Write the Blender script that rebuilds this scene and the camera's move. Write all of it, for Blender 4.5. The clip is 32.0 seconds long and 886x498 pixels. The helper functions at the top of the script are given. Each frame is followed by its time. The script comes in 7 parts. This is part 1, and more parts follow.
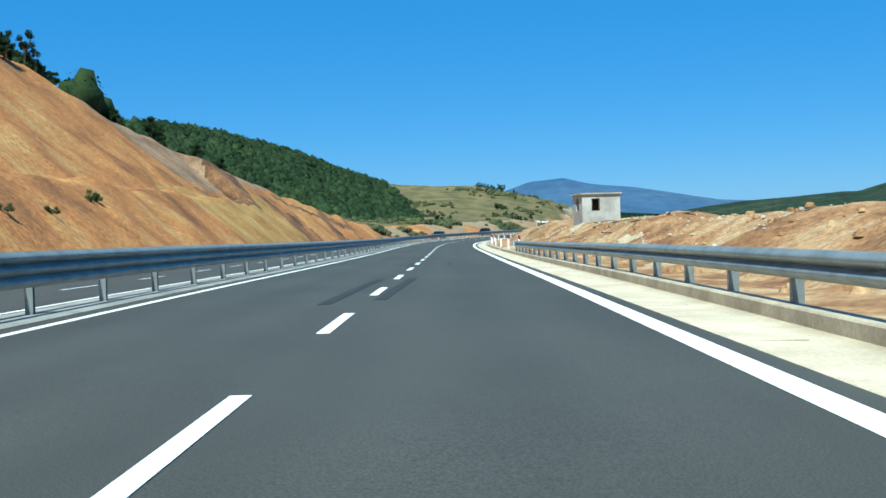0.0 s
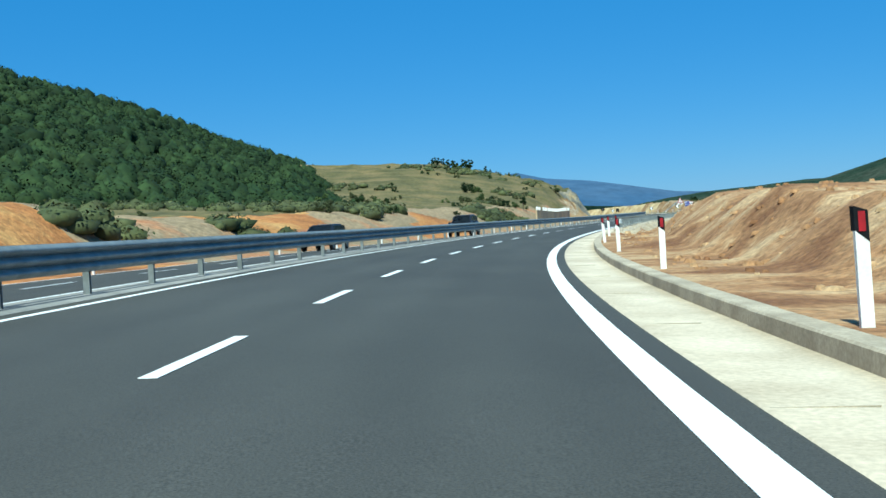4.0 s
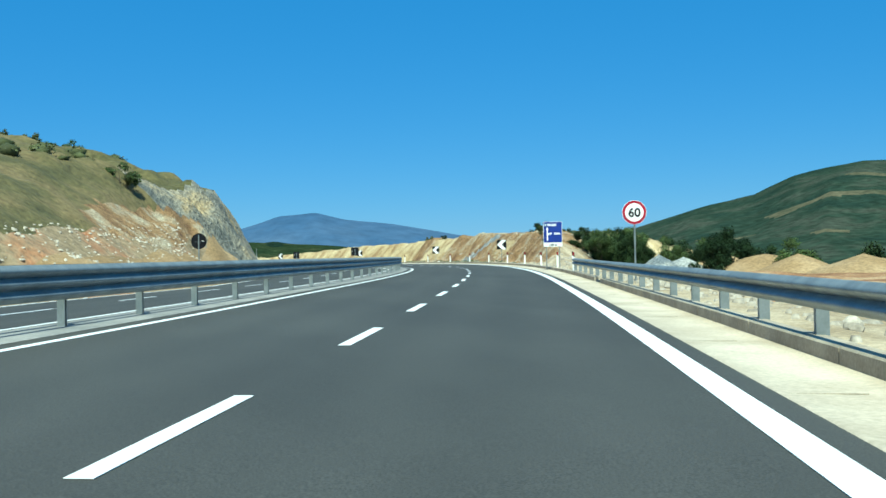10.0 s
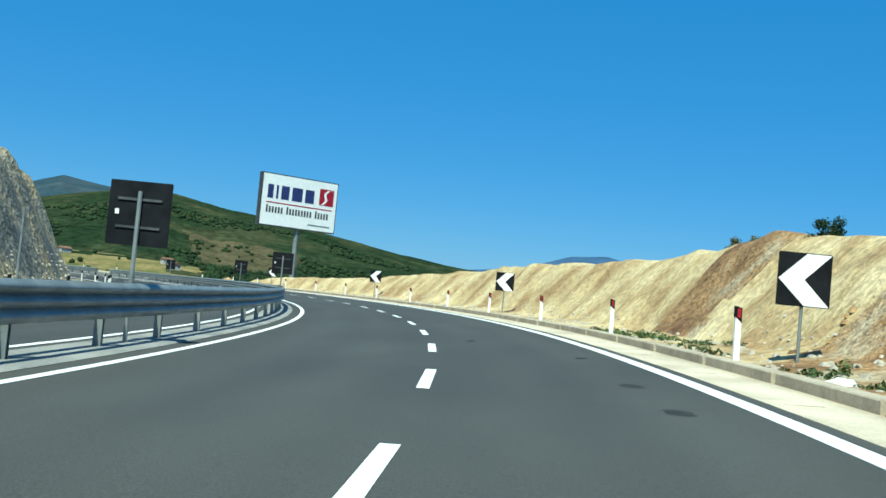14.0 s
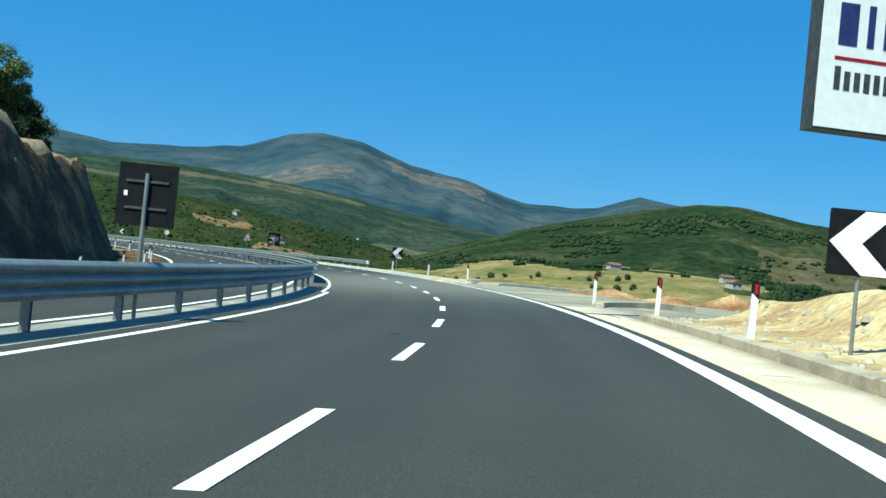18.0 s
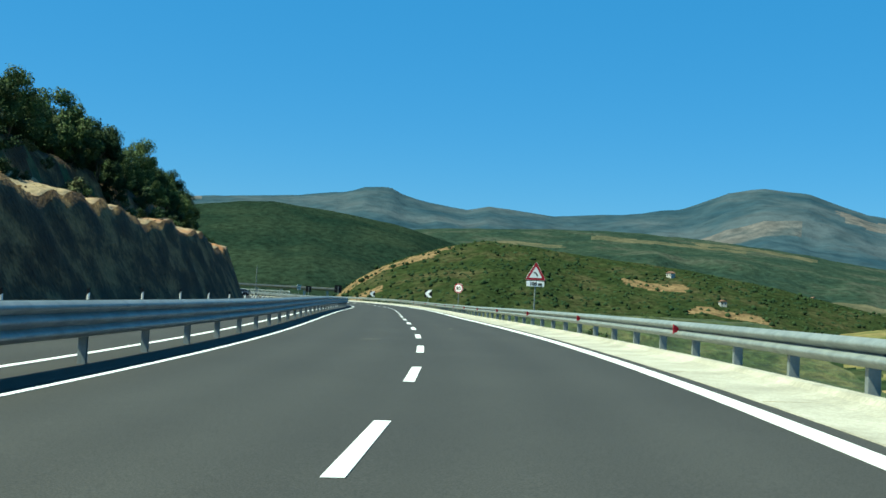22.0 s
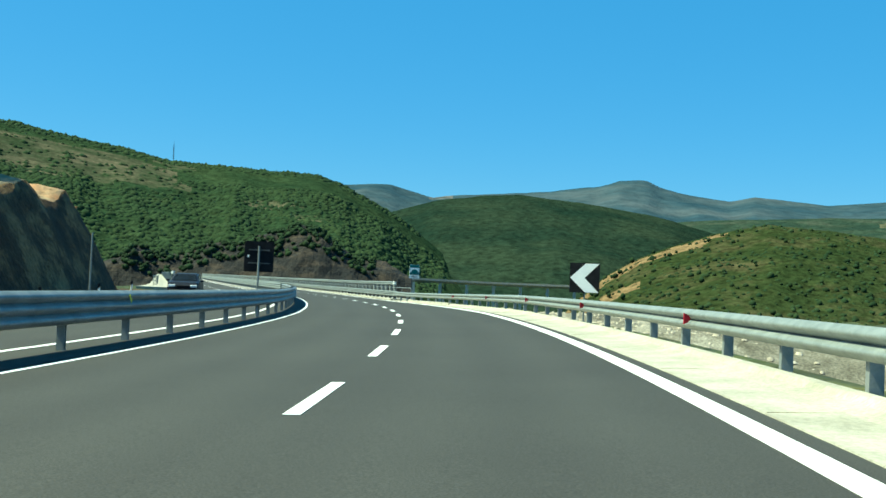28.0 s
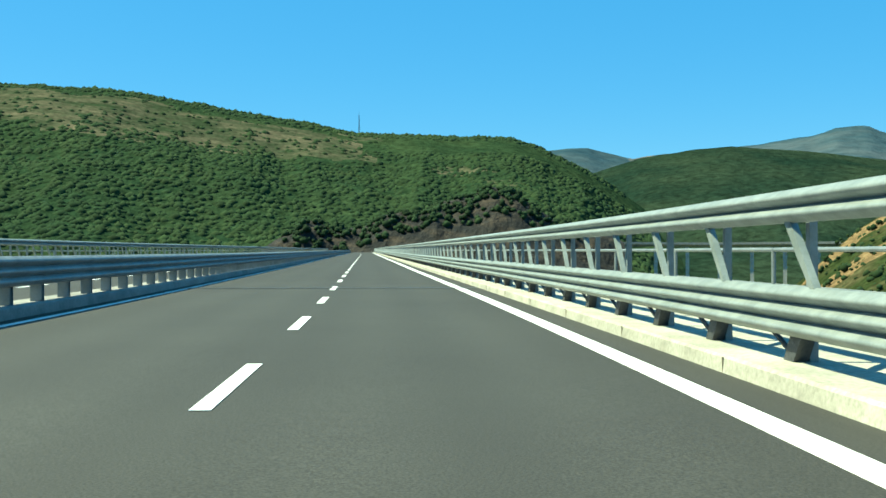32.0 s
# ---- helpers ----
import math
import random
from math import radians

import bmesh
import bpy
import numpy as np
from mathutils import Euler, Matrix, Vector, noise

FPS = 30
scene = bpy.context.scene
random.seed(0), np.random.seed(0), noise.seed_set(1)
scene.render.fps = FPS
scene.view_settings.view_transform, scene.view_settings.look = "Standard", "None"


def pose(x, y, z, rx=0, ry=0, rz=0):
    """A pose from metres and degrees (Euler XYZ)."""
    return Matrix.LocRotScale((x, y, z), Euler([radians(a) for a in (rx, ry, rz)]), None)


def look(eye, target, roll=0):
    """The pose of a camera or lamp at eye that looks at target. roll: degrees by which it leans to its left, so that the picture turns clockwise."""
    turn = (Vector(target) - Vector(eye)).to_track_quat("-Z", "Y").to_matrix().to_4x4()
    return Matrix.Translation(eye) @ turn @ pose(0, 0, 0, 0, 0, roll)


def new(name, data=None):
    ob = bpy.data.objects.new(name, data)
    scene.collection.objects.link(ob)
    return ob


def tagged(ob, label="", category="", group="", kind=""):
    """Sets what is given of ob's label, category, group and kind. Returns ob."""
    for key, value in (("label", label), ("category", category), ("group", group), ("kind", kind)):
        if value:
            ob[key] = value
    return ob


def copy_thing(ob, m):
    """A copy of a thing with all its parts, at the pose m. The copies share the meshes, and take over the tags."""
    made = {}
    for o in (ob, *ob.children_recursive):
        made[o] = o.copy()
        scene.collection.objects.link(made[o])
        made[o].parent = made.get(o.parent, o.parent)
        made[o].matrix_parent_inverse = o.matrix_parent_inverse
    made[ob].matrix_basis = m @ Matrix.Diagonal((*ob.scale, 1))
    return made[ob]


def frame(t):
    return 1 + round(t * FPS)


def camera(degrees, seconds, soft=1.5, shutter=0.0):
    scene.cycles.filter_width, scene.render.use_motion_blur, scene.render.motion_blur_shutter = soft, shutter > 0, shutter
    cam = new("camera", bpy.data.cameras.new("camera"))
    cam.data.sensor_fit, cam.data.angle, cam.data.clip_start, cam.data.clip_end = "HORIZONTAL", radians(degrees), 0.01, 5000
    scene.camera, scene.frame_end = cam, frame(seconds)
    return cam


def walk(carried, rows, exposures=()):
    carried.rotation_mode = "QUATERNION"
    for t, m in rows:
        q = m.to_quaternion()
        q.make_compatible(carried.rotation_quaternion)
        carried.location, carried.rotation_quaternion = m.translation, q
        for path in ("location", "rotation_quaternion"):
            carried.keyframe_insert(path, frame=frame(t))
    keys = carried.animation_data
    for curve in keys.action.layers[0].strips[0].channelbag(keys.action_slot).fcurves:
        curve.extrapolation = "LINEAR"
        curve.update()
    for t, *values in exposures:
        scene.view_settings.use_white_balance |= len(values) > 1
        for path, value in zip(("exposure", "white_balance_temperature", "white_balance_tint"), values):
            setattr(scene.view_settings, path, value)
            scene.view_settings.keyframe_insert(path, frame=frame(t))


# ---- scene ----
# The clip's drive: a new dual carriageway through hills, up to the start of a long bridge.
cam = camera(45.07, 32.0, soft=1.6)

EXPO, SKY, SUN = 0.79, 0.055, 3.9

# ---- the road: bend (1/km), grade (%) and crossfall (%) along its length ----
BEND = [-0.0875, -0.1904, -0.1649, 0.0577, 0.0938, 0.1271, -0.3198, -1.1241, -1.7989, -2.4673, -3.144, -3.1762, -1.7127, -1.1416, -0.2151, 0.2247, 0.1, -0.405, -0.0137, 0.6251, 0.6617, 1.6056, 2.8706, 3.8582, 4.4754, 4.9185, 4.6769, 4.6796, 4.6146, 4.4926, 4.3274, 4.9153, 4.8705, 5.0293, 4.8976, 4.3548, 1.7982, -0.1749, -0.267, 0.5252, 2.1151, 3.0606, 2.9134, 2.9021, 3.6023, 2.961, 2.3717, 1.5763, 0.463, -0.1071]
GRADE = [0.9304, -0.3363, 0.1354, 0.5556, 1.0906, 0.763, 1.0468, 1.3503, 0.9228, 0.463, 0.0161, 0.0787, 0.0249, -0.3175, 0.0376, -0.3598, 0.2444, 0.3576]
BANK = [0.1922, -0.4284, -1.49, -1.8657, -2.5546, -2.8058, -1.7676, -0.5771, -0.8014, -1.6496, -1.7314, -0.3205, 2.3229, 4.6706, 4.6201, 4.9985, 4.9179, 3.8359, 2.5225, 0.4155, 0.6142, 2.8231, 3.6603, -0.9, -0.7, -0.4994]
DASH_0, DASH_STEP, DASH_LONG = 4.36, 7.5, 3.0
S_LO, S_HI = -30.0, 1460.0
SG = np.arange(S_LO, S_HI, 1.0)
_bend = np.interp(SG, np.arange(len(BEND)) * 20.0 - 30, BEND) * 1e-3
_bend[SG > 950] = 0
_grade = np.interp(SG, np.arange(len(GRADE)) * 60.0 - 30, GRADE) * 1e-2
_bank = np.interp(SG, np.arange(len(BANK)) * 40.0 - 30, BANK) * 1e-2


def _sum(v):
    out = np.concatenate([[0], np.cumsum((v[1:] + v[:-1]) / 2)])
    return out - out[int(-S_LO)]


TURN = _sum(_bend)
RX, RY, RZ = _sum(-np.sin(TURN)), _sum(np.cos(TURN)), _sum(_grade)
TURN_AT = lambda s: np.interp(s, SG, TURN)


def surf(s, d):
    """Height of the paved surface over the road's axis: crossfall, and the other carriageway's own fall."""
    fall = np.interp(s, (390, 450), (0.05, 0.0))
    return d * np.interp(s, SG, _bank) - fall * np.clip(-4.9 - d, 0, 9)


def at(s, d, h=0.0):
    """World places at s metres along, d metres right of the lane line, h over the paved surface."""
    s, d, h = np.broadcast_arrays(np.asarray(s, float), np.asarray(d, float), np.asarray(h, float))
    a = np.interp(s, SG, TURN)
    return np.stack([np.interp(s, SG, RX) + d * np.cos(a), np.interp(s, SG, RY) + d * np.sin(a),
                     np.interp(s, SG, RZ) + surf(s, np.clip(d, -16, 8)) + h], -1)


def spot(s, d, h=0.0, turn=0.0, lean=0.0):
    """A pose on the roadside: x to the right across the road, y ahead along it."""
    x, y, z = at(s, d, h)
    return Matrix.Translation((x, y, z)) @ Matrix.Rotation(float(TURN_AT(s)) + radians(turn), 4, "Z") @ Matrix.Rotation(radians(lean), 4, "Y")


walk(cam, [
    (0, pose(1.43, 0.25, 1.05, 89.30, 1.66, 0.38)),
    (1, pose(1.63, 34.52, 1.05, 89.39, 2.75, -1.21)),
    (2, pose(1.73, 68.93, 0.95, 87.25, 1.99, 1.30)),
    (3, pose(2.10, 103.89, 0.98, 87.76, 2.36, 0.94)),
    (3.5, pose(2.72, 121.49, 1.02, 88.44, 2.74, -0.30)),
    (4, pose(3.78, 138.88, 1.08, 89.15, 3.13, -2.16)),
    (5, pose(7.48, 172.22, 1.27, 89.87, 3.56, -7.41)),
    (6, pose(13.50, 204.02, 1.63, 89.28, 3.68, -13.06)),
    (7, pose(22.02, 235.70, 1.935, 91.57, 0.59, -14.67)),
    (8, pose(31.73, 267.46, 2.25, 92.13, -0.65, -14.35)),
    (9, pose(41.44, 298.71, 2.52, 91.30, 0.71, -12.63)),
    (10, pose(51.15, 329.84, 2.83, 91.04, 1.23, -12.66)),
    (11, pose(60.07, 360.29, 3.20, 91.29, -1.94, -12.58)),
    (12, pose(67.93, 389.88, 3.62, 90.51, -3.54, -8.91)),
    (13, pose(73.33, 419.30, 3.99, 89.97, -3.31, -3.50)),
    (14, pose(75.65, 447.84, 4.28, 92.82, -5.39, 2.78)),
    (15, pose(74.70, 475.68, 4.51, 92.28, -5.78, 10.52)),
    (15.5, pose(73.00, 488.99, 4.59, 91.51, -5.95, 14.29)),
    (16, pose(70.56, 501.90, 4.66, 90.70, -6.07, 18.02)),
    (17, pose(63.54, 526.46, 4.76, 89.91, -6.13, 25.18)),
    (18, pose(54.07, 549.75, 4.83, 90.94, -5.72, 33.20)),
    (19, pose(42.06, 571.10, 4.83, 90.88, -5.56, 39.77)),
    (20, pose(28.08, 590.25, 4.84, 91.55, -5.11, 45.63)),
    (21, pose(11.78, 607.55, 4.83, 89.98, -4.71, 51.38)),
    (22, pose(-6.82, 623.52, 4.83, 92.72, -3.04, 56.84)),
    (23, pose(-26.84, 637.54, 4.84, 92.91, -1.72, 60.12)),
    (24, pose(-48.07, 650.27, 4.83, 90.67, -0.67, 66.20)),
    (25, pose(-69.79, 663.12, 4.78, 89.43, -2.58, 65.96)),
    (26, pose(-91.32, 675.56, 4.71, 90.01, -2.72, 65.73)),
    (26.5, pose(-102.03, 681.48, 4.68, 90.66, -2.67, 66.15)),
    (27, pose(-112.81, 687.09, 4.67, 91.33, -2.58, 67.12)),
    (28, pose(-134.86, 697.22, 4.68, 92.05, -2.40, 70.55)),
    (29, pose(-157.61, 705.78, 4.68, 91.87, -1.86, 75.25)),
    (30, pose(-180.81, 712.46, 4.64, 90.97, -0.61, 79.36)),
    (31, pose(-205.48, 717.50, 4.57, 89.40, 1.25, 82.00)),
    (32, pose(-230.88, 721.19, 4.48, 90.21, 0.36, 81.28)),
], exposures=[(0, EXPO + 0.17, 6000, -12), (2, EXPO + 0.05, 6020, -13), (6, EXPO + 0.07, 6050, -14), (10, EXPO + 0.12, 6200, -18), (14, EXPO + 0.1, 6300, -16), (18.5, EXPO + 0.2, 6420, -15), (20, EXPO + 0.22, 7000, -15), (22, EXPO + 0.35, 7200, -19), (25, EXPO + 0.67, 7600, -23), (28, EXPO + 0.60, 7600, -24), (32, EXPO + 0.79, 8000, -23)])

# ---- sky and sun ----
SUN_UP, SUN_TURN = 56.0, 168.0
world = bpy.data.worlds.new("sky")
scene.world = world
world.use_nodes = True
_n = world.node_tree.nodes
_sky = _n.new("ShaderNodeTexSky")
_sky.sky_type, _sky.sun_disc = "NISHITA", False
_sky.sun_elevation, _sky.sun_rotation = radians(SUN_UP), radians(-SUN_TURN)
_sky.altitude, _sky.air_density, _sky.dust_density, _sky.ozone_density = 1800, 1.0, 1.6, 5.0
_n["Background"].inputs[1].default_value = SKY
_hsv = _n.new("ShaderNodeHueSaturation")
_hsv.inputs["Saturation"].default_value = 1.23
world.node_tree.links.new(_sky.outputs[0], _hsv.inputs["Color"])
_clear = _n.new("ShaderNodeMix")  # a deep, even blue, as on a dry summer day
_clear.data_type = "RGBA"
_clear.inputs[0].default_value = 0.5
_clear.inputs[7].default_value = (0.45, 3.35, 9.4, 1)
world.node_tree.links.new(_hsv.outputs[0], _clear.inputs[6])
world.node_tree.links.new(_clear.outputs[2], _n["Background"].inputs[0])
_lamp = bpy.data.lights.new("sun", "SUN")
_lamp.energy, _lamp.angle, _lamp.color = SUN, radians(0.55), (1.0, 0.97, 0.91)
_a, _e = radians(SUN_TURN), radians(SUN_UP)
new("sun", _lamp).matrix_world = look((-math.sin(_a) * math.cos(_e) * 90, math.cos(_a) * math.cos(_e) * 90, math.sin(_e) * 90), (0, 0, 0))


# ---- materials ----
def mat(name, c1, c2, size=4.0, c3=None, fine=0.06, rough=0.85, metal=0.0, bump=0.3, deep=0.03, stretch=(1, 1, 1), vary=0.25, spread=0.25, gloss=0.3, piece=0.0, lean=0.0, island=0.0, dust=None, tracks=0.0):
    """A surface: two or three colours in patches of `size` metres, a grain of `fine` metres, and relief."""
    m = bpy.data.materials.new(name)
    m.use_nodes = True
    t = m.node_tree
    n, link = t.nodes, t.links.new
    b = n["Principled BSDF"]
    geo = n.new("ShaderNodeNewGeometry")
    mp = n.new("ShaderNodeMapping")
    mp.inputs["Scale"].default_value = stretch
    mp.inputs["Rotation"].default_value = (radians(lean), 0, 0)
    link(geo.outputs["Position"], mp.inputs["Vector"])

    def noise_tex(scale, detail, rough_):
        k = n.new("ShaderNodeTexNoise")
        k.inputs["Scale"].default_value, k.inputs["Detail"].default_value, k.inputs["Roughness"].default_value = scale, detail, rough_
        link(mp.outputs[0], k.inputs["Vector"])
        return k
    big, grain = noise_tex(1 / size, 5, 0.62), noise_tex(1 / fine, 3, 0.6)
    link(geo.outputs["Position"], grain.inputs["Vector"])
    ramp = n.new("ShaderNodeValToRGB")
    r = ramp.color_ramp
    r.elements[0].position, r.elements[1].position = 0.5 - spread / 2, 0.5 + spread / 2
    r.elements[0].color, r.elements[1].color = (*c1, 1), (*c2, 1)
    if c3:
        r.elements.new(0.5).color = (*c3, 1)
    link(big.outputs["Fac"], ramp.inputs[0])
    mul = n.new("ShaderNodeMix")
    mul.data_type, mul.blend_type = "RGBA", "MULTIPLY"
    mul.inputs[0].default_value = 1.0
    vr = n.new("ShaderNodeMapRange")
    vr.inputs[1].default_value, vr.inputs[2].default_value, vr.inputs[3].default_value, vr.inputs[4].default_value = 0.3, 0.7, 1 - vary, 1 + vary
    link(grain.outputs["Fac"], vr.inputs[0])
    link(ramp.outputs[0], mul.inputs[6])
    link(vr.outputs[0], mul.inputs[7])
    out = mul.outputs[2]
    if piece:
        info = n.new("ShaderNodeObjectInfo")
        pr = n.new("ShaderNodeMapRange")
        pr.inputs[3].default_value, pr.inputs[4].default_value = 1 - piece, 1 + piece
        link(info.outputs["Random"], pr.inputs[0])
        m2 = n.new("ShaderNodeMix")
        m2.data_type, m2.blend_type = "RGBA", "MULTIPLY"
        m2.inputs[0].default_value = 1.0
        link(out, m2.inputs[6])
        link(pr.outputs[0], m2.inputs[7])
        out = m2.outputs[2]
    if island:
        pr = n.new("ShaderNodeMapRange")
        pr.inputs[3].default_value, pr.inputs[4].default_value = 1 - island, 1 + island
        link(geo.outputs["Random Per Island"], pr.inputs[0])
        m3 = n.new("ShaderNodeMix")
        m3.data_type, m3.blend_type = "RGBA", "MULTIPLY"
        m3.inputs[0].default_value = 1.0
        link(out, m3.inputs[6])
        link(pr.outputs[0], m3.inputs[7])
        out = m3.outputs[2]
    if tracks:
        # paler wheel tracks along each lane
        ac = n.new("ShaderNodeAttribute")
        ac.attribute_name = "across"
        chain = ac.outputs["Fac"]
        for op, val in (("ABSOLUTE", 0), ("SUBTRACT", 1.08), ("MULTIPLY", 4.19), ("COSINE", 0)):
            k = n.new("ShaderNodeMath")
            k.operation = op
            link(chain, k.inputs[0])
            k.inputs[1].default_value = val
            chain = k.outputs[0]
        tr = n.new("ShaderNodeMapRange")
        tr.inputs[1].default_value, tr.inputs[2].default_value, tr.inputs[3].default_value, tr.inputs[4].default_value = -1, 1, 1 - tracks, 1 + tracks
        link(chain, tr.inputs[0])
        m5 = n.new("ShaderNodeMix")
        m5.data_type, m5.blend_type = "RGBA", "MULTIPLY"
        m5.inputs[0].default_value = 1.0
        link(out, m5.inputs[6])
        link(tr.outputs[0], m5.inputs[7])
        out = m5.outputs[2]
    if dust:
        # dust carried out of a side road: (place, clean beyond, thickest within, colour)
        where, far, near_, colour = dust
        ds = n.new("ShaderNodeVectorMath")
        ds.operation = "DISTANCE"
        ds.inputs[1].default_value = where
        link(geo.outputs["Position"], ds.inputs[0])
        add = n.new("ShaderNodeMath")
        add.operation, add.inputs[1].default_value = "MULTIPLY_ADD", 9.0
        link(big.outputs["Fac"], add.inputs[0])
        link(ds.outputs["Value"], add.inputs[2])
        fr = n.new("ShaderNodeMapRange")
        fr.interpolation_type = "SMOOTHSTEP"
        fr.inputs[1].default_value, fr.inputs[2].default_value, fr.inputs[3].default_value, fr.inputs[4].default_value = near_ + 4.5, far + 4.5, 0.8, 0.0
        link(add.outputs[0], fr.inputs[0])
        patchy = n.new("ShaderNodeMapRange")
        patchy.inputs[1].default_value, patchy.inputs[2].default_value, patchy.inputs[3].default_value, patchy.inputs[4].default_value = 0.3, 0.66, 0.86, 1.04
        link(noise_tex(0.55, 6, 0.7).outputs["Fac"], patchy.inputs[0])
        thin = n.new("ShaderNodeMath")
        thin.operation = "MULTIPLY"
        link(fr.outputs[0], thin.inputs[0])
        link(patchy.outputs[0], thin.inputs[1])
        m4 = n.new("ShaderNodeMix")
        m4.data_type = "RGBA"
        m4.inputs[7].default_value = (*colour, 1)
        link(thin.outputs[0], m4.inputs[0])
        link(out, m4.inputs[6])
        out = m4.outputs[2]
    link(out, b.inputs["Base Color"])
    b.inputs["Roughness"].default_value, b.inputs["Metallic"].default_value = rough, metal
    b.inputs["Specular IOR Level"].default_value = gloss
    if bump:
        bp = n.new("ShaderNodeBump")
        bp.inputs["Strength"].default_value, bp.inputs["Distance"].default_value = bump, deep
        link(grain.outputs["Fac"], bp.inputs["Height"])
        link(bp.outputs[0], b.inputs["Normal"])
    return m


ASPHALT = mat("asphalt", (0.048, 0.047, 0.042), (0.061, 0.060, 0.053), 3.5, fine=0.014, rough=0.78, bump=0.35, deep=0.006, vary=0.45, stretch=(1, 0.35, 1), gloss=0.35, tracks=0.05)
ASPHALT_OLD = mat("worn_asphalt", (0.036, 0.035, 0.031), (0.042, 0.041, 0.036), 5.0, fine=0.016, rough=0.8, bump=0.35, deep=0.006, vary=0.5, gloss=0.3, tracks=0.06, dust=(tuple(at(620, 7.5)), 33, 2, (0.178, 0.171, 0.143)))
WHITE_LINE = mat("road_paint", (0.74, 0.75, 0.74), (0.86, 0.87, 0.86), 0.7, fine=0.03, rough=0.6, bump=0.2, deep=0.004, vary=0.10)
WORN_LINE = mat("worn_road_paint", (0.45, 0.45, 0.43), (0.78, 0.78, 0.76), 0.5, fine=0.03, rough=0.7, bump=0.2, deep=0.004, vary=0.2, spread=0.15)
TYRE_MARK = mat("tyre_mark", (0.026, 0.026, 0.024), (0.044, 0.044, 0.040), 0.2, fine=0.02, rough=0.7, vary=0.3)
STAIN = mat("stain", (0.021, 0.021, 0.019), (0.033, 0.033, 0.030), 0.5, fine=0.05, rough=0.8, vary=0.3)
PALE_STAIN = mat("pale_stain", (0.060, 0.059, 0.053), (0.105, 0.102, 0.090), 0.6, fine=0.05, rough=0.9, vary=0.35)
CONCRETE = mat("pale_concrete", (0.46, 0.385, 0.285), (0.60, 0.515, 0.395), 1.6, fine=0.05, rough=0.92, bump=0.25, deep=0.01, vary=0.14)
KERB = mat("kerb_concrete", (0.32, 0.27, 0.20), (0.45, 0.385, 0.29), 0.8, fine=0.04, rough=0.92, bump=0.3, deep=0.008, vary=0.18, piece=0.08)
MEDIAN = mat("median_concrete", (0.20, 0.20, 0.19), (0.31, 0.30, 0.28), 1.5, fine=0.05, rough=0.9, vary=0.15)
ZINC = mat("galvanised_steel", (0.17, 0.195, 0.20), (0.25, 0.275, 0.28), 0.5, fine=0.03, rough=0.5, metal=0.3, bump=0.05, deep=0.002, vary=0.08)
ZINC_WHITE = mat("bright_galvanised_steel", (0.180, 0.207, 0.198), (0.252, 0.279, 0.270), 0.25, fine=0.03, rough=0.5, metal=0.2, bump=0.05, deep=0.002, vary=0.06)
CAP_ZINC = mat("fresh_zinc", (0.50, 0.53, 0.54), (0.64, 0.67, 0.67), 0.25, fine=0.03, rough=0.45, metal=0.2, bump=0.05, deep=0.002, vary=0.06)
DARK_STEEL = mat("dark_steel", (0.05, 0.055, 0.06), (0.09, 0.095, 0.10), 0.3, fine=0.03, rough=0.6, metal=0.4, vary=0.15)
BLACK = mat("black_sheet", (0.008, 0.009, 0.011), (0.014, 0.015, 0.018), 0.3, fine=0.02, rough=0.7, bump=0, vary=0.1, gloss=0.08)
WHITE = mat("white_sheet", (0.78, 0.79, 0.80), (0.86, 0.86, 0.86), 0.5, fine=0.03, rough=0.5, bump=0, vary=0.04)
WHITE_POST = mat("white_plastic", (0.72, 0.72, 0.70), (0.84, 0.84, 0.82), 0.3, fine=0.03, rough=0.55, bump=0, vary=0.08)
RED = mat("red_sheet", (0.27, 0.006, 0.024), (0.33, 0.009, 0.030), 0.3, fine=0.02, rough=0.5, bump=0, vary=0.05)
DARK_RED = mat("dark_red_reflector", (0.25, 0.012, 0.02), (0.35, 0.015, 0.025), 0.1, fine=0.01, rough=0.35, bump=0, vary=0.1)
BLUE = mat("blue_sheet", (0.005, 0.026, 0.20), (0.008, 0.032, 0.24), 0.5, fine=0.03, rough=0.6, bump=0, vary=0.05)
GREEN_SHEET = mat("green_sheet", (0.0, 0.10, 0.11), (0.005, 0.13, 0.13), 0.5, fine=0.03, rough=0.45, bump=0, vary=0.05)
NAVY = mat("navy_paint", (0.02, 0.03, 0.12), (0.03, 0.04, 0.15), 0.5, fine=0.03, rough=0.5, bump=0, vary=0.05)
ORANGE_SOIL = mat("orange_cut_soil", (0.18, 0.075, 0.028), (0.44, 0.26, 0.095), 6.0, c3=(0.36, 0.152, 0.050), fine=0.35, rough=0.95, bump=0.8, deep=0.12, vary=0.35, stretch=(0.7, 1.0, 0.8), lean=24, spread=0.40)
OCHRE_SOIL = mat("ochre_cut_soil", (0.22, 0.108, 0.032), (0.42, 0.275, 0.100), 4.0, c3=(0.33, 0.180, 0.056), fine=0.3, rough=0.95, bump=0.8, deep=0.1, vary=0.3, lean=24, spread=0.4)
BROWN_SOIL = mat("dark_brown_cut_soil", (0.085, 0.042, 0.022), (0.24, 0.12, 0.055), 3.0, fine=0.25, rough=0.95, bump=0.9, deep=0.12, vary=0.35, lean=24)
MAUVE_SOIL = mat("greyish_brown_topsoil", (0.17, 0.10, 0.058), (0.30, 0.19, 0.115), 4.0, fine=0.3, rough=0.95, bump=0.8, deep=0.1, vary=0.3)
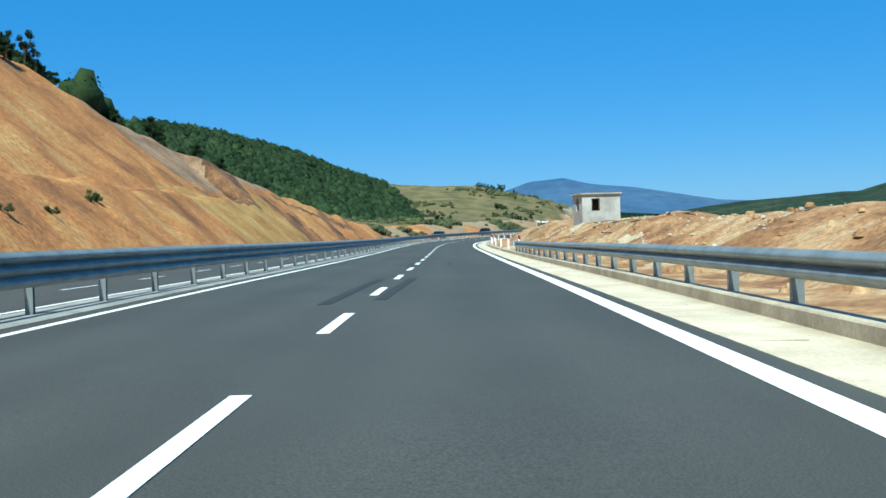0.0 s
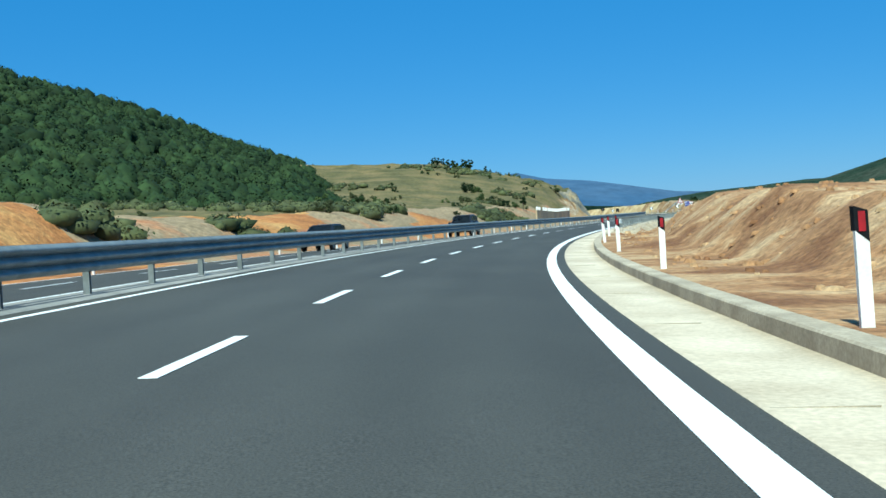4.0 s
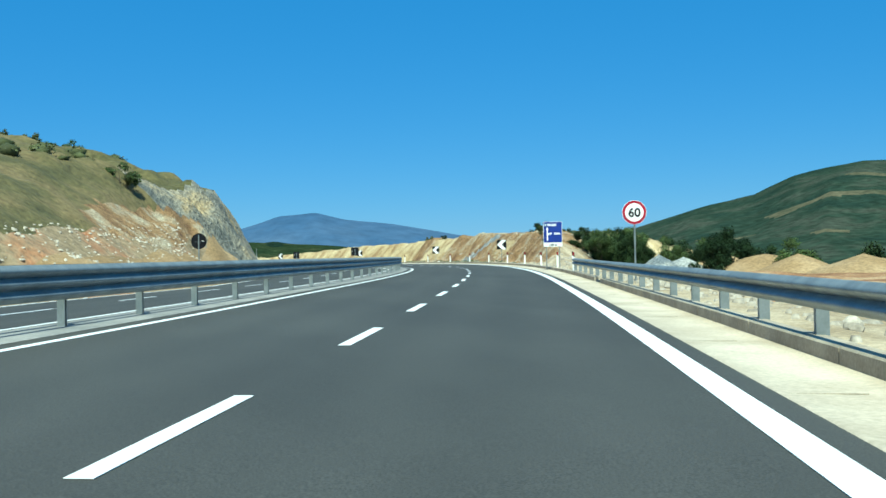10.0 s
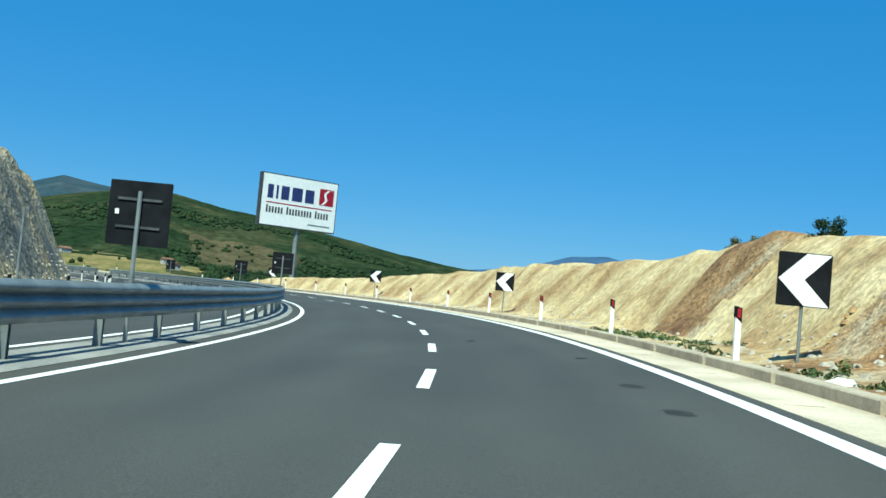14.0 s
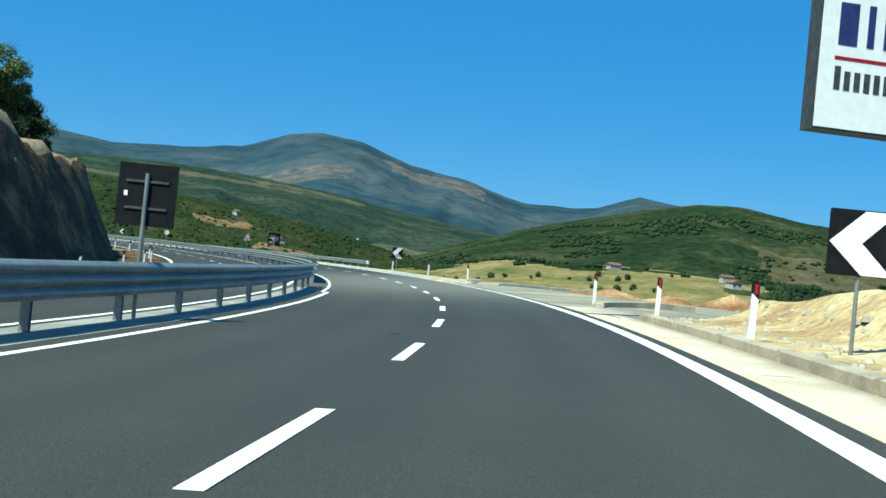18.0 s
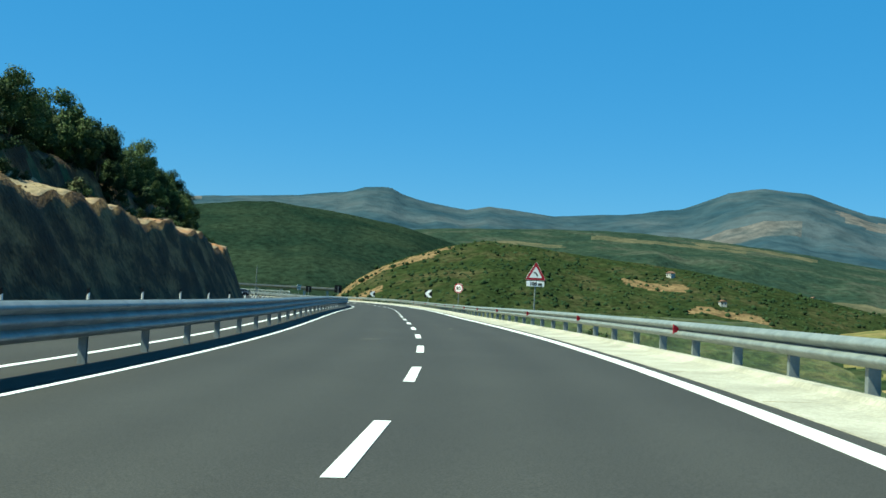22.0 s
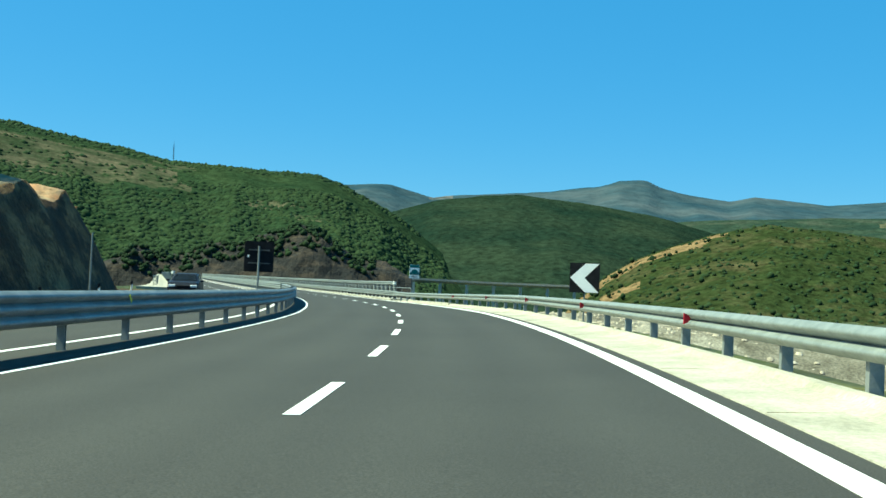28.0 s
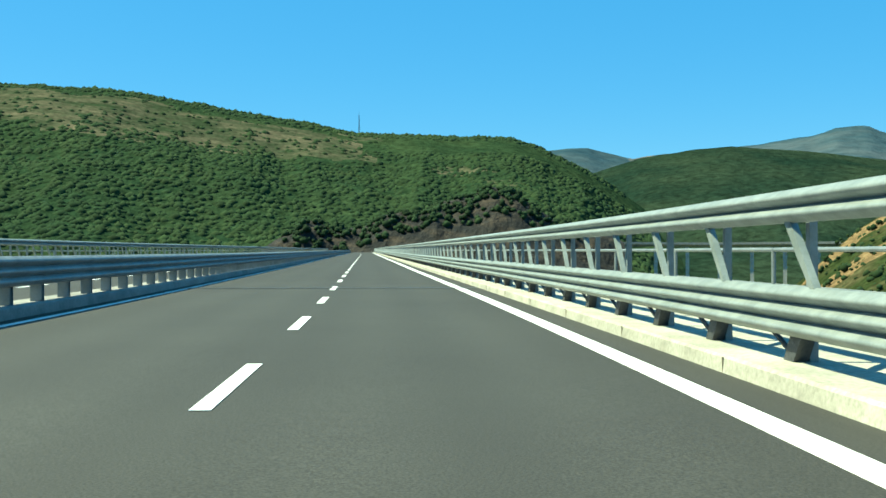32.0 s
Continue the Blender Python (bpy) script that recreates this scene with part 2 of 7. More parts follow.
PALE_SOIL = mat("pale_soil_with_scrub", (0.22, 0.165, 0.095), (0.35, 0.155, 0.07), 7.0, c3=(0.27, 0.20, 0.12), fine=0.4, rough=0.95, bump=0.7, deep=0.15, vary=0.35)
DRY_GRASS = mat("dry_grass", (0.075, 0.070, 0.028), (0.165, 0.125, 0.056), 8.0, c3=(0.115, 0.098, 0.040), fine=0.5, rough=0.95, bump=0.7, deep=0.2, vary=0.35, stretch=(1, 1, 2.5))
ROCK = mat("pale_quarried_rock", (0.125, 0.128, 0.112), (0.36, 0.275, 0.155), 4.0, c3=(0.235, 0.215, 0.165), fine=0.4, rough=0.95, bump=1.0, deep=0.4, vary=0.45, spread=0.24)
DARK_ROCK = mat("brown_shaly_rock", (0.036, 0.020, 0.009), (0.19, 0.115, 0.050), 3.6, c3=(0.066, 0.037, 0.016), fine=0.3, rough=0.95, bump=0.9, deep=0.3, vary=0.4, stretch=(1, 1, 1.6))
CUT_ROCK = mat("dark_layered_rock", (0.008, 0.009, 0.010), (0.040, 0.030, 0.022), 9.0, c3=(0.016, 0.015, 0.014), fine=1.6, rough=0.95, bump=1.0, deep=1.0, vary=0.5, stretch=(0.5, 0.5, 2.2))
WOOD_FAR = mat("far_woodland_leaves", (0.013, 0.028, 0.013), (0.027, 0.046, 0.019), 75.0, fine=9.0, rough=0.9, bump=0, vary=0.2, island=0.32, gloss=0.1, spread=0.4)
WOOD_BUSH = mat("hillside_bush_leaves", (0.014, 0.030, 0.014), (0.030, 0.048, 0.020), 60.0, fine=9.0, rough=0.95, bump=0, vary=0.15, island=0.22, gloss=0.05, spread=0.4)
FIELD = mat("mown_tan_field", (0.085, 0.098, 0.036), (0.24, 0.185, 0.085), 34.0, c3=(0.165, 0.140, 0.06), fine=4.0, rough=1, bump=0.4, deep=0.5, vary=0.3, gloss=0.0, spread=0.3)
TERRACOTTA = mat("roof_tiles", (0.14, 0.075, 0.05), (0.20, 0.11, 0.075), 2.0, fine=0.3, rough=0.9, vary=0.2)
DIRT_ROAD = mat("dusty_hardcore", (0.17, 0.155, 0.12), (0.36, 0.325, 0.25), 4.0, c3=(0.25, 0.23, 0.175), fine=0.06, rough=0.95, bump=0.5, deep=0.03, vary=0.3, spread=0.3)
OLD_CONCRETE = mat("weathered_concrete", (0.29, 0.275, 0.225), (0.41, 0.39, 0.325), 1.2, fine=0.05, rough=0.92, bump=0.3, deep=0.012, vary=0.2)
BARE_GREY = mat("thin_dry_pasture", (0.055, 0.060, 0.038), (0.105, 0.095, 0.060), 60.0, fine=9.0, rough=1, bump=0.6, deep=1.0, vary=0.35, gloss=0.0)
YELLOW = mat("yellow_tape", (0.55, 0.48, 0.03), (0.66, 0.58, 0.05), 0.1, fine=0.02, rough=0.6, bump=0, vary=0.1)
JOINT = mat("joint_filler", (0.30, 0.26, 0.19), (0.42, 0.36, 0.27), 0.3, fine=0.03, rough=0.95, vary=0.2)
LEDGE = mat("rusty_ledge_rubble", (0.09, 0.060, 0.032), (0.20, 0.145, 0.08), 1.2, fine=0.1, rough=0.95, bump=0.6, deep=0.05, vary=0.35)
CREAM_CUT = mat("cream_cut_soil", (0.29, 0.185, 0.088), (0.54, 0.43, 0.25), 2.4, c3=(0.43, 0.32, 0.165), fine=0.2, rough=0.95, bump=0.9, deep=0.09, vary=0.34, stretch=(1, 1, 0.35))
RUST_CUT = mat("rusty_cut_soil", (0.13, 0.066, 0.032), (0.42, 0.36, 0.25), 2.4, c3=(0.29, 0.175, 0.08), fine=0.16, rough=0.95, bump=1.0, deep=0.14, vary=0.5, stretch=(1, 1, 0.75), spread=0.34)
GREY_CUT = mat("blue_grey_cut_rock", (0.14, 0.16, 0.17), (0.36, 0.36, 0.33), 1.2, fine=0.15, rough=0.95, bump=1.0, deep=0.12, vary=0.4)
TAN_SOIL = mat("tan_slope_soil", (0.22, 0.145, 0.070), (0.34, 0.235, 0.125), 5.0, c3=(0.28, 0.185, 0.09), fine=0.2, rough=0.95, bump=0.6, deep=0.05, vary=0.3)
RUBBLE_SOIL = mat("orange_rubble_soil", (0.17, 0.080, 0.036), (0.41, 0.28, 0.155), 2.2, c3=(0.30, 0.165, 0.078), fine=0.14, rough=0.95, bump=0.9, deep=0.05, vary=0.4)
GRAVEL = mat("pale_gravel", (0.29, 0.22, 0.135), (0.48, 0.39, 0.265), 2.0, fine=0.08, rough=0.95, bump=0.6, deep=0.05, vary=0.35)
GREY_RUBBLE = mat("grey_rubble_ground", (0.095, 0.085, 0.062), (0.27, 0.25, 0.20), 1.4, c3=(0.16, 0.145, 0.11), fine=0.09, rough=0.95, bump=0.9, deep=0.06, vary=0.45, spread=0.3)
STONE = mat("pale_stone", (0.27, 0.235, 0.185), (0.46, 0.41, 0.33), 0.6, fine=0.08, rough=0.95, bump=0.5, deep=0.03, vary=0.25, piece=0.15)
SCRUB = mat("green_scrub_ground", (0.024, 0.040, 0.014), (0.078, 0.080, 0.032), 9.0, c3=(0.040, 0.056, 0.020), fine=2.0, rough=0.95, bump=0.9, deep=1.2, vary=0.45)
VALLEY = mat("valley_fields", (0.028, 0.052, 0.018), (0.25, 0.19, 0.085), 90.0, c3=(0.048, 0.075, 0.026), fine=6.0, rough=0.95, bump=0.8, deep=2.0, vary=0.5, spread=0.30)
LEAF = mat("leaves", (0.026, 0.050, 0.012), (0.070, 0.105, 0.026), 14.0, fine=1.0, rough=0.7, bump=0, vary=0.3, island=0.35)
LEAF_DARK = mat("dark_leaves", (0.012, 0.026, 0.010), (0.027, 0.047, 0.016), 12.0, fine=1.0, rough=0.85, bump=0, vary=0.3, island=0.3, gloss=0.15)
LEAF_OLIVE = mat("olive_leaves", (0.040, 0.052, 0.018), (0.085, 0.095, 0.035), 6.0, fine=0.8, rough=0.75, bump=0, vary=0.3, island=0.3)
BARK = mat("bark", (0.05, 0.04, 0.03), (0.10, 0.08, 0.06), 0.4, fine=0.05, rough=0.95, vary=0.3)
PLASTER = mat("weathered_plaster", (0.30, 0.29, 0.27), (0.47, 0.455, 0.43), 1.4, fine=0.06, rough=0.9, bump=0.3, deep=0.01, vary=0.15)
WALL_STAINED = mat("stained_retaining_wall", (0.30, 0.25, 0.18), (0.46, 0.35, 0.22), 3.5, fine=0.2, rough=0.92, bump=0.4, deep=0.03, vary=0.2, stretch=(1, 1, 0.3))
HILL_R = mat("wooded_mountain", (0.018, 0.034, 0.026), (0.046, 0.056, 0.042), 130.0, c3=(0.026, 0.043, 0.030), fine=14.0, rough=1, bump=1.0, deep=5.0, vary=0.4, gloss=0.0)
HILL_G = mat("scrubby_hill", (0.017, 0.028, 0.011), (0.055, 0.051, 0.026), 38.0, c3=(0.026, 0.036, 0.014), fine=5.0, rough=1, bump=1.0, deep=2.5, vary=0.5, gloss=0.0, spread=0.36)
HILL_MID = mat("wooded_hillside", (0.015, 0.028, 0.014), (0.048, 0.054, 0.027), 90.0, c3=(0.023, 0.037, 0.018), fine=9.0, rough=1, bump=1.0, deep=4.0, vary=0.5, gloss=0.0)
HILL_DARK = mat("dark_wooded_hill", (0.009, 0.020, 0.014), (0.020, 0.032, 0.020), 150.0, fine=10.0, rough=1, bump=1.0, deep=4.0, vary=0.45, gloss=0.0)
HILL_WOOD = mat("wooded_hill_floor", (0.014, 0.030, 0.016), (0.031, 0.047, 0.022), 90.0, c3=(0.021, 0.037, 0.018), fine=9.0, rough=1, bump=0.9, deep=4.0, vary=0.45, gloss=0.0, spread=0.45)
# far range and its scree: blue-grey haze is mixed into both base colours
HAZED_MTN = mat("hazed_far_mountain", (0.021, 0.046, 0.064), (0.056, 0.076, 0.088), 420.0, c3=(0.035, 0.060, 0.075), fine=60.0, rough=1, bump=1.0, deep=12.0, vary=0.2, gloss=0.0)
HAZED_SCREE = mat("hazed_far_scree", (0.060, 0.074, 0.080), (0.110, 0.100, 0.094), 160.0, fine=40.0, rough=1, bump=0.8, deep=15.0, vary=0.3, gloss=0.0)
PASTURE = mat("thin_brown_pasture", (0.022, 0.036, 0.018), (0.105, 0.090, 0.060), 34.0, c3=(0.052, 0.056, 0.034), fine=5.0, rough=1, bump=0.6, deep=1.0, vary=0.4, gloss=0.0, stretch=(1, 0.6, 2.0), spread=0.34)
BARE = mat("bare_dry_ground", (0.050, 0.049, 0.026), (0.100, 0.084, 0.048), 25.0, fine=4.0, rough=1, bump=0.6, deep=1.0, vary=0.35, gloss=0.0)
BARE_ORANGE = mat("bare_orange_ground", (0.11, 0.075, 0.040), (0.19, 0.130, 0.07), 9.0, fine=2.5, rough=1, bump=0.7, deep=0.8, vary=0.4, gloss=0.0)
# blue of the air's haze is painted into this mountain's base colour
HAZE_BLUE_MTN = mat("haze_blue_mountain", (0.044, 0.090, 0.165), (0.066, 0.112, 0.185), 500.0, fine=60.0, rough=1, bump=0.6, deep=10.0, vary=0.15, gloss=0.0)


# ---- mesh helpers ----
def mesh(name, v, f, material, smooth=False):
    me = bpy.data.meshes.new(name)
    me.from_pydata([tuple(map(float, q)) for q in v], [], f)
    for m in (material if isinstance(material, (list, tuple)) else [material]):
        me.materials.append(m)
    if smooth:
        me.polygons.foreach_set("use_smooth", [True] * len(me.polygons))
    return me


def grid_faces(n, m, flip=False):
    i = np.arange(n - 1)[:, None] * m + np.arange(m - 1)[None]
    q = np.stack([i, i + 1, i + m + 1, i + m], -1).reshape(-1, 4)
    return (q[:, ::-1] if flip else q).tolist()


def from_bm(name, bm, material, smooth=False):
    me = bpy.data.meshes.new(name)
    bm.normal_update()
    bm.to_mesh(me)
    bm.free()
    for m in (material if isinstance(material, (list, tuple)) else [material]):
        me.materials.append(m)
    if smooth:
        me.polygons.foreach_set("use_smooth", [True] * len(me.polygons))
        me.set_sharp_from_angle(angle=radians(55))
    return me


def part(name, data, parent, label="", m=None):
    ob = new(name, data)
    ob.parent = parent
    if m is not None:
        ob.matrix_basis = m
    return tagged(ob, label) if label else ob


def thing(name, label, category, m=None, group="", kind="", data=None):
    ob = new(name, data)
    if m is not None:
        ob.matrix_basis = m
    return tagged(ob, label, category, group, kind)


def box(x0, x1, y0, y1, z0, z1, bevel=0.0, bm=None):
    own = bm is None
    bm = bm or bmesh.new()
    r = bmesh.ops.create_cube(bm, size=1.0, matrix=Matrix.Translation(((x0 + x1) / 2, (y0 + y1) / 2, (z0 + z1) / 2)) @ Matrix.Diagonal((x1 - x0, y1 - y0, z1 - z0, 1)))
    if bevel:
        bmesh.ops.bevel(bm, geom=list({e for v in r["verts"] for e in v.link_edges}), offset=bevel, segments=1, affect="EDGES")
    return bm


def tube(p, q, r, sides=10, bm=None, r2=None):
    bm = bm or bmesh.new()
    p, q = Vector(p), Vector(q)
    m = Matrix.Translation((p + q) / 2) @ (q - p).to_track_quat("Z", "Y").to_matrix().to_4x4()
    bmesh.ops.create_cone(bm, cap_ends=True, segments=sides, radius1=r, radius2=r if r2 is None else r2, depth=(q - p).length, matrix=m)
    return bm


def extrude_profile(pts, y0, y1, closed=True, bm=None, ends=True, steps=1):
    """A bar of the (x, z) outline pts, running from y0 to y1."""
    bm = bm or bmesh.new()
    rings = []
    for k in range(steps + 1):
        y = y0 + (y1 - y0) * k / steps
        rings.append([bm.verts.new((x, y, z)) for x, z in pts])
    n = len(pts)
    for a, b in zip(rings, rings[1:]):
        for i in range(n if closed else n - 1):
            bm.faces.new((a[i], a[(i + 1) % n], b[(i + 1) % n], b[i]))
    if closed and ends:
        bm.faces.new(rings[0][::-1])
        bm.faces.new(rings[-1])
    bmesh.ops.recalc_face_normals(bm, faces=bm.faces[:])
    return bm


def extrude_profile_y(pts, x0, x1):
    bm = bmesh.new()
    a, b = [bm.verts.new((x0, y, z)) for y, z in pts], [bm.verts.new((x1, y, z)) for y, z in pts]
    n = len(pts)
    for i in range(n):
        bm.faces.new((a[i], a[(i + 1) % n], b[(i + 1) % n], b[i]))
    bm.faces.new(a), bm.faces.new(b[::-1])
    bmesh.ops.recalc_face_normals(bm, faces=bm.faces[:])
    return bm


def plate(outline, y0, y1, bm=None):
    """A flat plate with the (x, z) outline, from y0 to y1 thick."""
    return extrude_profile(outline, y0, y1, True, bm)


def letters(text, size, material, align="CENTER", bold=0.0):
    """Raised lettering, facing -y, resting on z = 0."""
    c = bpy.data.curves.new("lettering", "FONT")
    c.body, c.size, c.extrude, c.align_x, c.offset = text, size, 0.002, align, bold
    c.resolution_u = 3
    ob = bpy.data.objects.new("lettering", c)
    scene.collection.objects.link(ob)
    bpy.context.view_layer.update()
    me = bpy.data.meshes.new_from_object(ob.evaluated_get(bpy.context.evaluated_depsgraph_get()))
    bpy.data.objects.remove(ob)
    bpy.data.curves.remove(c)
    me.transform(Matrix.Rotation(radians(90), 4, "X"))
    me.materials.clear()
    me.materials.append(material)
    return me


def fbm(x, y, z=0.0, size=10.0, octaves=4):
    """Smooth value noise on arrays, -1 to 1."""
    x, y, z = np.broadcast_arrays(np.asarray(x, float), np.asarray(y, float), np.asarray(z, float))
    out, amp, tot = 0, 1.0, 0
    for o in range(octaves):
        k = size / 2 ** o
        a, b, c = x / k + 17.3 * o, y / k + 9.1 * o, z / k + 5.7 * o
        i, j, l = np.floor(a).astype(np.int64), np.floor(b).astype(np.int64), np.floor(c).astype(np.int64)
        u, v, w = a - i, b - j, c - l
        u, v, w = u * u * (3 - 2 * u), v * v * (3 - 2 * v), w * w * (3 - 2 * w)

        def rnd(p, q, r):
            h = (p * 374761393 + q * 668265263 + r * 2147483647 + o * 1013904223) & 0x7FFFFFFF
            h = ((h ^ (h >> 13)) * 1274126177) & 0x7FFFFFFF
            return ((h ^ (h >> 16)) & 0xFFFF) / 32767.5 - 1
        val = 0
        for di, wi in ((0, 1 - u), (1, u)):
            for dj, wj in ((0, 1 - v), (1, v)):
                for dl, wl in ((0, 1 - w), (1, w)):
                    val = val + wi * wj * wl * rnd(i + di, j + dj, l + dl)
        out, tot, amp = out + amp * val, tot + amp, amp * 0.5
    return out / tot


def strip(s0, s1, prof, step=2.0):
    """Vertices and faces of a band along the road with the cross-section prof [(d, h), ...]."""
    n = max(2, int(math.ceil((s1 - s0) / step)) + 1)
    s = np.linspace(s0, s1, n)
    d, h = np.array([q[0] for q in prof]), np.array([q[1] for q in prof])
    return at(s[:, None], d[None], h[None]).reshape(-1, 3), grid_faces(n, len(prof))


# ---- road ----
road = thing("road", "smooth grey asphalt dual carriageway with white markings", "road", kind="structure")
lane_ds = [-13.3, -11, -9.4, -7.2, -5.6, -4.9, -4.3, -2, 0, 2, 3.2, 4.03]


def paving(s0, s1, material, label):
    v, f = strip(s0, s1, [(d, 0) for d in lane_ds])
    me = mesh("carriageway", v, f, material, True)
    across = me.attributes.new("across", "FLOAT", "POINT")
    across.data.foreach_set("value", np.tile(lane_ds, len(v) // len(lane_ds)).astype(np.float32))
    part("carriageway", me, road, label)


paving(-28, 560, ASPHALT, "dark grey fresh asphalt")
paving(560, 1350, ASPHALT_OLD, "paler worn asphalt")
v, f = strip(888, 1350, [(4.03, 0), (4.27, 0)])
part("carriageway", mesh("carriageway", v, f, ASPHALT_OLD, True), road)
for a, b, material, label in ((-28, 604, MEDIAN, "grey concrete strip between the carriageways"), (604, 892, ASPHALT_OLD, "dark strip between the carriageways")):
    v, f = strip(a, b, [(-5.35, 0.006), (-5.3, 0.03), (-4.25, 0.03), (-4.2, 0.006)])
    part("median_strip", mesh("median_strip", v, f, material, True), road, label)
for name, d, w, a, b in (("edge_line", 3.65, 0.26, -28, 597), ("worn_edge_line", 3.66, 0.22, 597, 641), ("edge_line", 3.65, 0.25, 641, 1330), ("edge_line", -3.79, 0.15, -28, 600), ("edge_line", -4.0, 0.11, 600, 892), ("edge_line", -4.22, 0.14, 892, 1330), ("edge_line", -5.72, 0.16, -28, 1330), ("edge_line", -13.0, 0.22, -28, 1330)):
    v, f = strip(a, b, [(d - w / 2, 0.003), (d - w / 2, 0.007), (d + w / 2, 0.007), (d + w / 2, 0.003)])
    part("edge_line", mesh("edge_line", v, f, WORN_LINE if name[0] == "w" else WHITE_LINE), road, "dusty worn white line" if name[0] == "w" else "")
dash = mesh("lane_dash", *(lambda w, L: ([(-w, 0, 0), (w, 0, 0), (w, L, 0), (-w, L, 0), (-w, 0, .004), (w, 0, .004), (w, L, .004), (-w, L, .004)],
            [(4, 5, 6, 7), (0, 1, 5, 4), (1, 2, 6, 5), (2, 3, 7, 6), (3, 0, 4, 7)]))(0.075, DASH_LONG), WHITE_LINE)


def lay(s, d, h=0.004):
    """A pose flat on the sloping pavement."""
    a, b, c = (Vector(at(s, d, h)), Vector(at(s + 1, d, h)), Vector(at(s, d + 1, h)))
    y = (b - a).normalized()
    z = (c - a).cross(y).normalized()
    x = y.cross(z)
    return Matrix.Translation(a) @ Matrix((x, y, z)).transposed().to_4x4()


for k in range(-4, 160):
    s = DASH_0 + k * DASH_STEP
    part("lane_dash", dash, road, m=lay(s, 0))
    part("lane_dash", dash, road, m=lay(s + 2.6, -9.35))

# ---- roadside: gutter, kerb ----
v, f = strip(-28, 592, [(4.0, -0.05), (4.03, 0.012), (4.7, 0.0), (5.06, 0.012), (5.06, -0.05)])
part("gutter", mesh("gutter", v, f, CONCRETE, True), road, "pale cream concrete gutter")
v, f = strip(625.5, 894.9, [(3.98, -0.05), (4.0, 0.012), (4.7, 0.02), (4.95, 0.06), (5.02, 0.12), (5.15, 0.13), (5.18, -0.4)])
part("gutter", mesh("gutter", v, f + [list(range(7))], OLD_CONCRETE, False), road, "pale cream concrete shoulder with a rounded lip")
v, f = strip(872, 894.9, [(4.86, 0.0), (4.89, 0.155), (4.93, 0.17), (5.34, 0.175), (5.38, 0.0)])
part("kerb_stone", mesh("kerb_stone", v, f + [list(range(5))], OLD_CONCRETE, False), road, "raised concrete kerb before the bridge")
KERB_RUNS = ((-28.1, 79.9), (81.6, 201.6), (211, 321), (323.2, 375.2), (377.4, 592))
kerb_block = from_bm("kerb_stone", extrude_profile([(0, -0.1), (0, 0.165), (0.02, 0.185), (0.27, 0.185), (0.29, 0.165), (0.29, -0.1)], 0.006, 3.994), KERB)
for a, b in KERB_RUNS:
    n = int((b - a) / 4 + 0.01)
    for k in range(n):
        part("kerb_stone", kerb_block, road, m=lay(a + 4 * k, 5.05, 0.0))

# ---- slopes beside the road ----
LEFT_S = [-40, 60, 105, 121, 135, 150, 170, 195, 215, 240, 290, 320, 350, 380, 410, 440, 470, 500, 530, 560, 600, 640, 680, 720, 760, 800, 840, 872, 884, 895, 910]
LEFT_25 = [12, 12, 12.6, 12.0, 10.3, 7.8, 5.3, 2.5, 2.6, 3.2, 3.6, 3.4, 3.8, 5.3, 7.4, 9.2, 9.9, 8.8, 8.8, 9.4, 9.0, 8.4, 8.2, 10.6, 9.6, 10.4, 11, 9.5, 5, -10, -20]
LEFT_60 = [34, 34, 31, 23, 17, 11.5, 7.5, 4.5, 4.5, 5.5, 6.5, 6.5, 8, 11, 15, 17.4, 18.2, 19.5, 20, 20, 18, 15, 17, 18.5, 16, 14, 14, 12, 8, -16, -26]


def left_height(s, d):
    run = -d - np.interp(s, [322, 328, 428, 440], [16.6, 21.2, 21.2, 17.0])
    berm = np.interp(s, [384, 390, 424, 436], [0, 0.36, 0.36, 0])
    steep = np.tan(np.radians(np.interp(s, [0, 130, 200, 320, 415, 440, 475, 560, 620, 720, 760], [40, 40, 37, 36, 38, 55, 62, 62, 64, 66, 66])))
    bench = np.interp(s, [-40, 130, 160, 560, 620, 900], [5.6, 5.6, 99, 99, 6.2, 6.2])
    up = run * steep + 4.4 * berm
    cut = np.where(up < bench, up, np.maximum(bench + 0.06 * (up - bench), up - np.interp(s, [560, 620], [2.2, 4.4]) * steep))
    low, high = np.interp(s, LEFT_S, LEFT_25), np.interp(s, LEFT_S, LEFT_60)
    nat = np.where(-d < 60, low + (high - low) * (-d - 25) / 35, high + 0.05 * (-d - 60))
    nat = np.maximum(nat, np.minimum(low, 0.4)) if np.ndim(nat) else nat
    soft = np.interp(s, [150, 200, 440, 480], [0.25, 0.9, 0.9, 0.25])
    h = -soft * np.logaddexp(-cut / soft, -nat / soft)
    return np.where(run < 0, np.where(berm > 0, berm * np.clip(-d - 16.8, 0, 5), 0.02 * run), np.maximum(h, np.minimum(4.4 * berm, cut))), cut < nat


RIGHT_S = [-40, 16, 34, 47, 70, 80, 92, 100, 108, 120, 130, 150, 170, 185, 197, 206, 216, 300, 320, 345, 370, 390, 405, 422, 431, 440, 452, 465, 480, 510, 530, 545, 557, 572, 584, 592, 600, 614, 626, 640, 660, 800, 834, 842, 860, 880, 888, 900]
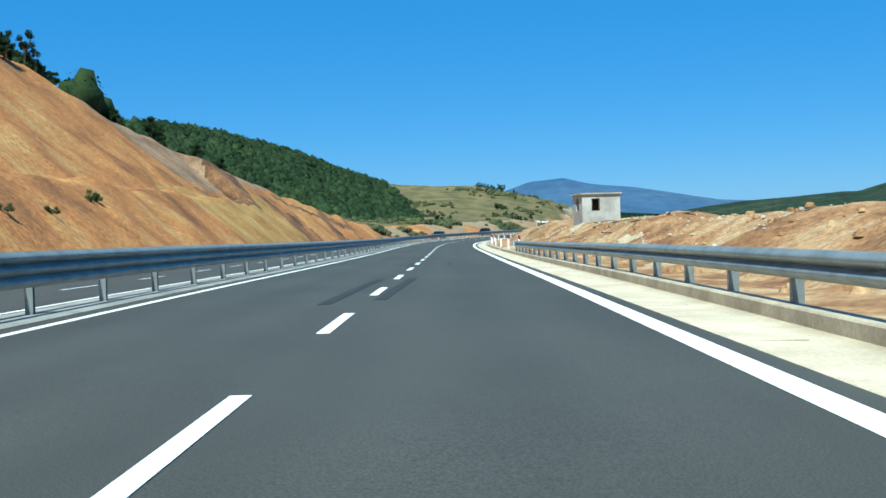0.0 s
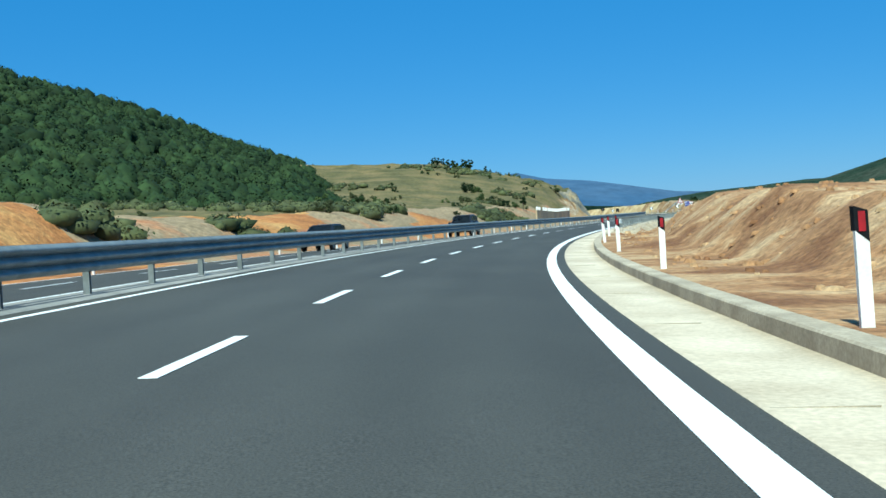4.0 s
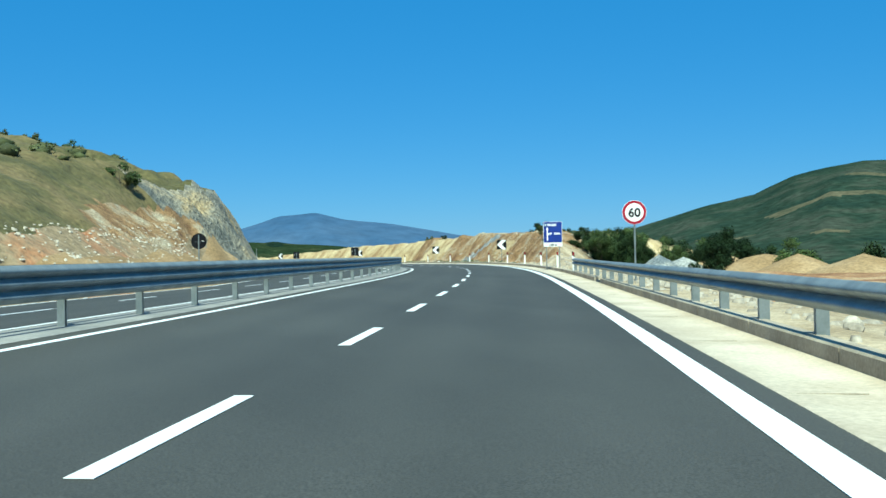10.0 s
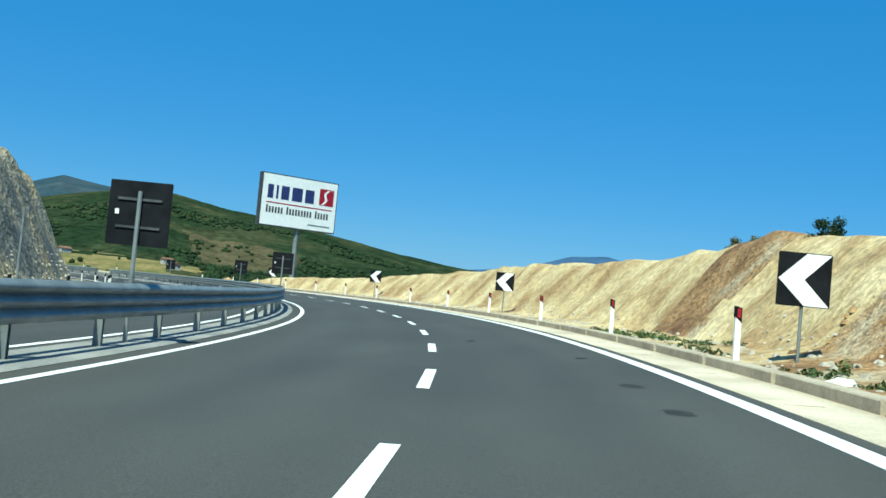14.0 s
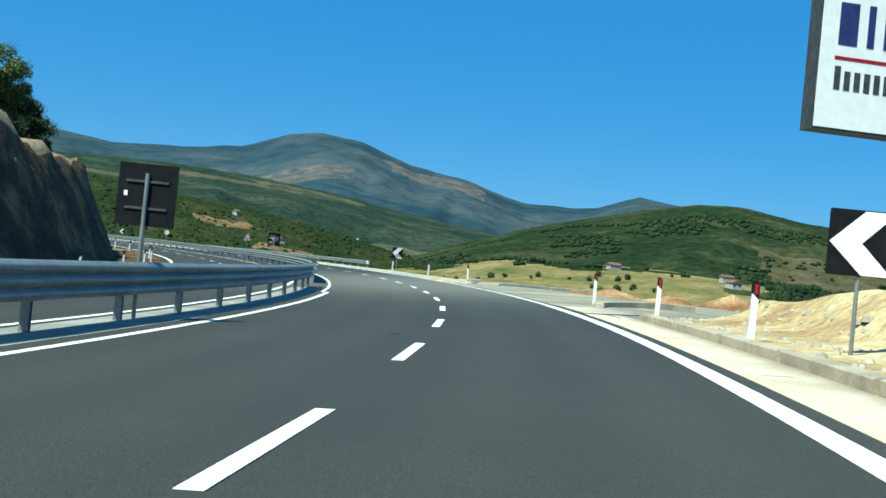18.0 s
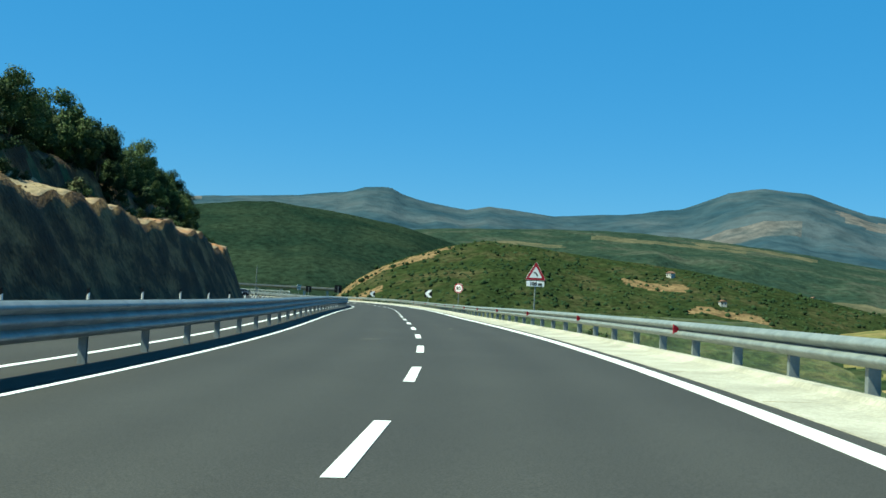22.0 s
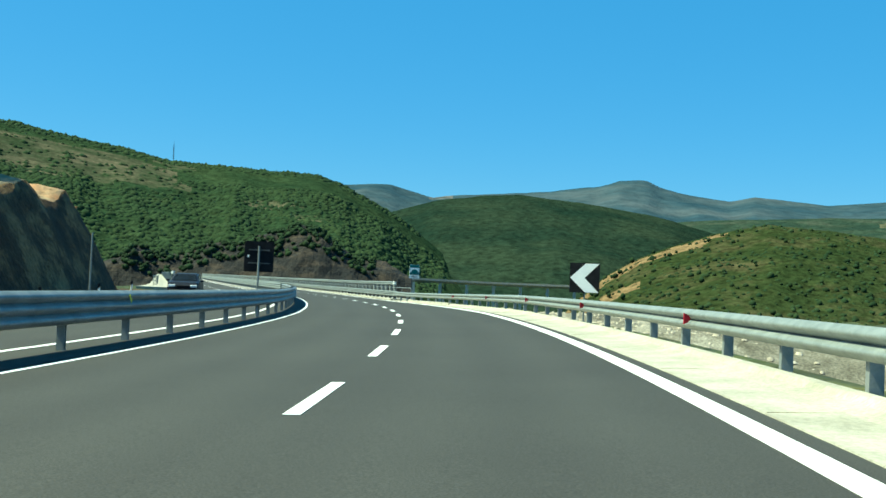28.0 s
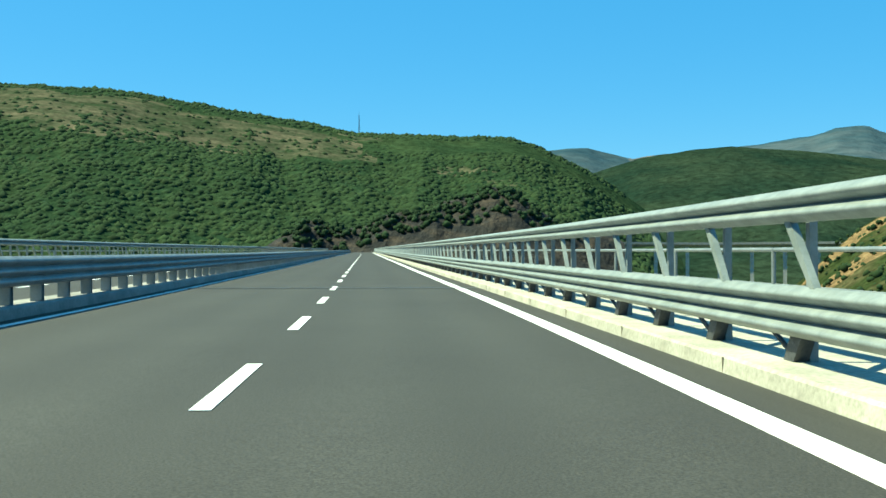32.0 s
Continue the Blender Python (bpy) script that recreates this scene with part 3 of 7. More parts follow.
RIGHT_H = [1.0, 1.2, 1.4, 1.5, 1.6, 1.65, 1.65, 1.95, 2.15, 1.95, 1.75, 1.3, 1.5, 1.6, 1.4, 0.2, -1.2, -1.2, -0.5, -0.1, 0.0, 0.0, 0.05, 0.5, 2.6, 2.9, 3.0, 3.3, 3.1, 2.7, 2.5, 2.0, 1.35, 1.25, 0.9, -0.3, -0.35, -0.35, -1.0, -6, -14, -14, -4, -0.45, -0.4, -0.5, -3, -20]


def right_height(s, d):
    d0 = d
    s = s - 1.9 * np.clip(d - 8, 0, 12) * np.interp(s, [400, 412, 445, 480], [0, 1, 1, 0])
    top = np.interp(s, RIGHT_S, RIGHT_H)
    foot = np.interp(s, [0, 120, 160, 203, 215, 395, 430, 590, 620], [7.4, 7.2, 7.6, 7.8, 6.2, 6.2, 7.2, 7.2, 6.0])
    run = d - foot
    steep = np.interp(s, [0, 130, 165, 400, 430, 560, 590], [0.44, 0.48, 0.75, 0.8, 1.15, 1.1, 0.7])
    rise = np.minimum(np.clip(run, 0, None) * steep, np.maximum(top, 0)) - np.minimum(np.clip(run, 0, None) * 0.66, np.maximum(-top, 0))
    rise = rise - 0.17 * np.clip(d0 - 9, 0, 12) * np.interp(s, [380, 395, 420, 428], [0, 1, 1, 0])
    rise = rise + 0.14 * np.clip((d - 5.1) / 0.3, 0, 1) * np.interp(s, [588, 592], [1, 0]) - 0.3 * np.clip(d - 23, 0, 60) * np.interp(s, [590, 620], [1, 0])
    rise = rise - 0.25 * np.interp(s, [589.5, 592, 624, 626], [0, 1, 1, 0]) * np.clip((d - 5.1) / 0.3, 0, 1)
    return np.where(top > 0, rise + np.clip(d - 14, 0, 60) * np.interp(s, [0, 420, 440, 520], [-0.03, -0.03, 0.02, -0.03]), rise)


def slope_mesh(name, s0, s1, ds, step, height, mats, pick, rough, parent):
    s, d = np.arange(s0, s1 + step / 2, step), np.asarray(ds, float)
    S, D = np.meshgrid(s, d, indexing="ij")
    h, flag = height(S, D)
    P = at(S, D, h)
    P[..., 2] += rough(S, D, P, h)
    k = pick(S, D, h, flag)
    me = mesh(name, P.reshape(-1, 3), grid_faces(len(s), len(d), flip=d[0] > d[-1]), mats)
    kf = k[:-1, :-1].reshape(-1)
    me.polygons.foreach_set("material_index", kf.astype(np.int32))
    me.polygons.foreach_set("use_smooth", [True] * len(me.polygons))
    return me


def left_rough(S, D, P, h):
    w = np.clip((-D - 16.6) / 3, 0, 1)
    rock = np.interp(S, [0, 400, 440, 560, 620, 670], [0.5, 0.5, 1.15, 1.15, 0.7, 1.1])
    gully = np.interp(S, [0, 130, 300, 420], [1.0, 1.0, 0.3, 0]) * (-0.5 * np.abs(fbm(S + 1.1 * D + 5 * fbm(S, D, 0, 16, 2), D * 0.3, 0, 7.0, 3)) + 0.25)
    return w * (rock * (0.9 * fbm(P[..., 0], P[..., 1], h, 6.0, 4) + (0.4 + np.interp(S, [400, 440, 560, 600], [0, 0.35, 0.35, 0])) * fbm(P[..., 0], P[..., 1], h * 0.7, 2.2, 1)) + gully)


def left_pick(S, D, h, cut):
    z = np.where(S < 205, 0, np.where(S < 425, 1, np.where(S < 600, 3, 4)))
    edge = 3 * fbm(S, D, 0, 9, 3)
    nat = np.where(S + 4 * edge < 190, 5, np.where(S < 590, 2, 5))
    z = np.where(cut, z, nat)
    run = S + 0.9 * edge
    ochre = cut & (run > 100) & (run < 137.5) & (h < 6.0 + 0.5 * edge)
    z = np.where(cut & (S > 118 + 2 * edge) & (S < 150) & (h > 7.4 + 0.5 * edge), 10, np.where(ochre, 8, z))
    dark = (np.abs(run - 139.2) < 1.7) & (h > 1.6) & (h < 6.6)
    dark |= (run > 118) & (run < 131) & (np.abs(h - 5.7 + 0.10 * (S - 125) - 0.3 * edge) < 0.55)
    dark |= (run > 146) & (run < 170) & (np.abs(h - 4.5 + 0.14 * (S - 158) - 0.4 * edge) < 0.45)
    dark |= (S > 104) & (S < 190) & (fbm(S + 1.2 * D, D * 0.4, 0, 6.5, 3) > 0.24)
    z = np.where(cut & (S < 200) & dark, 9, z)
    z = np.where((S > 185) & (S < 420) & (D > -26.5 + 2 * edge), np.where(fbm(S, D, 0, 14, 2) + np.interp(S, [200, 290, 310], [-0.02, -0.2, -2.0]) > 0.02, 0, 1), z)
    z = np.where((S > 328) & (S + 2 * edge < 432) & (D < -21.0), np.where(h < 3.2 + 0.5 * edge, 1, 2), z)
    z = np.where(((S - 419 - 2 * edge) / 15) ** 2 + ((h - 3.9) / 1.8) ** 2 < 1, 6, z)
    z = np.where((S > 384) & (S < 436) & (D >= -21.4), 7, z)
    z = np.where((S > 606) & (D < -21.6) & (h > 6.6), np.where((D < -30) | (fbm(S, D, 0, 3.5, 3) > 0.3), 5, 4), z)
    z = np.where((np.abs(S + 3.2 * h - 678.5 - 1.3 * edge) < 2.1) & (h < 4.8) & (D > -22), 3, z)
    # tan soil on the ledge, picked paler to imitate its sunlit edge
    z = np.where((S > 610) & cut & (np.abs(h - 6.35 - 0.12 * edge) < 0.55), 1, z)
    return z


left_ds = -np.concatenate([np.arange(13.25, 17, 0.75), np.arange(17, 34, 0.55), np.arange(34, 60, 1.3), np.arange(60, 126, 6)])
left_slope = slope_mesh("left_slope", -28, 910, left_ds, 0.6, left_height, [ORANGE_SOIL, PALE_SOIL, DRY_GRASS, ROCK, DARK_ROCK, SCRUB, RUST_CUT, TAN_SOIL, OCHRE_SOIL, BROWN_SOIL, MAUVE_SOIL], left_pick, left_rough, None)
ground = thing("ground", "hillsides, road cuttings and valley floor of soil, rock and scrub", "ground", kind="structure")
part("cutting", left_slope, ground, "cut slope of orange soil, pale rock and brown rock")


def right_rough(S, D, P, h):
    w = np.clip((D - 6.0) / 1.5, 0, 1) * np.where((S > 590) & (S < 626) & (D < 24), 0, 1)
    a = np.interp(S, [0, 130, 170, 205, 215, 310, 330, 420, 440, 600, 640, 900], [0.34, 0.38, 0.45, 0.4, 0.3, 0.25, 0.25, 0.25, 0.6, 0.35, 0.6, 0.8])
    bulge = 0.5 * np.exp(-((S - 97) / 3.2) ** 2 - ((D - 8.9) / 1.1) ** 2) - 0.3 * np.exp(-((S - 91.5) / 1.8) ** 2 - ((D - 9.2) / 1.3) ** 2)
    lumps = bulge + w * np.interp(S, [130, 160], [1, 0]) * (0.26 * (np.abs(fbm(P[..., 0], P[..., 1], 0, 2.6, 3)) * 2 - 0.5) + 0.16 * fbm(P[..., 0], P[..., 1], 0, 1.1, 2))
    return lumps + w * a * (0.9 * fbm(P[..., 0], P[..., 1], h, 4.5, 4) + 0.35 * fbm(P[..., 0], P[..., 1], h, 1.7, 1))


def right_pick(S, D, h, _):
    e = 6 * fbm(S, D, 0, 8, 3) - 1.9 * np.clip(D - 8, 0, 12) * np.interp(S, [400, 412, 445, 480], [0, 1, 1, 0])
    z = np.where(S + e < 300, 0, np.where(S + e < 424, 1, np.where(S + e < 474, 2, np.where(S < 625, 3, np.where((S + e > 836) & (D < 15 + e), 7, 4)))))
    z = np.where((S > 300) & (S < 424) & (D > 9.5 + e) & (D < 24), 0, z)
    z = np.where((D < 6.6) & (S > 200) & (S < 430), 1, z)
    z = np.where((S < 600) & (D > 24 + e), 4, z)
    z = np.where((S < 140) & (D > 6.4) & (D < 22) & (fbm(S + 31, D, 0, 3.5, 3) > 0.33), 1, z)
    z = np.where(((S - 87.2) / 1.3) ** 2 + ((D - 9.3) / 1.4) ** 2 + 1.2 * fbm(S, D, 0, 1.2, 2) < 1, 1, z)
    z = np.where(((S - 95.5) / 4) ** 2 + ((D - 8.4) / 1.1) ** 2 + fbm(S, D, 0, 2, 2) < 1, 2, z)
    z = np.where((np.abs(S + 0.3 * e - 488.0) < 2.5) & (D > 6.9) & (D < 13.5), 2, z)
    z = np.where((((S - 452) / 3.6) ** 2 + ((h - 1.2) / 0.9) ** 2 + 0.12 * e < 1) & (D > 6.8), 3, z)
    z = np.where((np.abs(S + 0.2 * e - 466.3 + 2.6 * h) < 1.3) & (D > 6.6) & (D < 11.5), 6, z)
    return np.where((S > 432) & (S < 585) & (D > 13.5) & (fbm(S, D, 0, 6, 2) > 0.0), 5, z)


right_ds = np.concatenate([[5.07, 5.32], np.arange(5.5, 16, 0.45), np.arange(16, 30, 1.2), np.arange(30, 86, 5)])
right_slope = slope_mesh("right_slope", -28, 893, right_ds, 0.5, lambda S, D: (right_height(S, D), None), [RUBBLE_SOIL, GRAVEL, RUST_CUT, CREAM_CUT, SCRUB, DRY_GRASS, GREY_CUT, GREY_RUBBLE], right_pick, right_rough, None)
part("verge", right_slope, ground, "bank of orange rubble, rusty and cream cut soil")

# valley floor, one sheet out to the horizon
g = np.sign(np.linspace(-1, 1, 141)) * np.abs(np.linspace(-1, 1, 141)) ** 2.2 * 4900
GX, GY = np.meshgrid(g - 100, g + 550, indexing="ij")


def floor_height(x, y):
    """The valley, rising to meet the hillsides that carry the road."""
    far = np.hypot(x + 100, y - 550)
    low = -33 + 5 * fbm(x, y, 0, 260, 3) * np.clip(far / 500, 0, 1) + np.clip(far - 700, 0, 5000) * 0.006
    k = np.arange(0, len(SG), 6)
    p, q = np.ravel(x)[:, None] - RX[k], np.ravel(y)[:, None] - RY[k]
    j = np.argmin(p * p + q * q, 1)
    i = np.arange(len(j))
    a = TURN[k][j]
    d = (p[i, j] * np.cos(a) + q[i, j] * np.sin(a)).reshape(np.shape(x))
    s = SG[k][j].reshape(np.shape(x))
    base = RZ[k][j].reshape(np.shape(x))
    reach = np.hypot(p[i, j], q[i, j]).reshape(np.shape(x))
    left = base + np.interp(reach, [50, 100, 118, 400], [-36, -3, 1, -33]) + np.interp(reach, [60, 100, 118, 400], [0, 1, 1, 0]) * np.interp(s, LEFT_S, LEFT_60)
    right = base + np.interp(reach, [30, 55, 80, 220], [-36, -20, -14.5, -33])
    left = np.where((s < 880) & (reach < 400), left, low)
    right = np.where((s < 590) & (reach < 220), right, low)
    return np.maximum(low, np.where(d < 0, left, right))


part("valley_floor", mesh("valley_floor", np.stack([GX, GY, floor_height(GX, GY)], -1).reshape(-1, 3), grid_faces(141, 141, True), VALLEY, True), ground, "valley floor with fields and woods")


# ---- hills and mountains ----
def ridge(name, label, centre, eye_z, crest, near, material, rough, lo=-34, cells=(150, 46), back=0.35, power=1.0, size=120.0, gully=0.0, smooth=True, bare=None, bare_mat=None):
    """A hill whose skyline, seen from the centre, passes through crest [(azimuth, elevation, distance), ...]."""
    az = np.array([c[0] for c in crest])
    o = np.argsort(az)
    el, dist = np.array([c[1] for c in crest])[o], np.array([c[2] for c in crest])[o]
    az = az[o]
    A = np.linspace(az[0], az[-1], cells[0])
    E, R = np.interp(A, az, el), np.interp(A, az, dist)
    N = np.interp(A, az, np.full(len(az), near)) if np.isscalar(near) else np.interp(A, az, np.array(near)[o])
    t = np.concatenate([np.linspace(0, 1, cells[1]), np.linspace(1, 1 + back, 10)[1:]])
    rad = np.where(t[None] <= 1, N[:, None] + (R - N)[:, None] * t[None], R[:, None] * t[None])
    top = eye_z + R * np.tan(np.radians(E))
    shape = np.where(t <= 1, np.clip(t, 0, 1) ** power, 1 - 0.7 * (np.clip(t - 1, 0, 9) / back) ** 1.5)
    shape = np.where(t <= 1, shape * 0.75 + 0.25 * (3 * np.clip(t, 0, 1) ** 2 - 2 * np.clip(t, 0, 1) ** 3), shape)
    a = np.radians(A)[:, None]
    X, Y = centre[0] - np.sin(a) * rad, centre[1] + np.cos(a) * rad
    Z = lo + (top[:, None] - lo) * shape[None]
    w = np.clip(1.15 - np.abs(t - 0.5) * 2, 0.0, 1)[None]
    Z = Z + rough * (w * fbm(X, Y, 0, size, 5) + 0.10 * fbm(X, Y, 0, size / 6, 3)) - gully * w * np.abs(fbm(A[:, None] * np.ones_like(rad) * size / 8, rad * 0.15, 0, size * 0.5, 3))
    me = mesh(name, np.stack([X, Y, Z], -1).reshape(-1, 3), grid_faces(cells[0], len(t), True), [material] + ([bare_mat] if bare else []), smooth)
    if bare:
        j = fbm(X, Y, 0, size * 0.4, 4)
        on = np.zeros_like(X, bool)
        for a0, a1, t0, t1 in bare:
            on |= (np.abs(A[:, None] - (a0 + a1) / 2) / abs(a1 - a0) * 2 + 0.7 * j < 1) & (np.abs(t[None] - (t0 + t1) / 2) / (t1 - t0) * 2 + 0.9 * j < 1)
        me.polygons.foreach_set("material_index", on[:-1, :-1].reshape(-1).astype(np.int32))
    ob = thing(name, label, "mountain", kind="structure", data=me)
    return ob, (A, t, X, Y, Z)


def same(d, pairs):
    return [(a, e, d) for a, e in pairs]


ridge("mountain_1", "distant mountain with blue haze put into its colour", (30, 200), 5, same(4300, [(14, 0.8), (6, 1.3), (1, 1.7), (-1.5, 2.0), (-3.2, 2.5), (-4.1, 2.82), (-6, 2.98), (-7.5, 2.6), (-10, 2.32), (-12, 1.95), (-14.4, 1.5), (-18, 1.3), (-24, 1.0), (-32, 0.8)]), 3500, HAZE_BLUE_MTN, 12, size=500)
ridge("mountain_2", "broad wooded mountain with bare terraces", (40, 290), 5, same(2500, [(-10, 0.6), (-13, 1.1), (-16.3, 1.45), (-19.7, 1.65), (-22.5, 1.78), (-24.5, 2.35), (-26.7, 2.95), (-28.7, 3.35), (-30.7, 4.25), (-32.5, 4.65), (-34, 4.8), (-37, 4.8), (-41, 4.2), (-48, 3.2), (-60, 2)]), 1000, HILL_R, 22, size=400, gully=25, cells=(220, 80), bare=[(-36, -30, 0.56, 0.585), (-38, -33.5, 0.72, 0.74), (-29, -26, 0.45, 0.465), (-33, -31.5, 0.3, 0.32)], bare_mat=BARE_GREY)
ridge("mountain_3", "low dark wooded hills", (40, 290), 5, same(1700, [(12, 0.7), (4, 0.9), (-1, 1.2), (-4, 1.5), (-6, 1.15), (-9, 1.05), (-13, 0.75), (-18, 0.7), (-24, 0.7)]), 1100, HILL_DARK, 8, size=200)
_, M4 = ridge("mountain_4", "green wooded hill with a tan clearing", (55, 480), 6, same(1500, [(36, -0.2), (33, 0.5), (30.3, 1.5), (28, 2.25), (25, 3.05), (22, 3.75), (19.2, 4.3), (17, 4.3), (14.5, 3.85), (11.6, 3.5), (8.7, 3.0), (5.3, 2.4), (1.2, 1.85), (-3, 1.6), (-9, 1.2)]), 620, HILL_MID, 16, size=240, gully=12, cells=(220, 90), bare=[(9.4, 15.6, 0.36, 0.58), (20, 27, 0.05, 0.16), (22, 31, 0.0, 0.08)], bare_mat=BARE)
ridge("mountain_5", "high bare-topped mountain range with reddish scree, haze put into its colours", (-60, 650), 6, same(4300, [(4, 2.2), (10, 3), (16, 3.6), (18.5, 4.25), (20.5, 4.55), (22.3, 4.85), (24.5, 4.05), (26, 3.85), (28.5, 3.85), (30, 4.3), (32, 4.9), (35, 5.4), (37.8, 6.42), (39.9, 6.66), (41.8, 6.45), (44.4, 5.45), (47.5, 5.05), (51, 4.78), (52.8, 5.0), (54.5, 5.22), (55.7, 5.0), (58.2, 5.36), (59.2, 5.62), (59.9, 5.98), (61.3, 5.96), (62.5, 5.56), (64.6, 5.26), (67, 5.1), (69.5, 4.9), (71, 4.7), (73.3, 5.25), (75.6, 5.15), (80, 4.8), (90, 4)]), 1900, HAZED_MTN, 60, cells=(340, 80), size=700, gully=75, bare=[(31, 36.5, 0.72, 0.9), (38, 43, 0.55, 0.62), (69.8, 71.2, 0.93, 1.0)], bare_mat=HAZED_SCREE)
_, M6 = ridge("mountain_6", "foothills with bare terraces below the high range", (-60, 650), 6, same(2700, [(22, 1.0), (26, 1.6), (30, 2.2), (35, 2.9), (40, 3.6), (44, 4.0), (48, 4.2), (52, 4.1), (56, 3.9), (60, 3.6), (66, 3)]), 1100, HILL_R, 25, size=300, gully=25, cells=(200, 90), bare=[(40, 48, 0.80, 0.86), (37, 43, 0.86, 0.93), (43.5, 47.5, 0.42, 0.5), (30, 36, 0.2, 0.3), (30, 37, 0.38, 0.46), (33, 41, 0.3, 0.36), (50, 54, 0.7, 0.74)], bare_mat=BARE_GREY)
_, M7 = ridge("mountain_7", "scrubby rounded hill with an orange quarry track", (-60, 650), 6, same(900, [(64.5, -2.4), (63, -0.6), (61.5, 0.8), (60, 1.7), (58.5, 2.3), (56.5, 2.95), (54, 3.42), (51.5, 3.2), (48.5, 2.85), (45.5, 2.55), (43, 2.3), (38, 1.5), (33, 0.4), (28, -1)]), 560, HILL_G, 6, size=80, gully=5, cells=(260, 90), bare=[(57, 63.6, 0.88, 0.97), (59.5, 63.6, 0.62, 0.70), (43, 46, 0.7, 0.76), (38, 42, 0.5, 0.56)], bare_mat=BARE_ORANGE)
ridge("mountain_8", "dark wooded ridge behind the valley", (-60, 650), 6, same(1900, [(88, 2.0), (80, 2.6), (76, 3.0), (72.9, 3.7), (70.5, 4.4), (68, 4.75), (66.3, 4.84), (62.6, 4.45), (59.6, 4.0), (56.9, 3.3), (52, 2.0), (46, 1)]), 1000, HILL_DARK, 16, size=250, gully=22)
bridge_hill, BH = ridge("mountain_9", "wooded hill with a brown clearing near its top", (-180, 712), 6, same(1350, [(135, 7.5), (120, 8.2), (110, 8.1), (103, 8.1), (98, 8.1), (95.6, 7.85), (93.5, 7.5), (90.8, 7.0), (88, 6.6), (85.5, 6.1), (82, 5.95), (77.6, 5.88), (76.3, 5.4), (75, 4.7), (73, 3.6), (70.5, 1.8), (69, 0)]), [620, 620, 620, 620, 620, 640, 640, 640, 640, 640, 640, 640, 640, 650, 700, 760, 800], HILL_WOOD, 14, size=160, gully=14, power=0.8, cells=(260, 90), bare=[(84, 112, 0.64, 0.86), (90, 102, 0.56, 0.72), (77, 79, 0.5, 0.54)], bare_mat=PASTURE)
forest_hill, FH = ridge("mountain_10", "low hill under dense green forest", (0, 69), 1, [(60, 9, 230), (40, 9.2, 225), (23.4, 8.4, 230), (20.8, 7.5, 250), (18.1, 7.35, 265), (15.3, 6.8, 285), (12.5, 6.1, 310), (9.6, 5.3, 335), (6.7, 4.1, 370), (3.7, 3.1, 410), (1.9, 2.0, 430), (-1, 0.6, 440)], 150, SCRUB, 3, lo=-3, size=60, cells=(90, 40), power=0.9, back=0.1)
field_hill, TH = ridge("mountain_12", "gentle valley terrace with mown tan fields", (36, 580), 5, [(40, -1.2, 640), (36, -0.4, 640), (33, 0.1, 640), (30, 0.7, 640), (27, 0.85, 640), (24, 1.0, 640), (21, 1.0, 630), (17, 0.9, 620), (12, 0.6, 600), (6, 0.2, 580), (0, -1.5, 560)], 240, HILL_MID, 4, size=70, cells=(160, 60), power=0.8, bare=[(16, 37, 0.36, 0.98), (20, 35, 0.05, 0.3)], bare_mat=FIELD)


# ---- guardrails ----
def wave_outline(n_waves, low, high, depth=0.09, thick=0.006, per=10):
    """Outline of a corrugated beam that bulges towards +x."""
    u = np.linspace(0, 1, n_waves * per + 1)
    x = depth * (0.5 - 0.5 * np.cos(2 * np.pi * n_waves * u)) ** 0.6
    z = low + (high - low) * u
    front = list(zip(x.tolist(), z.tolist()))
    return front + [(a - thick, b) for a, b in reversed(front)]


def c_post(h, w=0.12, dpt=0.09, t=0.008, low=-0.25):
    """A channel-section steel post."""
    return extrude_profile_z([(-w / 2, -dpt / 2), (w / 2, -dpt / 2), (w / 2, -dpt / 2 + 0.02), (w / 2 - t, -dpt / 2 + 0.02), (w / 2 - t, -dpt / 2 + t), (-w / 2 + t, -dpt / 2 + t),
                              (-w / 2 + t, dpt / 2 - t), (w / 2 - t, dpt / 2 - t), (w / 2 - t, dpt / 2 - 0.02), (w / 2, dpt / 2 - 0.02), (w / 2, dpt / 2), (-w / 2, dpt / 2)], low, h)


def extrude_profile_z(pts, z0, z1):
    bm = bmesh.new()
    a, b = [bm.verts.new((x, y, z0)) for x, y in pts], [bm.verts.new((x, y, z1)) for x, y in pts]
    n = len(pts)
    for i in range(n):
        bm.faces.new((a[i], a[(i + 1) % n], b[(i + 1) % n], b[i]))
    bm.faces.new(a[::-1]), bm.faces.new(b)
    bmesh.ops.recalc_face_normals(bm, faces=bm.faces[:])
    return bm


def beam_mesh(n_waves, low, high, length, material, mirror=False):
    bm = extrude_profile(wave_outline(n_waves, low, high), -0.03, length + 0.03, ends=False)
    for z in np.linspace(low, high, 2 * n_waves + 1)[1::2]:
        bmesh.ops.create_cone(bm, cap_ends=True, segments=6, radius1=0.014, radius2=0.010, depth=0.012, matrix=Matrix.Translation((0.082, 0.05, z)) @ Matrix.Rotation(radians(90), 4, "Y"))
    me = from_bm("beam", bm, material, True)
    if mirror:
        me.transform(Matrix.Diagonal((-1, 1, 1, 1)))
        me.flip_normals()
    return me


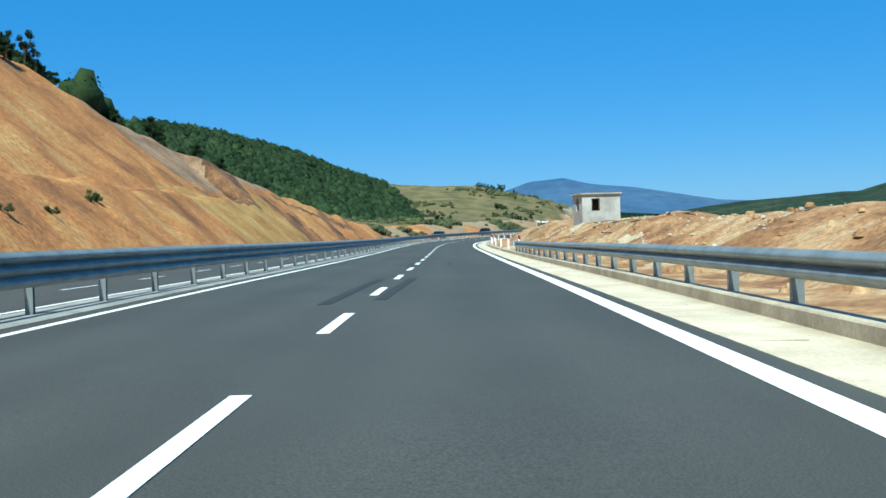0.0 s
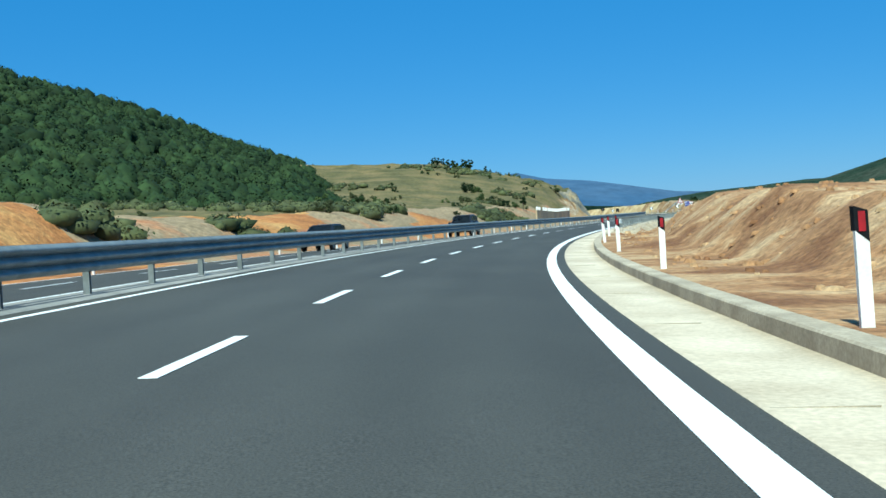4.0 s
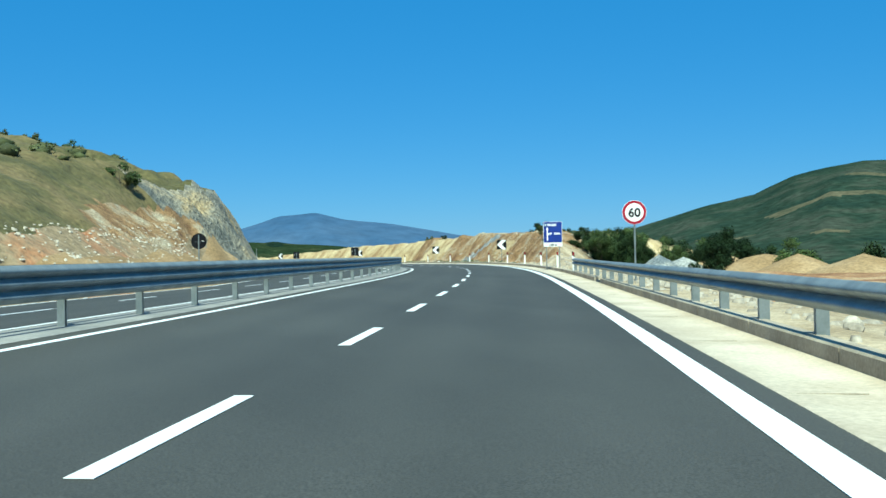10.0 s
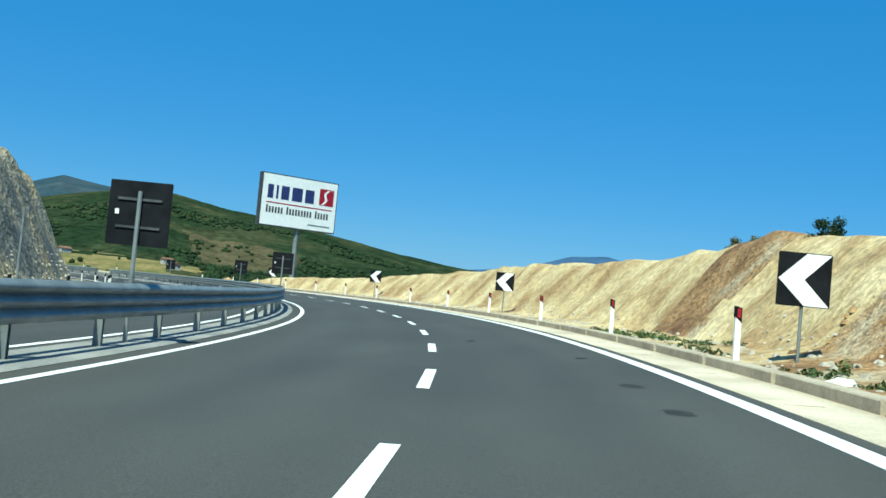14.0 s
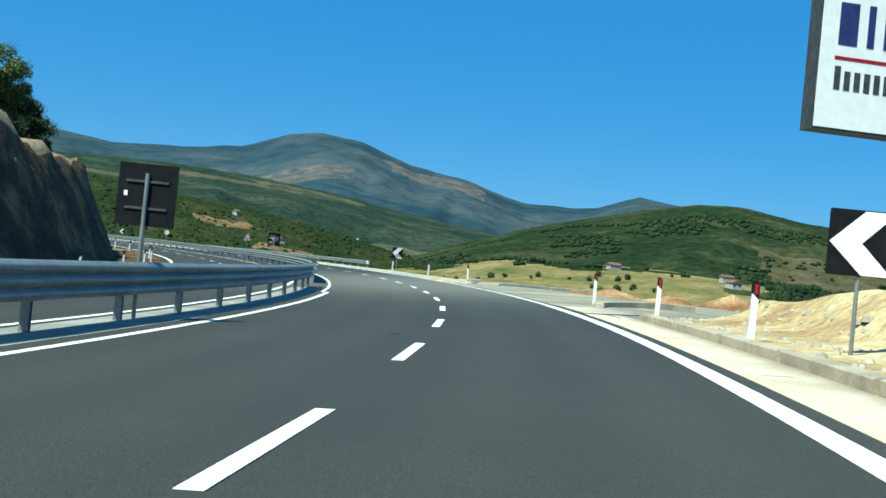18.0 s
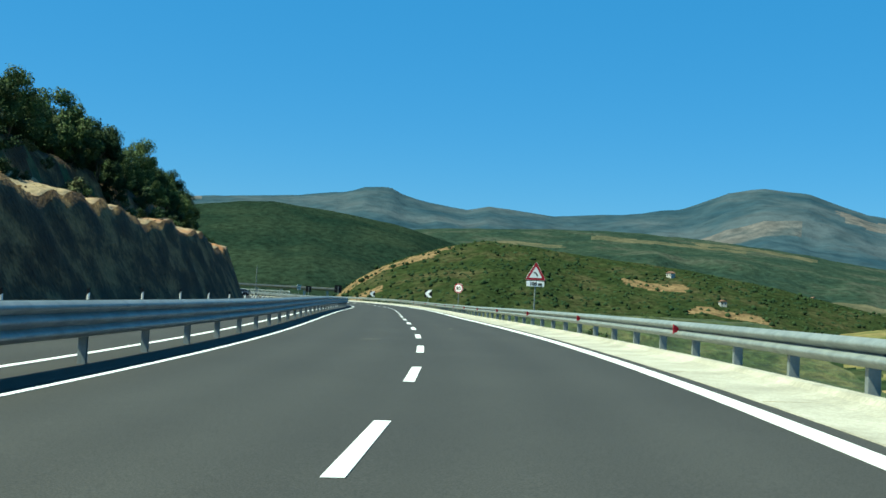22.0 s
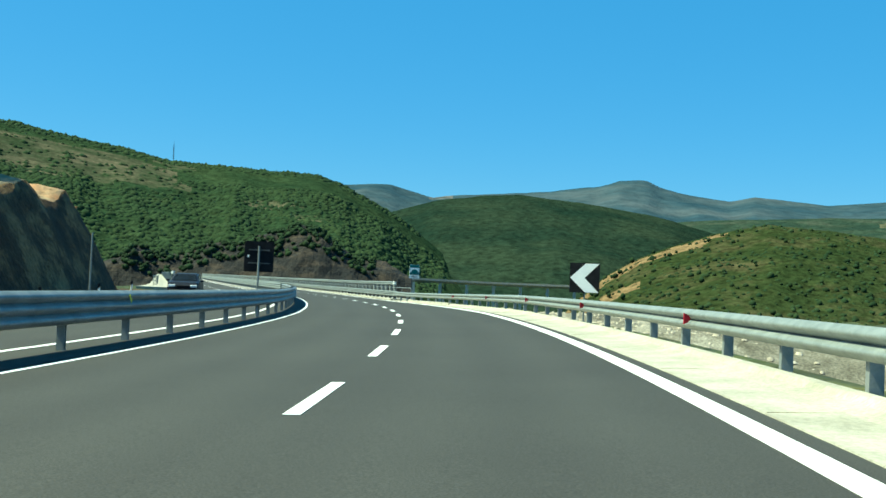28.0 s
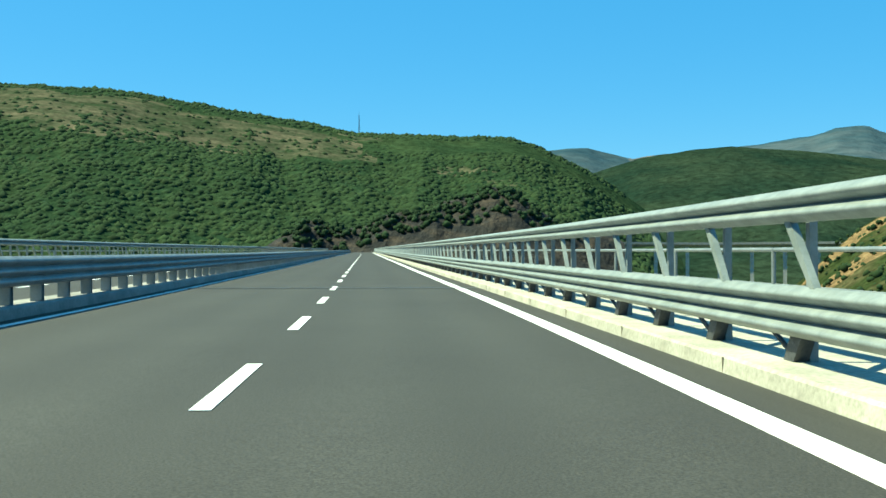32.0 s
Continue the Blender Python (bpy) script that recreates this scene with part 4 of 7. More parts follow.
def end_cap(n_waves, low, high, material):
    """The rounded bull-nose that closes a beam's end."""
    bm = bmesh.new()
    out = wave_outline(n_waves, low, high)
    half = out[:len(out) // 2]
    rings = []
    for k in range(9):
        a = math.pi * k / 8
        rings.append([bm.verts.new((-0.10 + (x + 0.10) * math.cos(a) * (1.0 if k < 4 else 0.9), -0.24 * math.sin(a), z)) for x, z in half])
    for r, q in zip(rings, rings[1:]):
        for i in range(len(half) - 1):
            bm.faces.new((r[i], r[i + 1], q[i + 1], q[i]))
    bmesh.ops.recalc_face_normals(bm, faces=bm.faces[:])
    bmesh.ops.solidify(bm, geom=bm.faces[:], thickness=0.006)
    return from_bm("end_cap", bm, material, True)


def along(s, s2, d, h=0.0, d2=None):
    """The pose of a straight piece from s to s2 at d, lying in the road's own slope."""
    a, b = Vector(at(s, d, h)), Vector(at(s2, d if d2 is None else d2, h))
    y = (b - a).normalized()
    x = y.cross(Vector((0, 0, 1))).normalized()
    z = x.cross(y)
    return Matrix.Translation(a) @ Matrix((x, y, z)).transposed().to_4x4()


def guardrail(label, s0, s1, d, pitch, post, beams, post_h=0.0, caps=(), group="guardrails"):
    """One run of rail: posts, and beams [(mesh, offset across)] from post to post."""
    dd = d if callable(d) else (lambda s: d)
    g = thing("guardrail", label, "guardrail", spot(s0, dd(s0)), group)
    inv = g.matrix_basis.inverted()
    n = int(round((s1 - s0) / pitch))
    for k in range(n + 1):
        s = s0 + k * pitch
        part("post", post, g, m=inv @ spot(s, dd(s), post_h))
        if k < n:
            for me, off in beams:
                part("beam", me, g, m=inv @ along(s, s + pitch, dd(s) + off, d2=dd(s + pitch) + off))
    for me, s, off, turn in caps:
        part("end_cap", me, g, "bright rounded end piece", inv @ spot(s, dd(s) + off, 0, turn))
    return g


P_MED, P_SIDE = 3.3, 2.75
median_post = from_bm("post", c_post(0.90), ZINC)
tri_right, tri_left = beam_mesh(3, 0.43, 0.95, P_MED, ZINC), beam_mesh(3, 0.43, 0.95, P_MED, ZINC, True)
side_post = from_bm("post", c_post(0.74, 0.14, 0.10), ZINC)
w_left = beam_mesh(2, 0.47, 0.80, P_SIDE, ZINC, True)
cap_w = end_cap(2, 0.47, 0.80, CAP_ZINC)
cap_w_l = cap_w.copy()
cap_w_l.transform(Matrix.Diagonal((-1, 1, 1, 1)))
cap_w_l.flip_normals()
median_rails = []
MED = [(tri_right, 0.12), (tri_left, -0.12)]
for a, b in ((-27, 422), (433.2, 604.3), (610.8, 892.5)):
    median_rails.append(guardrail("galvanised steel double-sided median guardrail with three-wave beams", a, a + round((b - a) / P_MED) * P_MED, -4.8, P_MED, median_post, MED))
guardrail("galvanised steel two-wave guardrail behind a concrete kerb", -28.9, 64.6, 5.32, P_SIDE, side_post, [(w_left, -0.09)], caps=[(cap_w_l, 64.6, -0.09, 180)])
guardrail("galvanised steel two-wave guardrail with a bright bull-nose end", 213.9, 389.9, 5.30, P_SIDE, side_post, [(w_left, -0.09)], caps=[(cap_w_l, 213.9, -0.09, 0)])
side_post_2 = from_bm("post", c_post(0.70, 0.14, 0.10), ZINC)
w_left_2 = beam_mesh(2, 0.42, 0.75, P_SIDE, ZINC_WHITE, True)
cap_2 = end_cap(2, 0.42, 0.75, CAP_ZINC)
cap_2.transform(Matrix.Diagonal((-1, 1, 1, 1)))
cap_2.flip_normals()
rail_3 = guardrail("pale galvanised guardrail along the drop, red reflectors on it", 659, 659 + 85 * P_SIDE, lambda s: float(np.interp(s, [878, 895], [5.22, 4.72])), P_SIDE, side_post_2, [(w_left_2, -0.09)], caps=[(cap_2, 659, -0.09, 0)])
flag = from_bm("reflector", plate([(-0.06, -0.09), (0.02, -0.06), (0.07, 0.0), (0.02, 0.06), (-0.06, 0.09)], -0.012, 0.012), RED)
inv3 = rail_3.matrix_basis.inverted()
for s in (667, 679, 691, 703, 715, 727, 739, 751, 763, 775, 787, 799, 811, 823, 835, 847, 859, 871):
    part("reflector", flag, rail_3, "small red reflector", inv3 @ spot(s, 5.0, 0.60, 20))

tape = from_bm("tape", plate([(-0.10, 0.05), (-0.05, 0.08), (0.10, -0.03), (0.06, -0.08)], -0.004, 0.004), YELLOW)
tape.transform(Matrix.Rotation(radians(90), 4, "Z"))
for s, h in ((700.2, 0.5), (824.8, 0.8), (872.0, 0.8)):
    part("tape", tape, median_rails[2], "strip of yellow tape", median_rails[2].matrix_basis.inverted() @ spot(s, -4.585, h))

# ---- bridge ----
bridge = thing("bridge", "concrete road bridge deck with raised kerbs, on tall piers", "bridge", spot(896, 0), kind="structure")
binv = bridge.matrix_basis.inverted()


def on_bridge(name, v, f, material, label=""):
    me = mesh(name, [binv @ Vector(q) for q in v], f, material, False)
    return part(name, me, bridge, label)


BR0, BR1 = 896.5, 1336.0
v, f = strip(894.9, BR1, [(4.26, -0.02), (4.28, 0.13), (4.31, 0.155), (6.6, 0.155), (6.62, 0.12), (6.62, -1.0), (5.5, -1.2), (4, -1.4), (-14, -1.4), (-16.3, -1.0), (-16.3, 0.2), (-13.7, 0.2), (-13.65, -0.02)])
on_bridge("deck", v, f + [list(range(13))], OLD_CONCRETE, "pale concrete deck edge and kerb")
v, f = strip(895.8, BR1, [(-4.60, -0.02), (-4.61, 0.17), (-4.64, 0.20), (-5.32, 0.20), (-5.35, 0.17), (-5.36, -0.02)])
on_bridge("median_kerb", v, f + [list(range(6))[::-1]], MEDIAN, "raised grey kerb in the middle")
for s in (896.6, 936.0):
    v, f = strip(s - 0.24, s + 0.24, [(-4.25, 0.005), (-4.25, 0.010), (4.2, 0.010), (4.2, 0.005)], 0.48)
    on_bridge("expansion_joint", v, f, DARK_STEEL, "dark toothed expansion joint")
pier = from_bm("pier", extrude_profile_z([(-3, -1), (3, -1), (3.4, 0), (3, 1), (-3, 1), (-3.4, 0)], -42, -1.3), CONCRETE)
for s in range(940, 1336, 44):
    for d in (0.5, -10):
        part("pier", pier, bridge, m=binv @ spot(s, d))

P_BR = 2.2
br_beam = beam_mesh(3, 0.38, 0.80, P_BR, ZINC_WHITE, True)
br_top = beam_mesh(2, 1.32, 1.60, P_BR, ZINC_WHITE, True)
br_post = from_bm("post", box(0.19, 0.26, -0.04, 0.04, 0.15, 1.5), ZINC)
bm = extrude_profile_y([(-0.66, 0.77), (-0.57, 0.77), (-0.27, 1.06), (0.03, 1.38), (-0.07, 1.42), (-0.36, 1.10)], -0.02, 0.04)
br_strut = from_bm("strut", bm, ZINC_WHITE)
bm = extrude_profile_y([(-0.02, 0.158), (0.20, 0.158), (0.0, 0.43), (-0.24, 0.43)], 0.05, 0.18)
tube((0.04, 0.48, 0.42), (0.14, 0.14, 0.17), 0.025, 6, bm)
br_bracket = from_bm("bracket", bm, DARK_STEEL)
hand_post = from_bm("handrail_post", tube((1.55, 0, 0.14), (1.55, 0, 1.12), 0.03, 8), ZINC)
hand_rail = from_bm("handrail", tube((1.55, 0, 1.1), (1.55, 2 * P_BR, 1.1), 0.028, 8, tube((1.55, 0, 0.66), (1.55, 2 * P_BR, 0.66), 0.016, 6)), ZINC)
cap_top = end_cap(2, 1.32, 1.60, CAP_ZINC)
cap_top.transform(Matrix.Diagonal((-1, 1, 1, 1)))
cap_top.flip_normals()


def bridge_barrier(label, s0, n, d, turned):
    """Tall steel bridge barrier; turned: for the far side, facing the other way."""
    g = thing("bridge_barrier", label, "barrier", spot(s0, d), "bridge barriers")
    inv = g.matrix_basis.inverted()
    for k in range(n):
        s = s0 + k * P_BR
        m = inv @ (along(s + P_BR, s, d) if turned else along(s, s + P_BR, d))
        m0 = inv @ spot(s, d, 0, 180 if turned else 0)
        part("beam", br_beam, g, m=m)
        part("top_rail", br_top, g, m=m)
        part("post", br_post, g, "grey steel post", m0)
        part("strut", br_strut, g, m=m0)
        if s < 1120:
            part("bracket", br_bracket, g, "dark steel bracket", m0)
        if k % 2 == 0 and s < 1160:
            part("handrail_post", hand_post, g, m=m0)
            part("handrail", hand_rail, g, m=m)
    part("end_cap", cap_top, g, "bright rounded end piece", inv @ spot(s0, d + (0.0 if not turned else 0), 0, 0))
    return g


def beam_change(low_a, high_a, n_a, low_b, high_b, n_b, length):
    """A tapering beam that joins a two-wave rail to a three-wave one."""
    u = np.linspace(0, 1, 25)
    bm = bmesh.new()
    rings = []
    for k in range(9):
        f = k / 8
        xa, xb = (0.08 * (0.5 - 0.5 * np.cos(2 * np.pi * n * u)) ** 0.7 for n in (n_a, n_b))
        za, zb = low_a + (high_a - low_a) * u, low_b + (high_b - low_b) * u
        rings.append([bm.verts.new((-(x0 * (1 - f) + x1 * f), length * f, z0 * (1 - f) + z1 * f)) for x0, x1, z0, z1 in zip(xa, xb, za, zb)])
    for r, q in zip(rings, rings[1:]):
        for i in range(24):
            bm.faces.new((r[i], r[i + 1], q[i + 1], q[i]))
    bmesh.ops.recalc_face_normals(bm, faces=bm.faces[:])
    bmesh.ops.solidify(bm, geom=bm.faces[:], thickness=0.005)
    return from_bm("beam", bm, ZINC_WHITE, True)


part("transition_beam", beam_change(0.42, 0.75, 2, 0.38, 0.80, 3, 3.1), rail_3, "tapering beam between rail and bridge barrier", inv3 @ along(892.72, 895.82, 4.695, d2=4.62))
bridge_barrier("tall white-galvanised bridge barrier with slanting struts", 895.8, 199, 4.62, False)
bridge_barrier("tall grey bridge barrier along the other carriageway", 905, 195, -13.9, True)
br_med_post = from_bm("post", c_post(0.92, 0.2, 0.16, 0.02, 0.2), ZINC)
guardrail("galvanised median guardrail on the bridge with close stout posts", 892.6, 892.6 + 266 * 1.65, -4.85, 1.65, br_med_post,
          [(beam_mesh(3, 0.50, 1.0, 1.65, ZINC), 0.12), (beam_mesh(3, 0.50, 1.0, 1.65, ZINC_WHITE, True), -0.12)])


# ---- signs ----
def rounded(w, h, r=0.04, n=4, cx=0.0, cz=0.0):
    pts = []
    for qx, qz, a0 in ((w / 2 - r, h / 2 - r, 0), (-w / 2 + r, h / 2 - r, 90), (-w / 2 + r, -h / 2 + r, 180), (w / 2 - r, -h / 2 + r, 270)):
        for k in range(n + 1):
            a = radians(a0 + 90 * k / n)
            pts.append((cx + qx + r * math.cos(a), cz + qz + r * math.sin(a)))
    return pts


def tri_outline(side, r, cz):
    R = side / math.sqrt(3) - 2 * r
    out = []
    for a0 in (90, 210, 330):
        for k in range(5):
            a = radians(a0 - 60 + 120 * k / 4)
            out.append((R * math.cos(radians(a0)) + r * math.cos(a), cz + R * math.sin(radians(a0)) + r * math.sin(a)))
    return out


def disc(r, cz=0.0, n=36):
    return [(r * math.cos(2 * math.pi * k / n), cz + r * math.sin(2 * math.pi * k / n)) for k in range(n)]


def sheet(name, outline, layer, material, parent, label="", m=None):
    """A thin printed layer in front of a sign's face."""
    return part(name, from_bm(name, plate(outline, -0.012 - 0.004 * layer, -0.010 - 0.004 * (layer - 1)), material), parent, label, m)


def text_on(parent, text, size, x, z, layer, material, bold=0.0, align="CENTER"):
    return part("lettering", letters(text, size, material, align, bold), parent, m=Matrix.Translation((x, -0.012 - 0.004 * layer, z)))


def sign_post(parent, top, x=0.0, low=-0.6, r=0.03, y=0.04):
    return part("post", from_bm("post", tube((x, y, low), (x, y, top), r, 10), ZINC), parent, "grey steel post")


def bend_warning(label, s, d, tip, turn, low=-0.3):
    g = thing("warning_sign", label, "road sign", spot(s, d, 0, turn), "road signs")
    side = 0.96
    cz = tip - side / math.sqrt(3)
    sign_post(g, tip - 0.1, low=low)
    p = part("plate", from_bm("plate", plate(tri_outline(side, 0.035, cz), -0.012, 0.012), WHITE), g)
    sheet("red_border", tri_outline(side - 0.03, 0.03, cz), 1, RED, p, "red triangular border")
    sheet("white_field", tri_outline(side - 0.37, 0.012, cz), 2, WHITE, p)
    arc = []
    for k in range(9):
        a = radians(90 * k / 8)
        arc.append((-0.10 + 0.20 * math.sin(a), cz - 0.10 + 0.20 * math.cos(a)))
    for k in range(8, -1, -1):
        a = radians(90 * k / 8)
        arc.append((-0.10 + 0.135 * math.sin(a), cz - 0.10 + 0.135 * math.cos(a)))
    sheet("bend_symbol", arc, 3, BLACK, p, "black left-bend symbol")
    zb = cz - side / (2 * math.sqrt(3))
    p2 = part("distance_plate", from_bm("plate", plate(rounded(0.80, 0.24, 0.03, 4, 0, zb - 0.16), -0.012, 0.012), WHITE), g, "white distance plate")
    text_on(p2, "100 m", 0.215, 0.02, zb - 0.235, 1, BLACK, 0.010)
    return g


def speed_limit(label, number, s, d, z, turn, r=0.40, low=-0.3):
    g = thing("speed_sign", label, "road sign", spot(s, d, 0, turn), "road signs")
    sign_post(g, z + 0.1, low=low)
    p = part("plate", from_bm("plate", plate(disc(r, z), -0.012, 0.012), WHITE), g)
    sheet("red_ring", disc(r - 0.01, z), 1, RED, p, "red ring")
    sheet("white_field", disc(r * 0.76, z), 2, WHITE, p)
    text_on(p, number, r * 1.02, 0, z - r * 0.36, 3, BLACK, 0.012)
    return g


bend_warning("red-bordered triangular bend warning with a 100 m plate behind the guardrail", 316.4, 5.85, 3.2, 0, -1.5)
bend_warning("red-bordered triangular bend warning with a 100 m plate above the drop", 705.4, 5.6, 2.9, 0, -0.6)
speed_limit("round white 60 speed limit sign with red ring", "60", 372.5, 6.0, 2.42, 0, 0.40, -0.2)
speed_limit("round white 80 speed limit sign with red ring", "80", 753.8, 5.55, 2.25, -30, 0.44, -0.6)

g = thing("direction_sign", "blue direction board with white arrows on two posts", "road sign", spot(402.9, 5.22, -0.15, 2), "road signs")
for x in (-0.40, 0.40):
    sign_post(g, 3.0, x)
p = part("plate", from_bm("plate", plate(rounded(1.16, 1.30, 0.05, 4, 0, 2.48), -0.012, 0.012), WHITE), g, "white-edged panel")
sheet("blue_panel", rounded(1.12, 1.26, 0.04, 4, 0, 2.48), 1, BLUE, p, "blue panel")
sheet("arrow", [(-0.375, 1.97), (-0.305, 1.97), (-0.305, 2.26), (-0.25, 2.335), (-0.16, 2.36), (-0.16, 2.31), (-0.03, 2.395), (-0.16, 2.48), (-0.16, 2.43), (-0.27, 2.40), (-0.305, 2.37), (-0.305, 2.64), (-0.255, 2.64), (-0.34, 2.80), (-0.425, 2.64), (-0.375, 2.64)], 2, WHITE, p, "white ahead and turning arrow")
sheet("motorway_symbol", rounded(0.13, 0.15, 0.015, 2, -0.45, 2.93), 2, GREEN_SHEET, p, "small green symbol panel")
sheet("motorway_symbol", [(-0.49, 2.875), (-0.41, 2.875), (-0.44, 2.985), (-0.46, 2.985)], 3, WHITE, p, "white road symbol")
text_on(p, "TIRANE", 0.17, -0.36, 2.87, 2, WHITE, 0.010, "LEFT")
text_on(p, "Kolsh", 0.165, 0.08, 2.34, 2, WHITE, 0.010, "LEFT")
p2 = part("distance_plate", from_bm("plate", plate(rounded(1.16, 0.22, 0.03, 4, 0, 1.70), -0.012, 0.012), WHITE), g, "white distance plate")
text_on(p2, "100 m", 0.20, 0, 1.63, 1, BLACK, 0.008)


def chevron_board(label, s, d, z, turn, spoilt=False, low=-0.5):
    g = thing("chevron_sign", label, "road sign", spot(s, d, 0, turn), "bend chevrons")
    sign_post(g, z + 0.3, low=low)
    p = part("board", from_bm("board", plate(rounded(0.95, 0.95, 0.02, 2, 0, z), -0.012, 0.012), BLACK), g, "black square board")
    sheet("arrowhead", [(-0.46, z), (0.02, z + 0.46), (0.46, z + 0.46), (0.0, z), (0.46, z - 0.46), (0.02, z - 0.46)], 1, WHITE, p, "white arrowhead")
    if spoilt:
        for k, (x, zz, w, a) in enumerate(((-0.02, z - 0.16, 0.40, 12), (0.05, z - 0.24, 0.34, -10), (0.0, z - 0.32, 0.24, 30), (0.12, z - 0.2, 0.2, 70))):
            c, q = math.cos(radians(a)), math.sin(radians(a))
            sheet("spray_stroke", [(x + c * u - q * v2, zz + q * u + c * v2) for u, v2 in ((-w / 2, -0.025), (w / 2, -0.02), (w / 2, 0.025), (-w / 2, 0.03))], 2 + k, RED, p, "red sprayed scrawl")
    return g


for s, d, z in ((441.5, 6.1, 1.88), (476.2, 6.4, 1.66), (511.0, 6.5, 1.72), (545.0, 6.5, 1.85), (577.6, 6.15, 1.75)):
    chevron_board("black and white chevron board before the cut bank", s, d, z, 0)
chevron_board("black and white chevron board sprayed with red scrawl", 652.5, 6.0, 1.62, 0, True)
for s, d, z in ((789.7, 5.6, 1.79), (839.4, 5.8, 1.40)):
    chevron_board("black and white chevron board behind the guardrail", s, d, z, -14)


def back_board(label, s, z=2.05, spoilt=False, turn=0):
    """A board for the other carriageway, seen from its black back."""
    g = thing("chevron_sign", label, "road sign", spot(s, -4.8, 0, turn), "median boards")
    part("post", from_bm("post", tube((0, -0.05, 0.0), (0, -0.05, z + 0.35), 0.035, 10), ZINC), g, "grey steel post")
    part("board", from_bm("board", plate(rounded(0.98, 1.02, 0.02, 2, 0, z), -0.012, 0.012), BLACK), g, "black sheet board")
    for dz in (-0.22, 0.22):
        part("bracket", from_bm("bracket", box(-0.35, 0.35, -0.035, -0.012, z + dz - 0.02, z + dz + 0.02), DARK_STEEL), g)
    if spoilt:
        for k, (x, zz, w, h, a) in enumerate(((-0.25, 0.24, 0.16, 0.05, 20), (-0.28, 0.05, 0.22, 0.05, -15), (-0.10, 0.10, 0.05, 0.24, 10), (0.02, -0.05, 0.12, 0.34, 8), (0.22, 0.18, 0.18, 0.05, 30), (0.25, 0.0, 0.05, 0.2, -20), (-0.22, -0.22, 0.3, 0.05, 6), (-0.25, -0.34, 0.2, 0.04, -5))):
            c, q = math.cos(radians(a)), math.sin(radians(a))
            part("spray_stroke", from_bm("spray_stroke", plate([(x + c * u - q * v2, z + zz + q * u + c * v2) for u, v2 in ((-w / 2, -h / 2), (w / 2, -h / 2), (w / 2, h / 2), (-w / 2, h / 2))], -0.022 - 0.002 * k, -0.013), WHITE), g, "white sprayed stroke")
    else:
        part("sticker", from_bm("sticker", box(-0.38, -0.32, -0.016, -0.012, z - 0.03, z + 0.05), WHITE), g)
    return g


for s in (474.2, 509.1, 543.5, 579.2, 803.1, 841.5):
    back_board("black back of a chevron board on the median", s)
back_board("black back of a board on the median, sprayed with white scrawl", 651.3, 2.12, True)

g = thing("bridge_sign", "green bridge name board with a white arch symbol", "road sign", spot(892.1, 5.72, 0, 9), "road signs")
sign_post(g, 2.7, low=-1.5)
part("plate", from_bm("plate", plate(rounded(0.86, 0.84, 0.03, 4, 0, 2.62), -0.012, 0.012), WHITE), g, "white-edged panel")
sheet("green_panel", rounded(0.83, 0.81, 0.025, 4, 0, 2.62), 1, GREEN_SHEET, g, "green panel")
sheet("white_field", [(-0.37, 2.42), (-0.30, 2.42)] + [(0.30 * math.cos(a), 2.42 + 0.24 * math.sin(a)) for a in np.linspace(math.pi, 0, 17)] + [(0.37, 2.42), (0.37, 2.78), (-0.37, 2.78)], 2, WHITE, g, "white bridge symbol")
part("distance_plate", from_bm("plate", plate(rounded(0.86, 0.25, 0.02, 4, 0, 2.05), -0.012, 0.012), WHITE), g, "white length plate")
text_on(g, "440 m", 0.21, 0, 1.975, 1, BLACK, 0.006)

g = thing("speed_sign", "black back of a round road sign beyond the other carriageway", "road sign", spot(393, -14.3), "road signs")
sign_post(g, 2.7, low=-0.3, y=-0.03)
part("plate", from_bm("plate", plate(disc(0.42, 2.35), -0.012, 0.012), BLACK), g, "black sheet back")
part("bracket", from_bm("bracket", box(-0.2, 0.2, -0.03, -0.013, 2.3, 2.34), DARK_STEEL), g)
part("sticker", from_bm("sticker", box(0.18, 0.25, -0.017, -0.0125, 2.33, 2.38), WHITE), g)

# billboard: brand wording becomes bars and plain shapes
p_l, p_r = np.array([40.3, 599.8]), np.array([50.2, 609.0])
bb_turn = math.atan2(p_r[1] - p_l[1], p_r[0] - p_l[0])
z0 = 4.0
bb = thing("billboard", "large white billboard on one thick steel column with ladder", "billboard", Matrix.Translation((45.45, 604.5, z0)) @ Matrix.Rotation(bb_turn, 4, "Z"))
W2, ZL, ZH = 6.6, 8.9, 16.6
part("column", from_bm("column", tube((0.3, 0.6, -8), (0.3, 0.6, ZL + 2), 0.36, 18, None, 0.32), ZINC), bb, "thick grey steel column")
part("panel", from_bm("panel", box(-W2, W2, -0.02, 0.9, ZL, ZH), DARK_STEEL), bb, "dark steel box frame")
part("face", from_bm("face", box(-W2 + 0.15, W2 - 0.15, -0.06, -0.021, ZL + 0.15, ZH - 0.15), WHITE), bb, "white printed face")
for name, x0, x1, za, zb, mt, lab in (("red_square", 3.35, 5.9, 12.95, 15.45, RED, "red square mark"), ("red_rule", -5.7, 5.75, 12.25, 12.42, RED, "thin red rule"),
                                      ("small_bar", 1.7, 5.6, 9.65, 9.87, ZINC, "small grey print as a bar")):
    part(name, from_bm(name, box(x0, x1, -0.075, -0.061, za, zb), mt), bb, lab)
x = -5.7
for w in (1.15, 0.55, 1.55, 2.0, 1.75):
    part("word_bar", from_bm("word_bar", box(x + 0.1, x + w - 0.1, -0.08, -0.061, 12.95, 14.95), NAVY), bb, "dark blue wording as bars")
    x += w + 0.3
x = -5.7
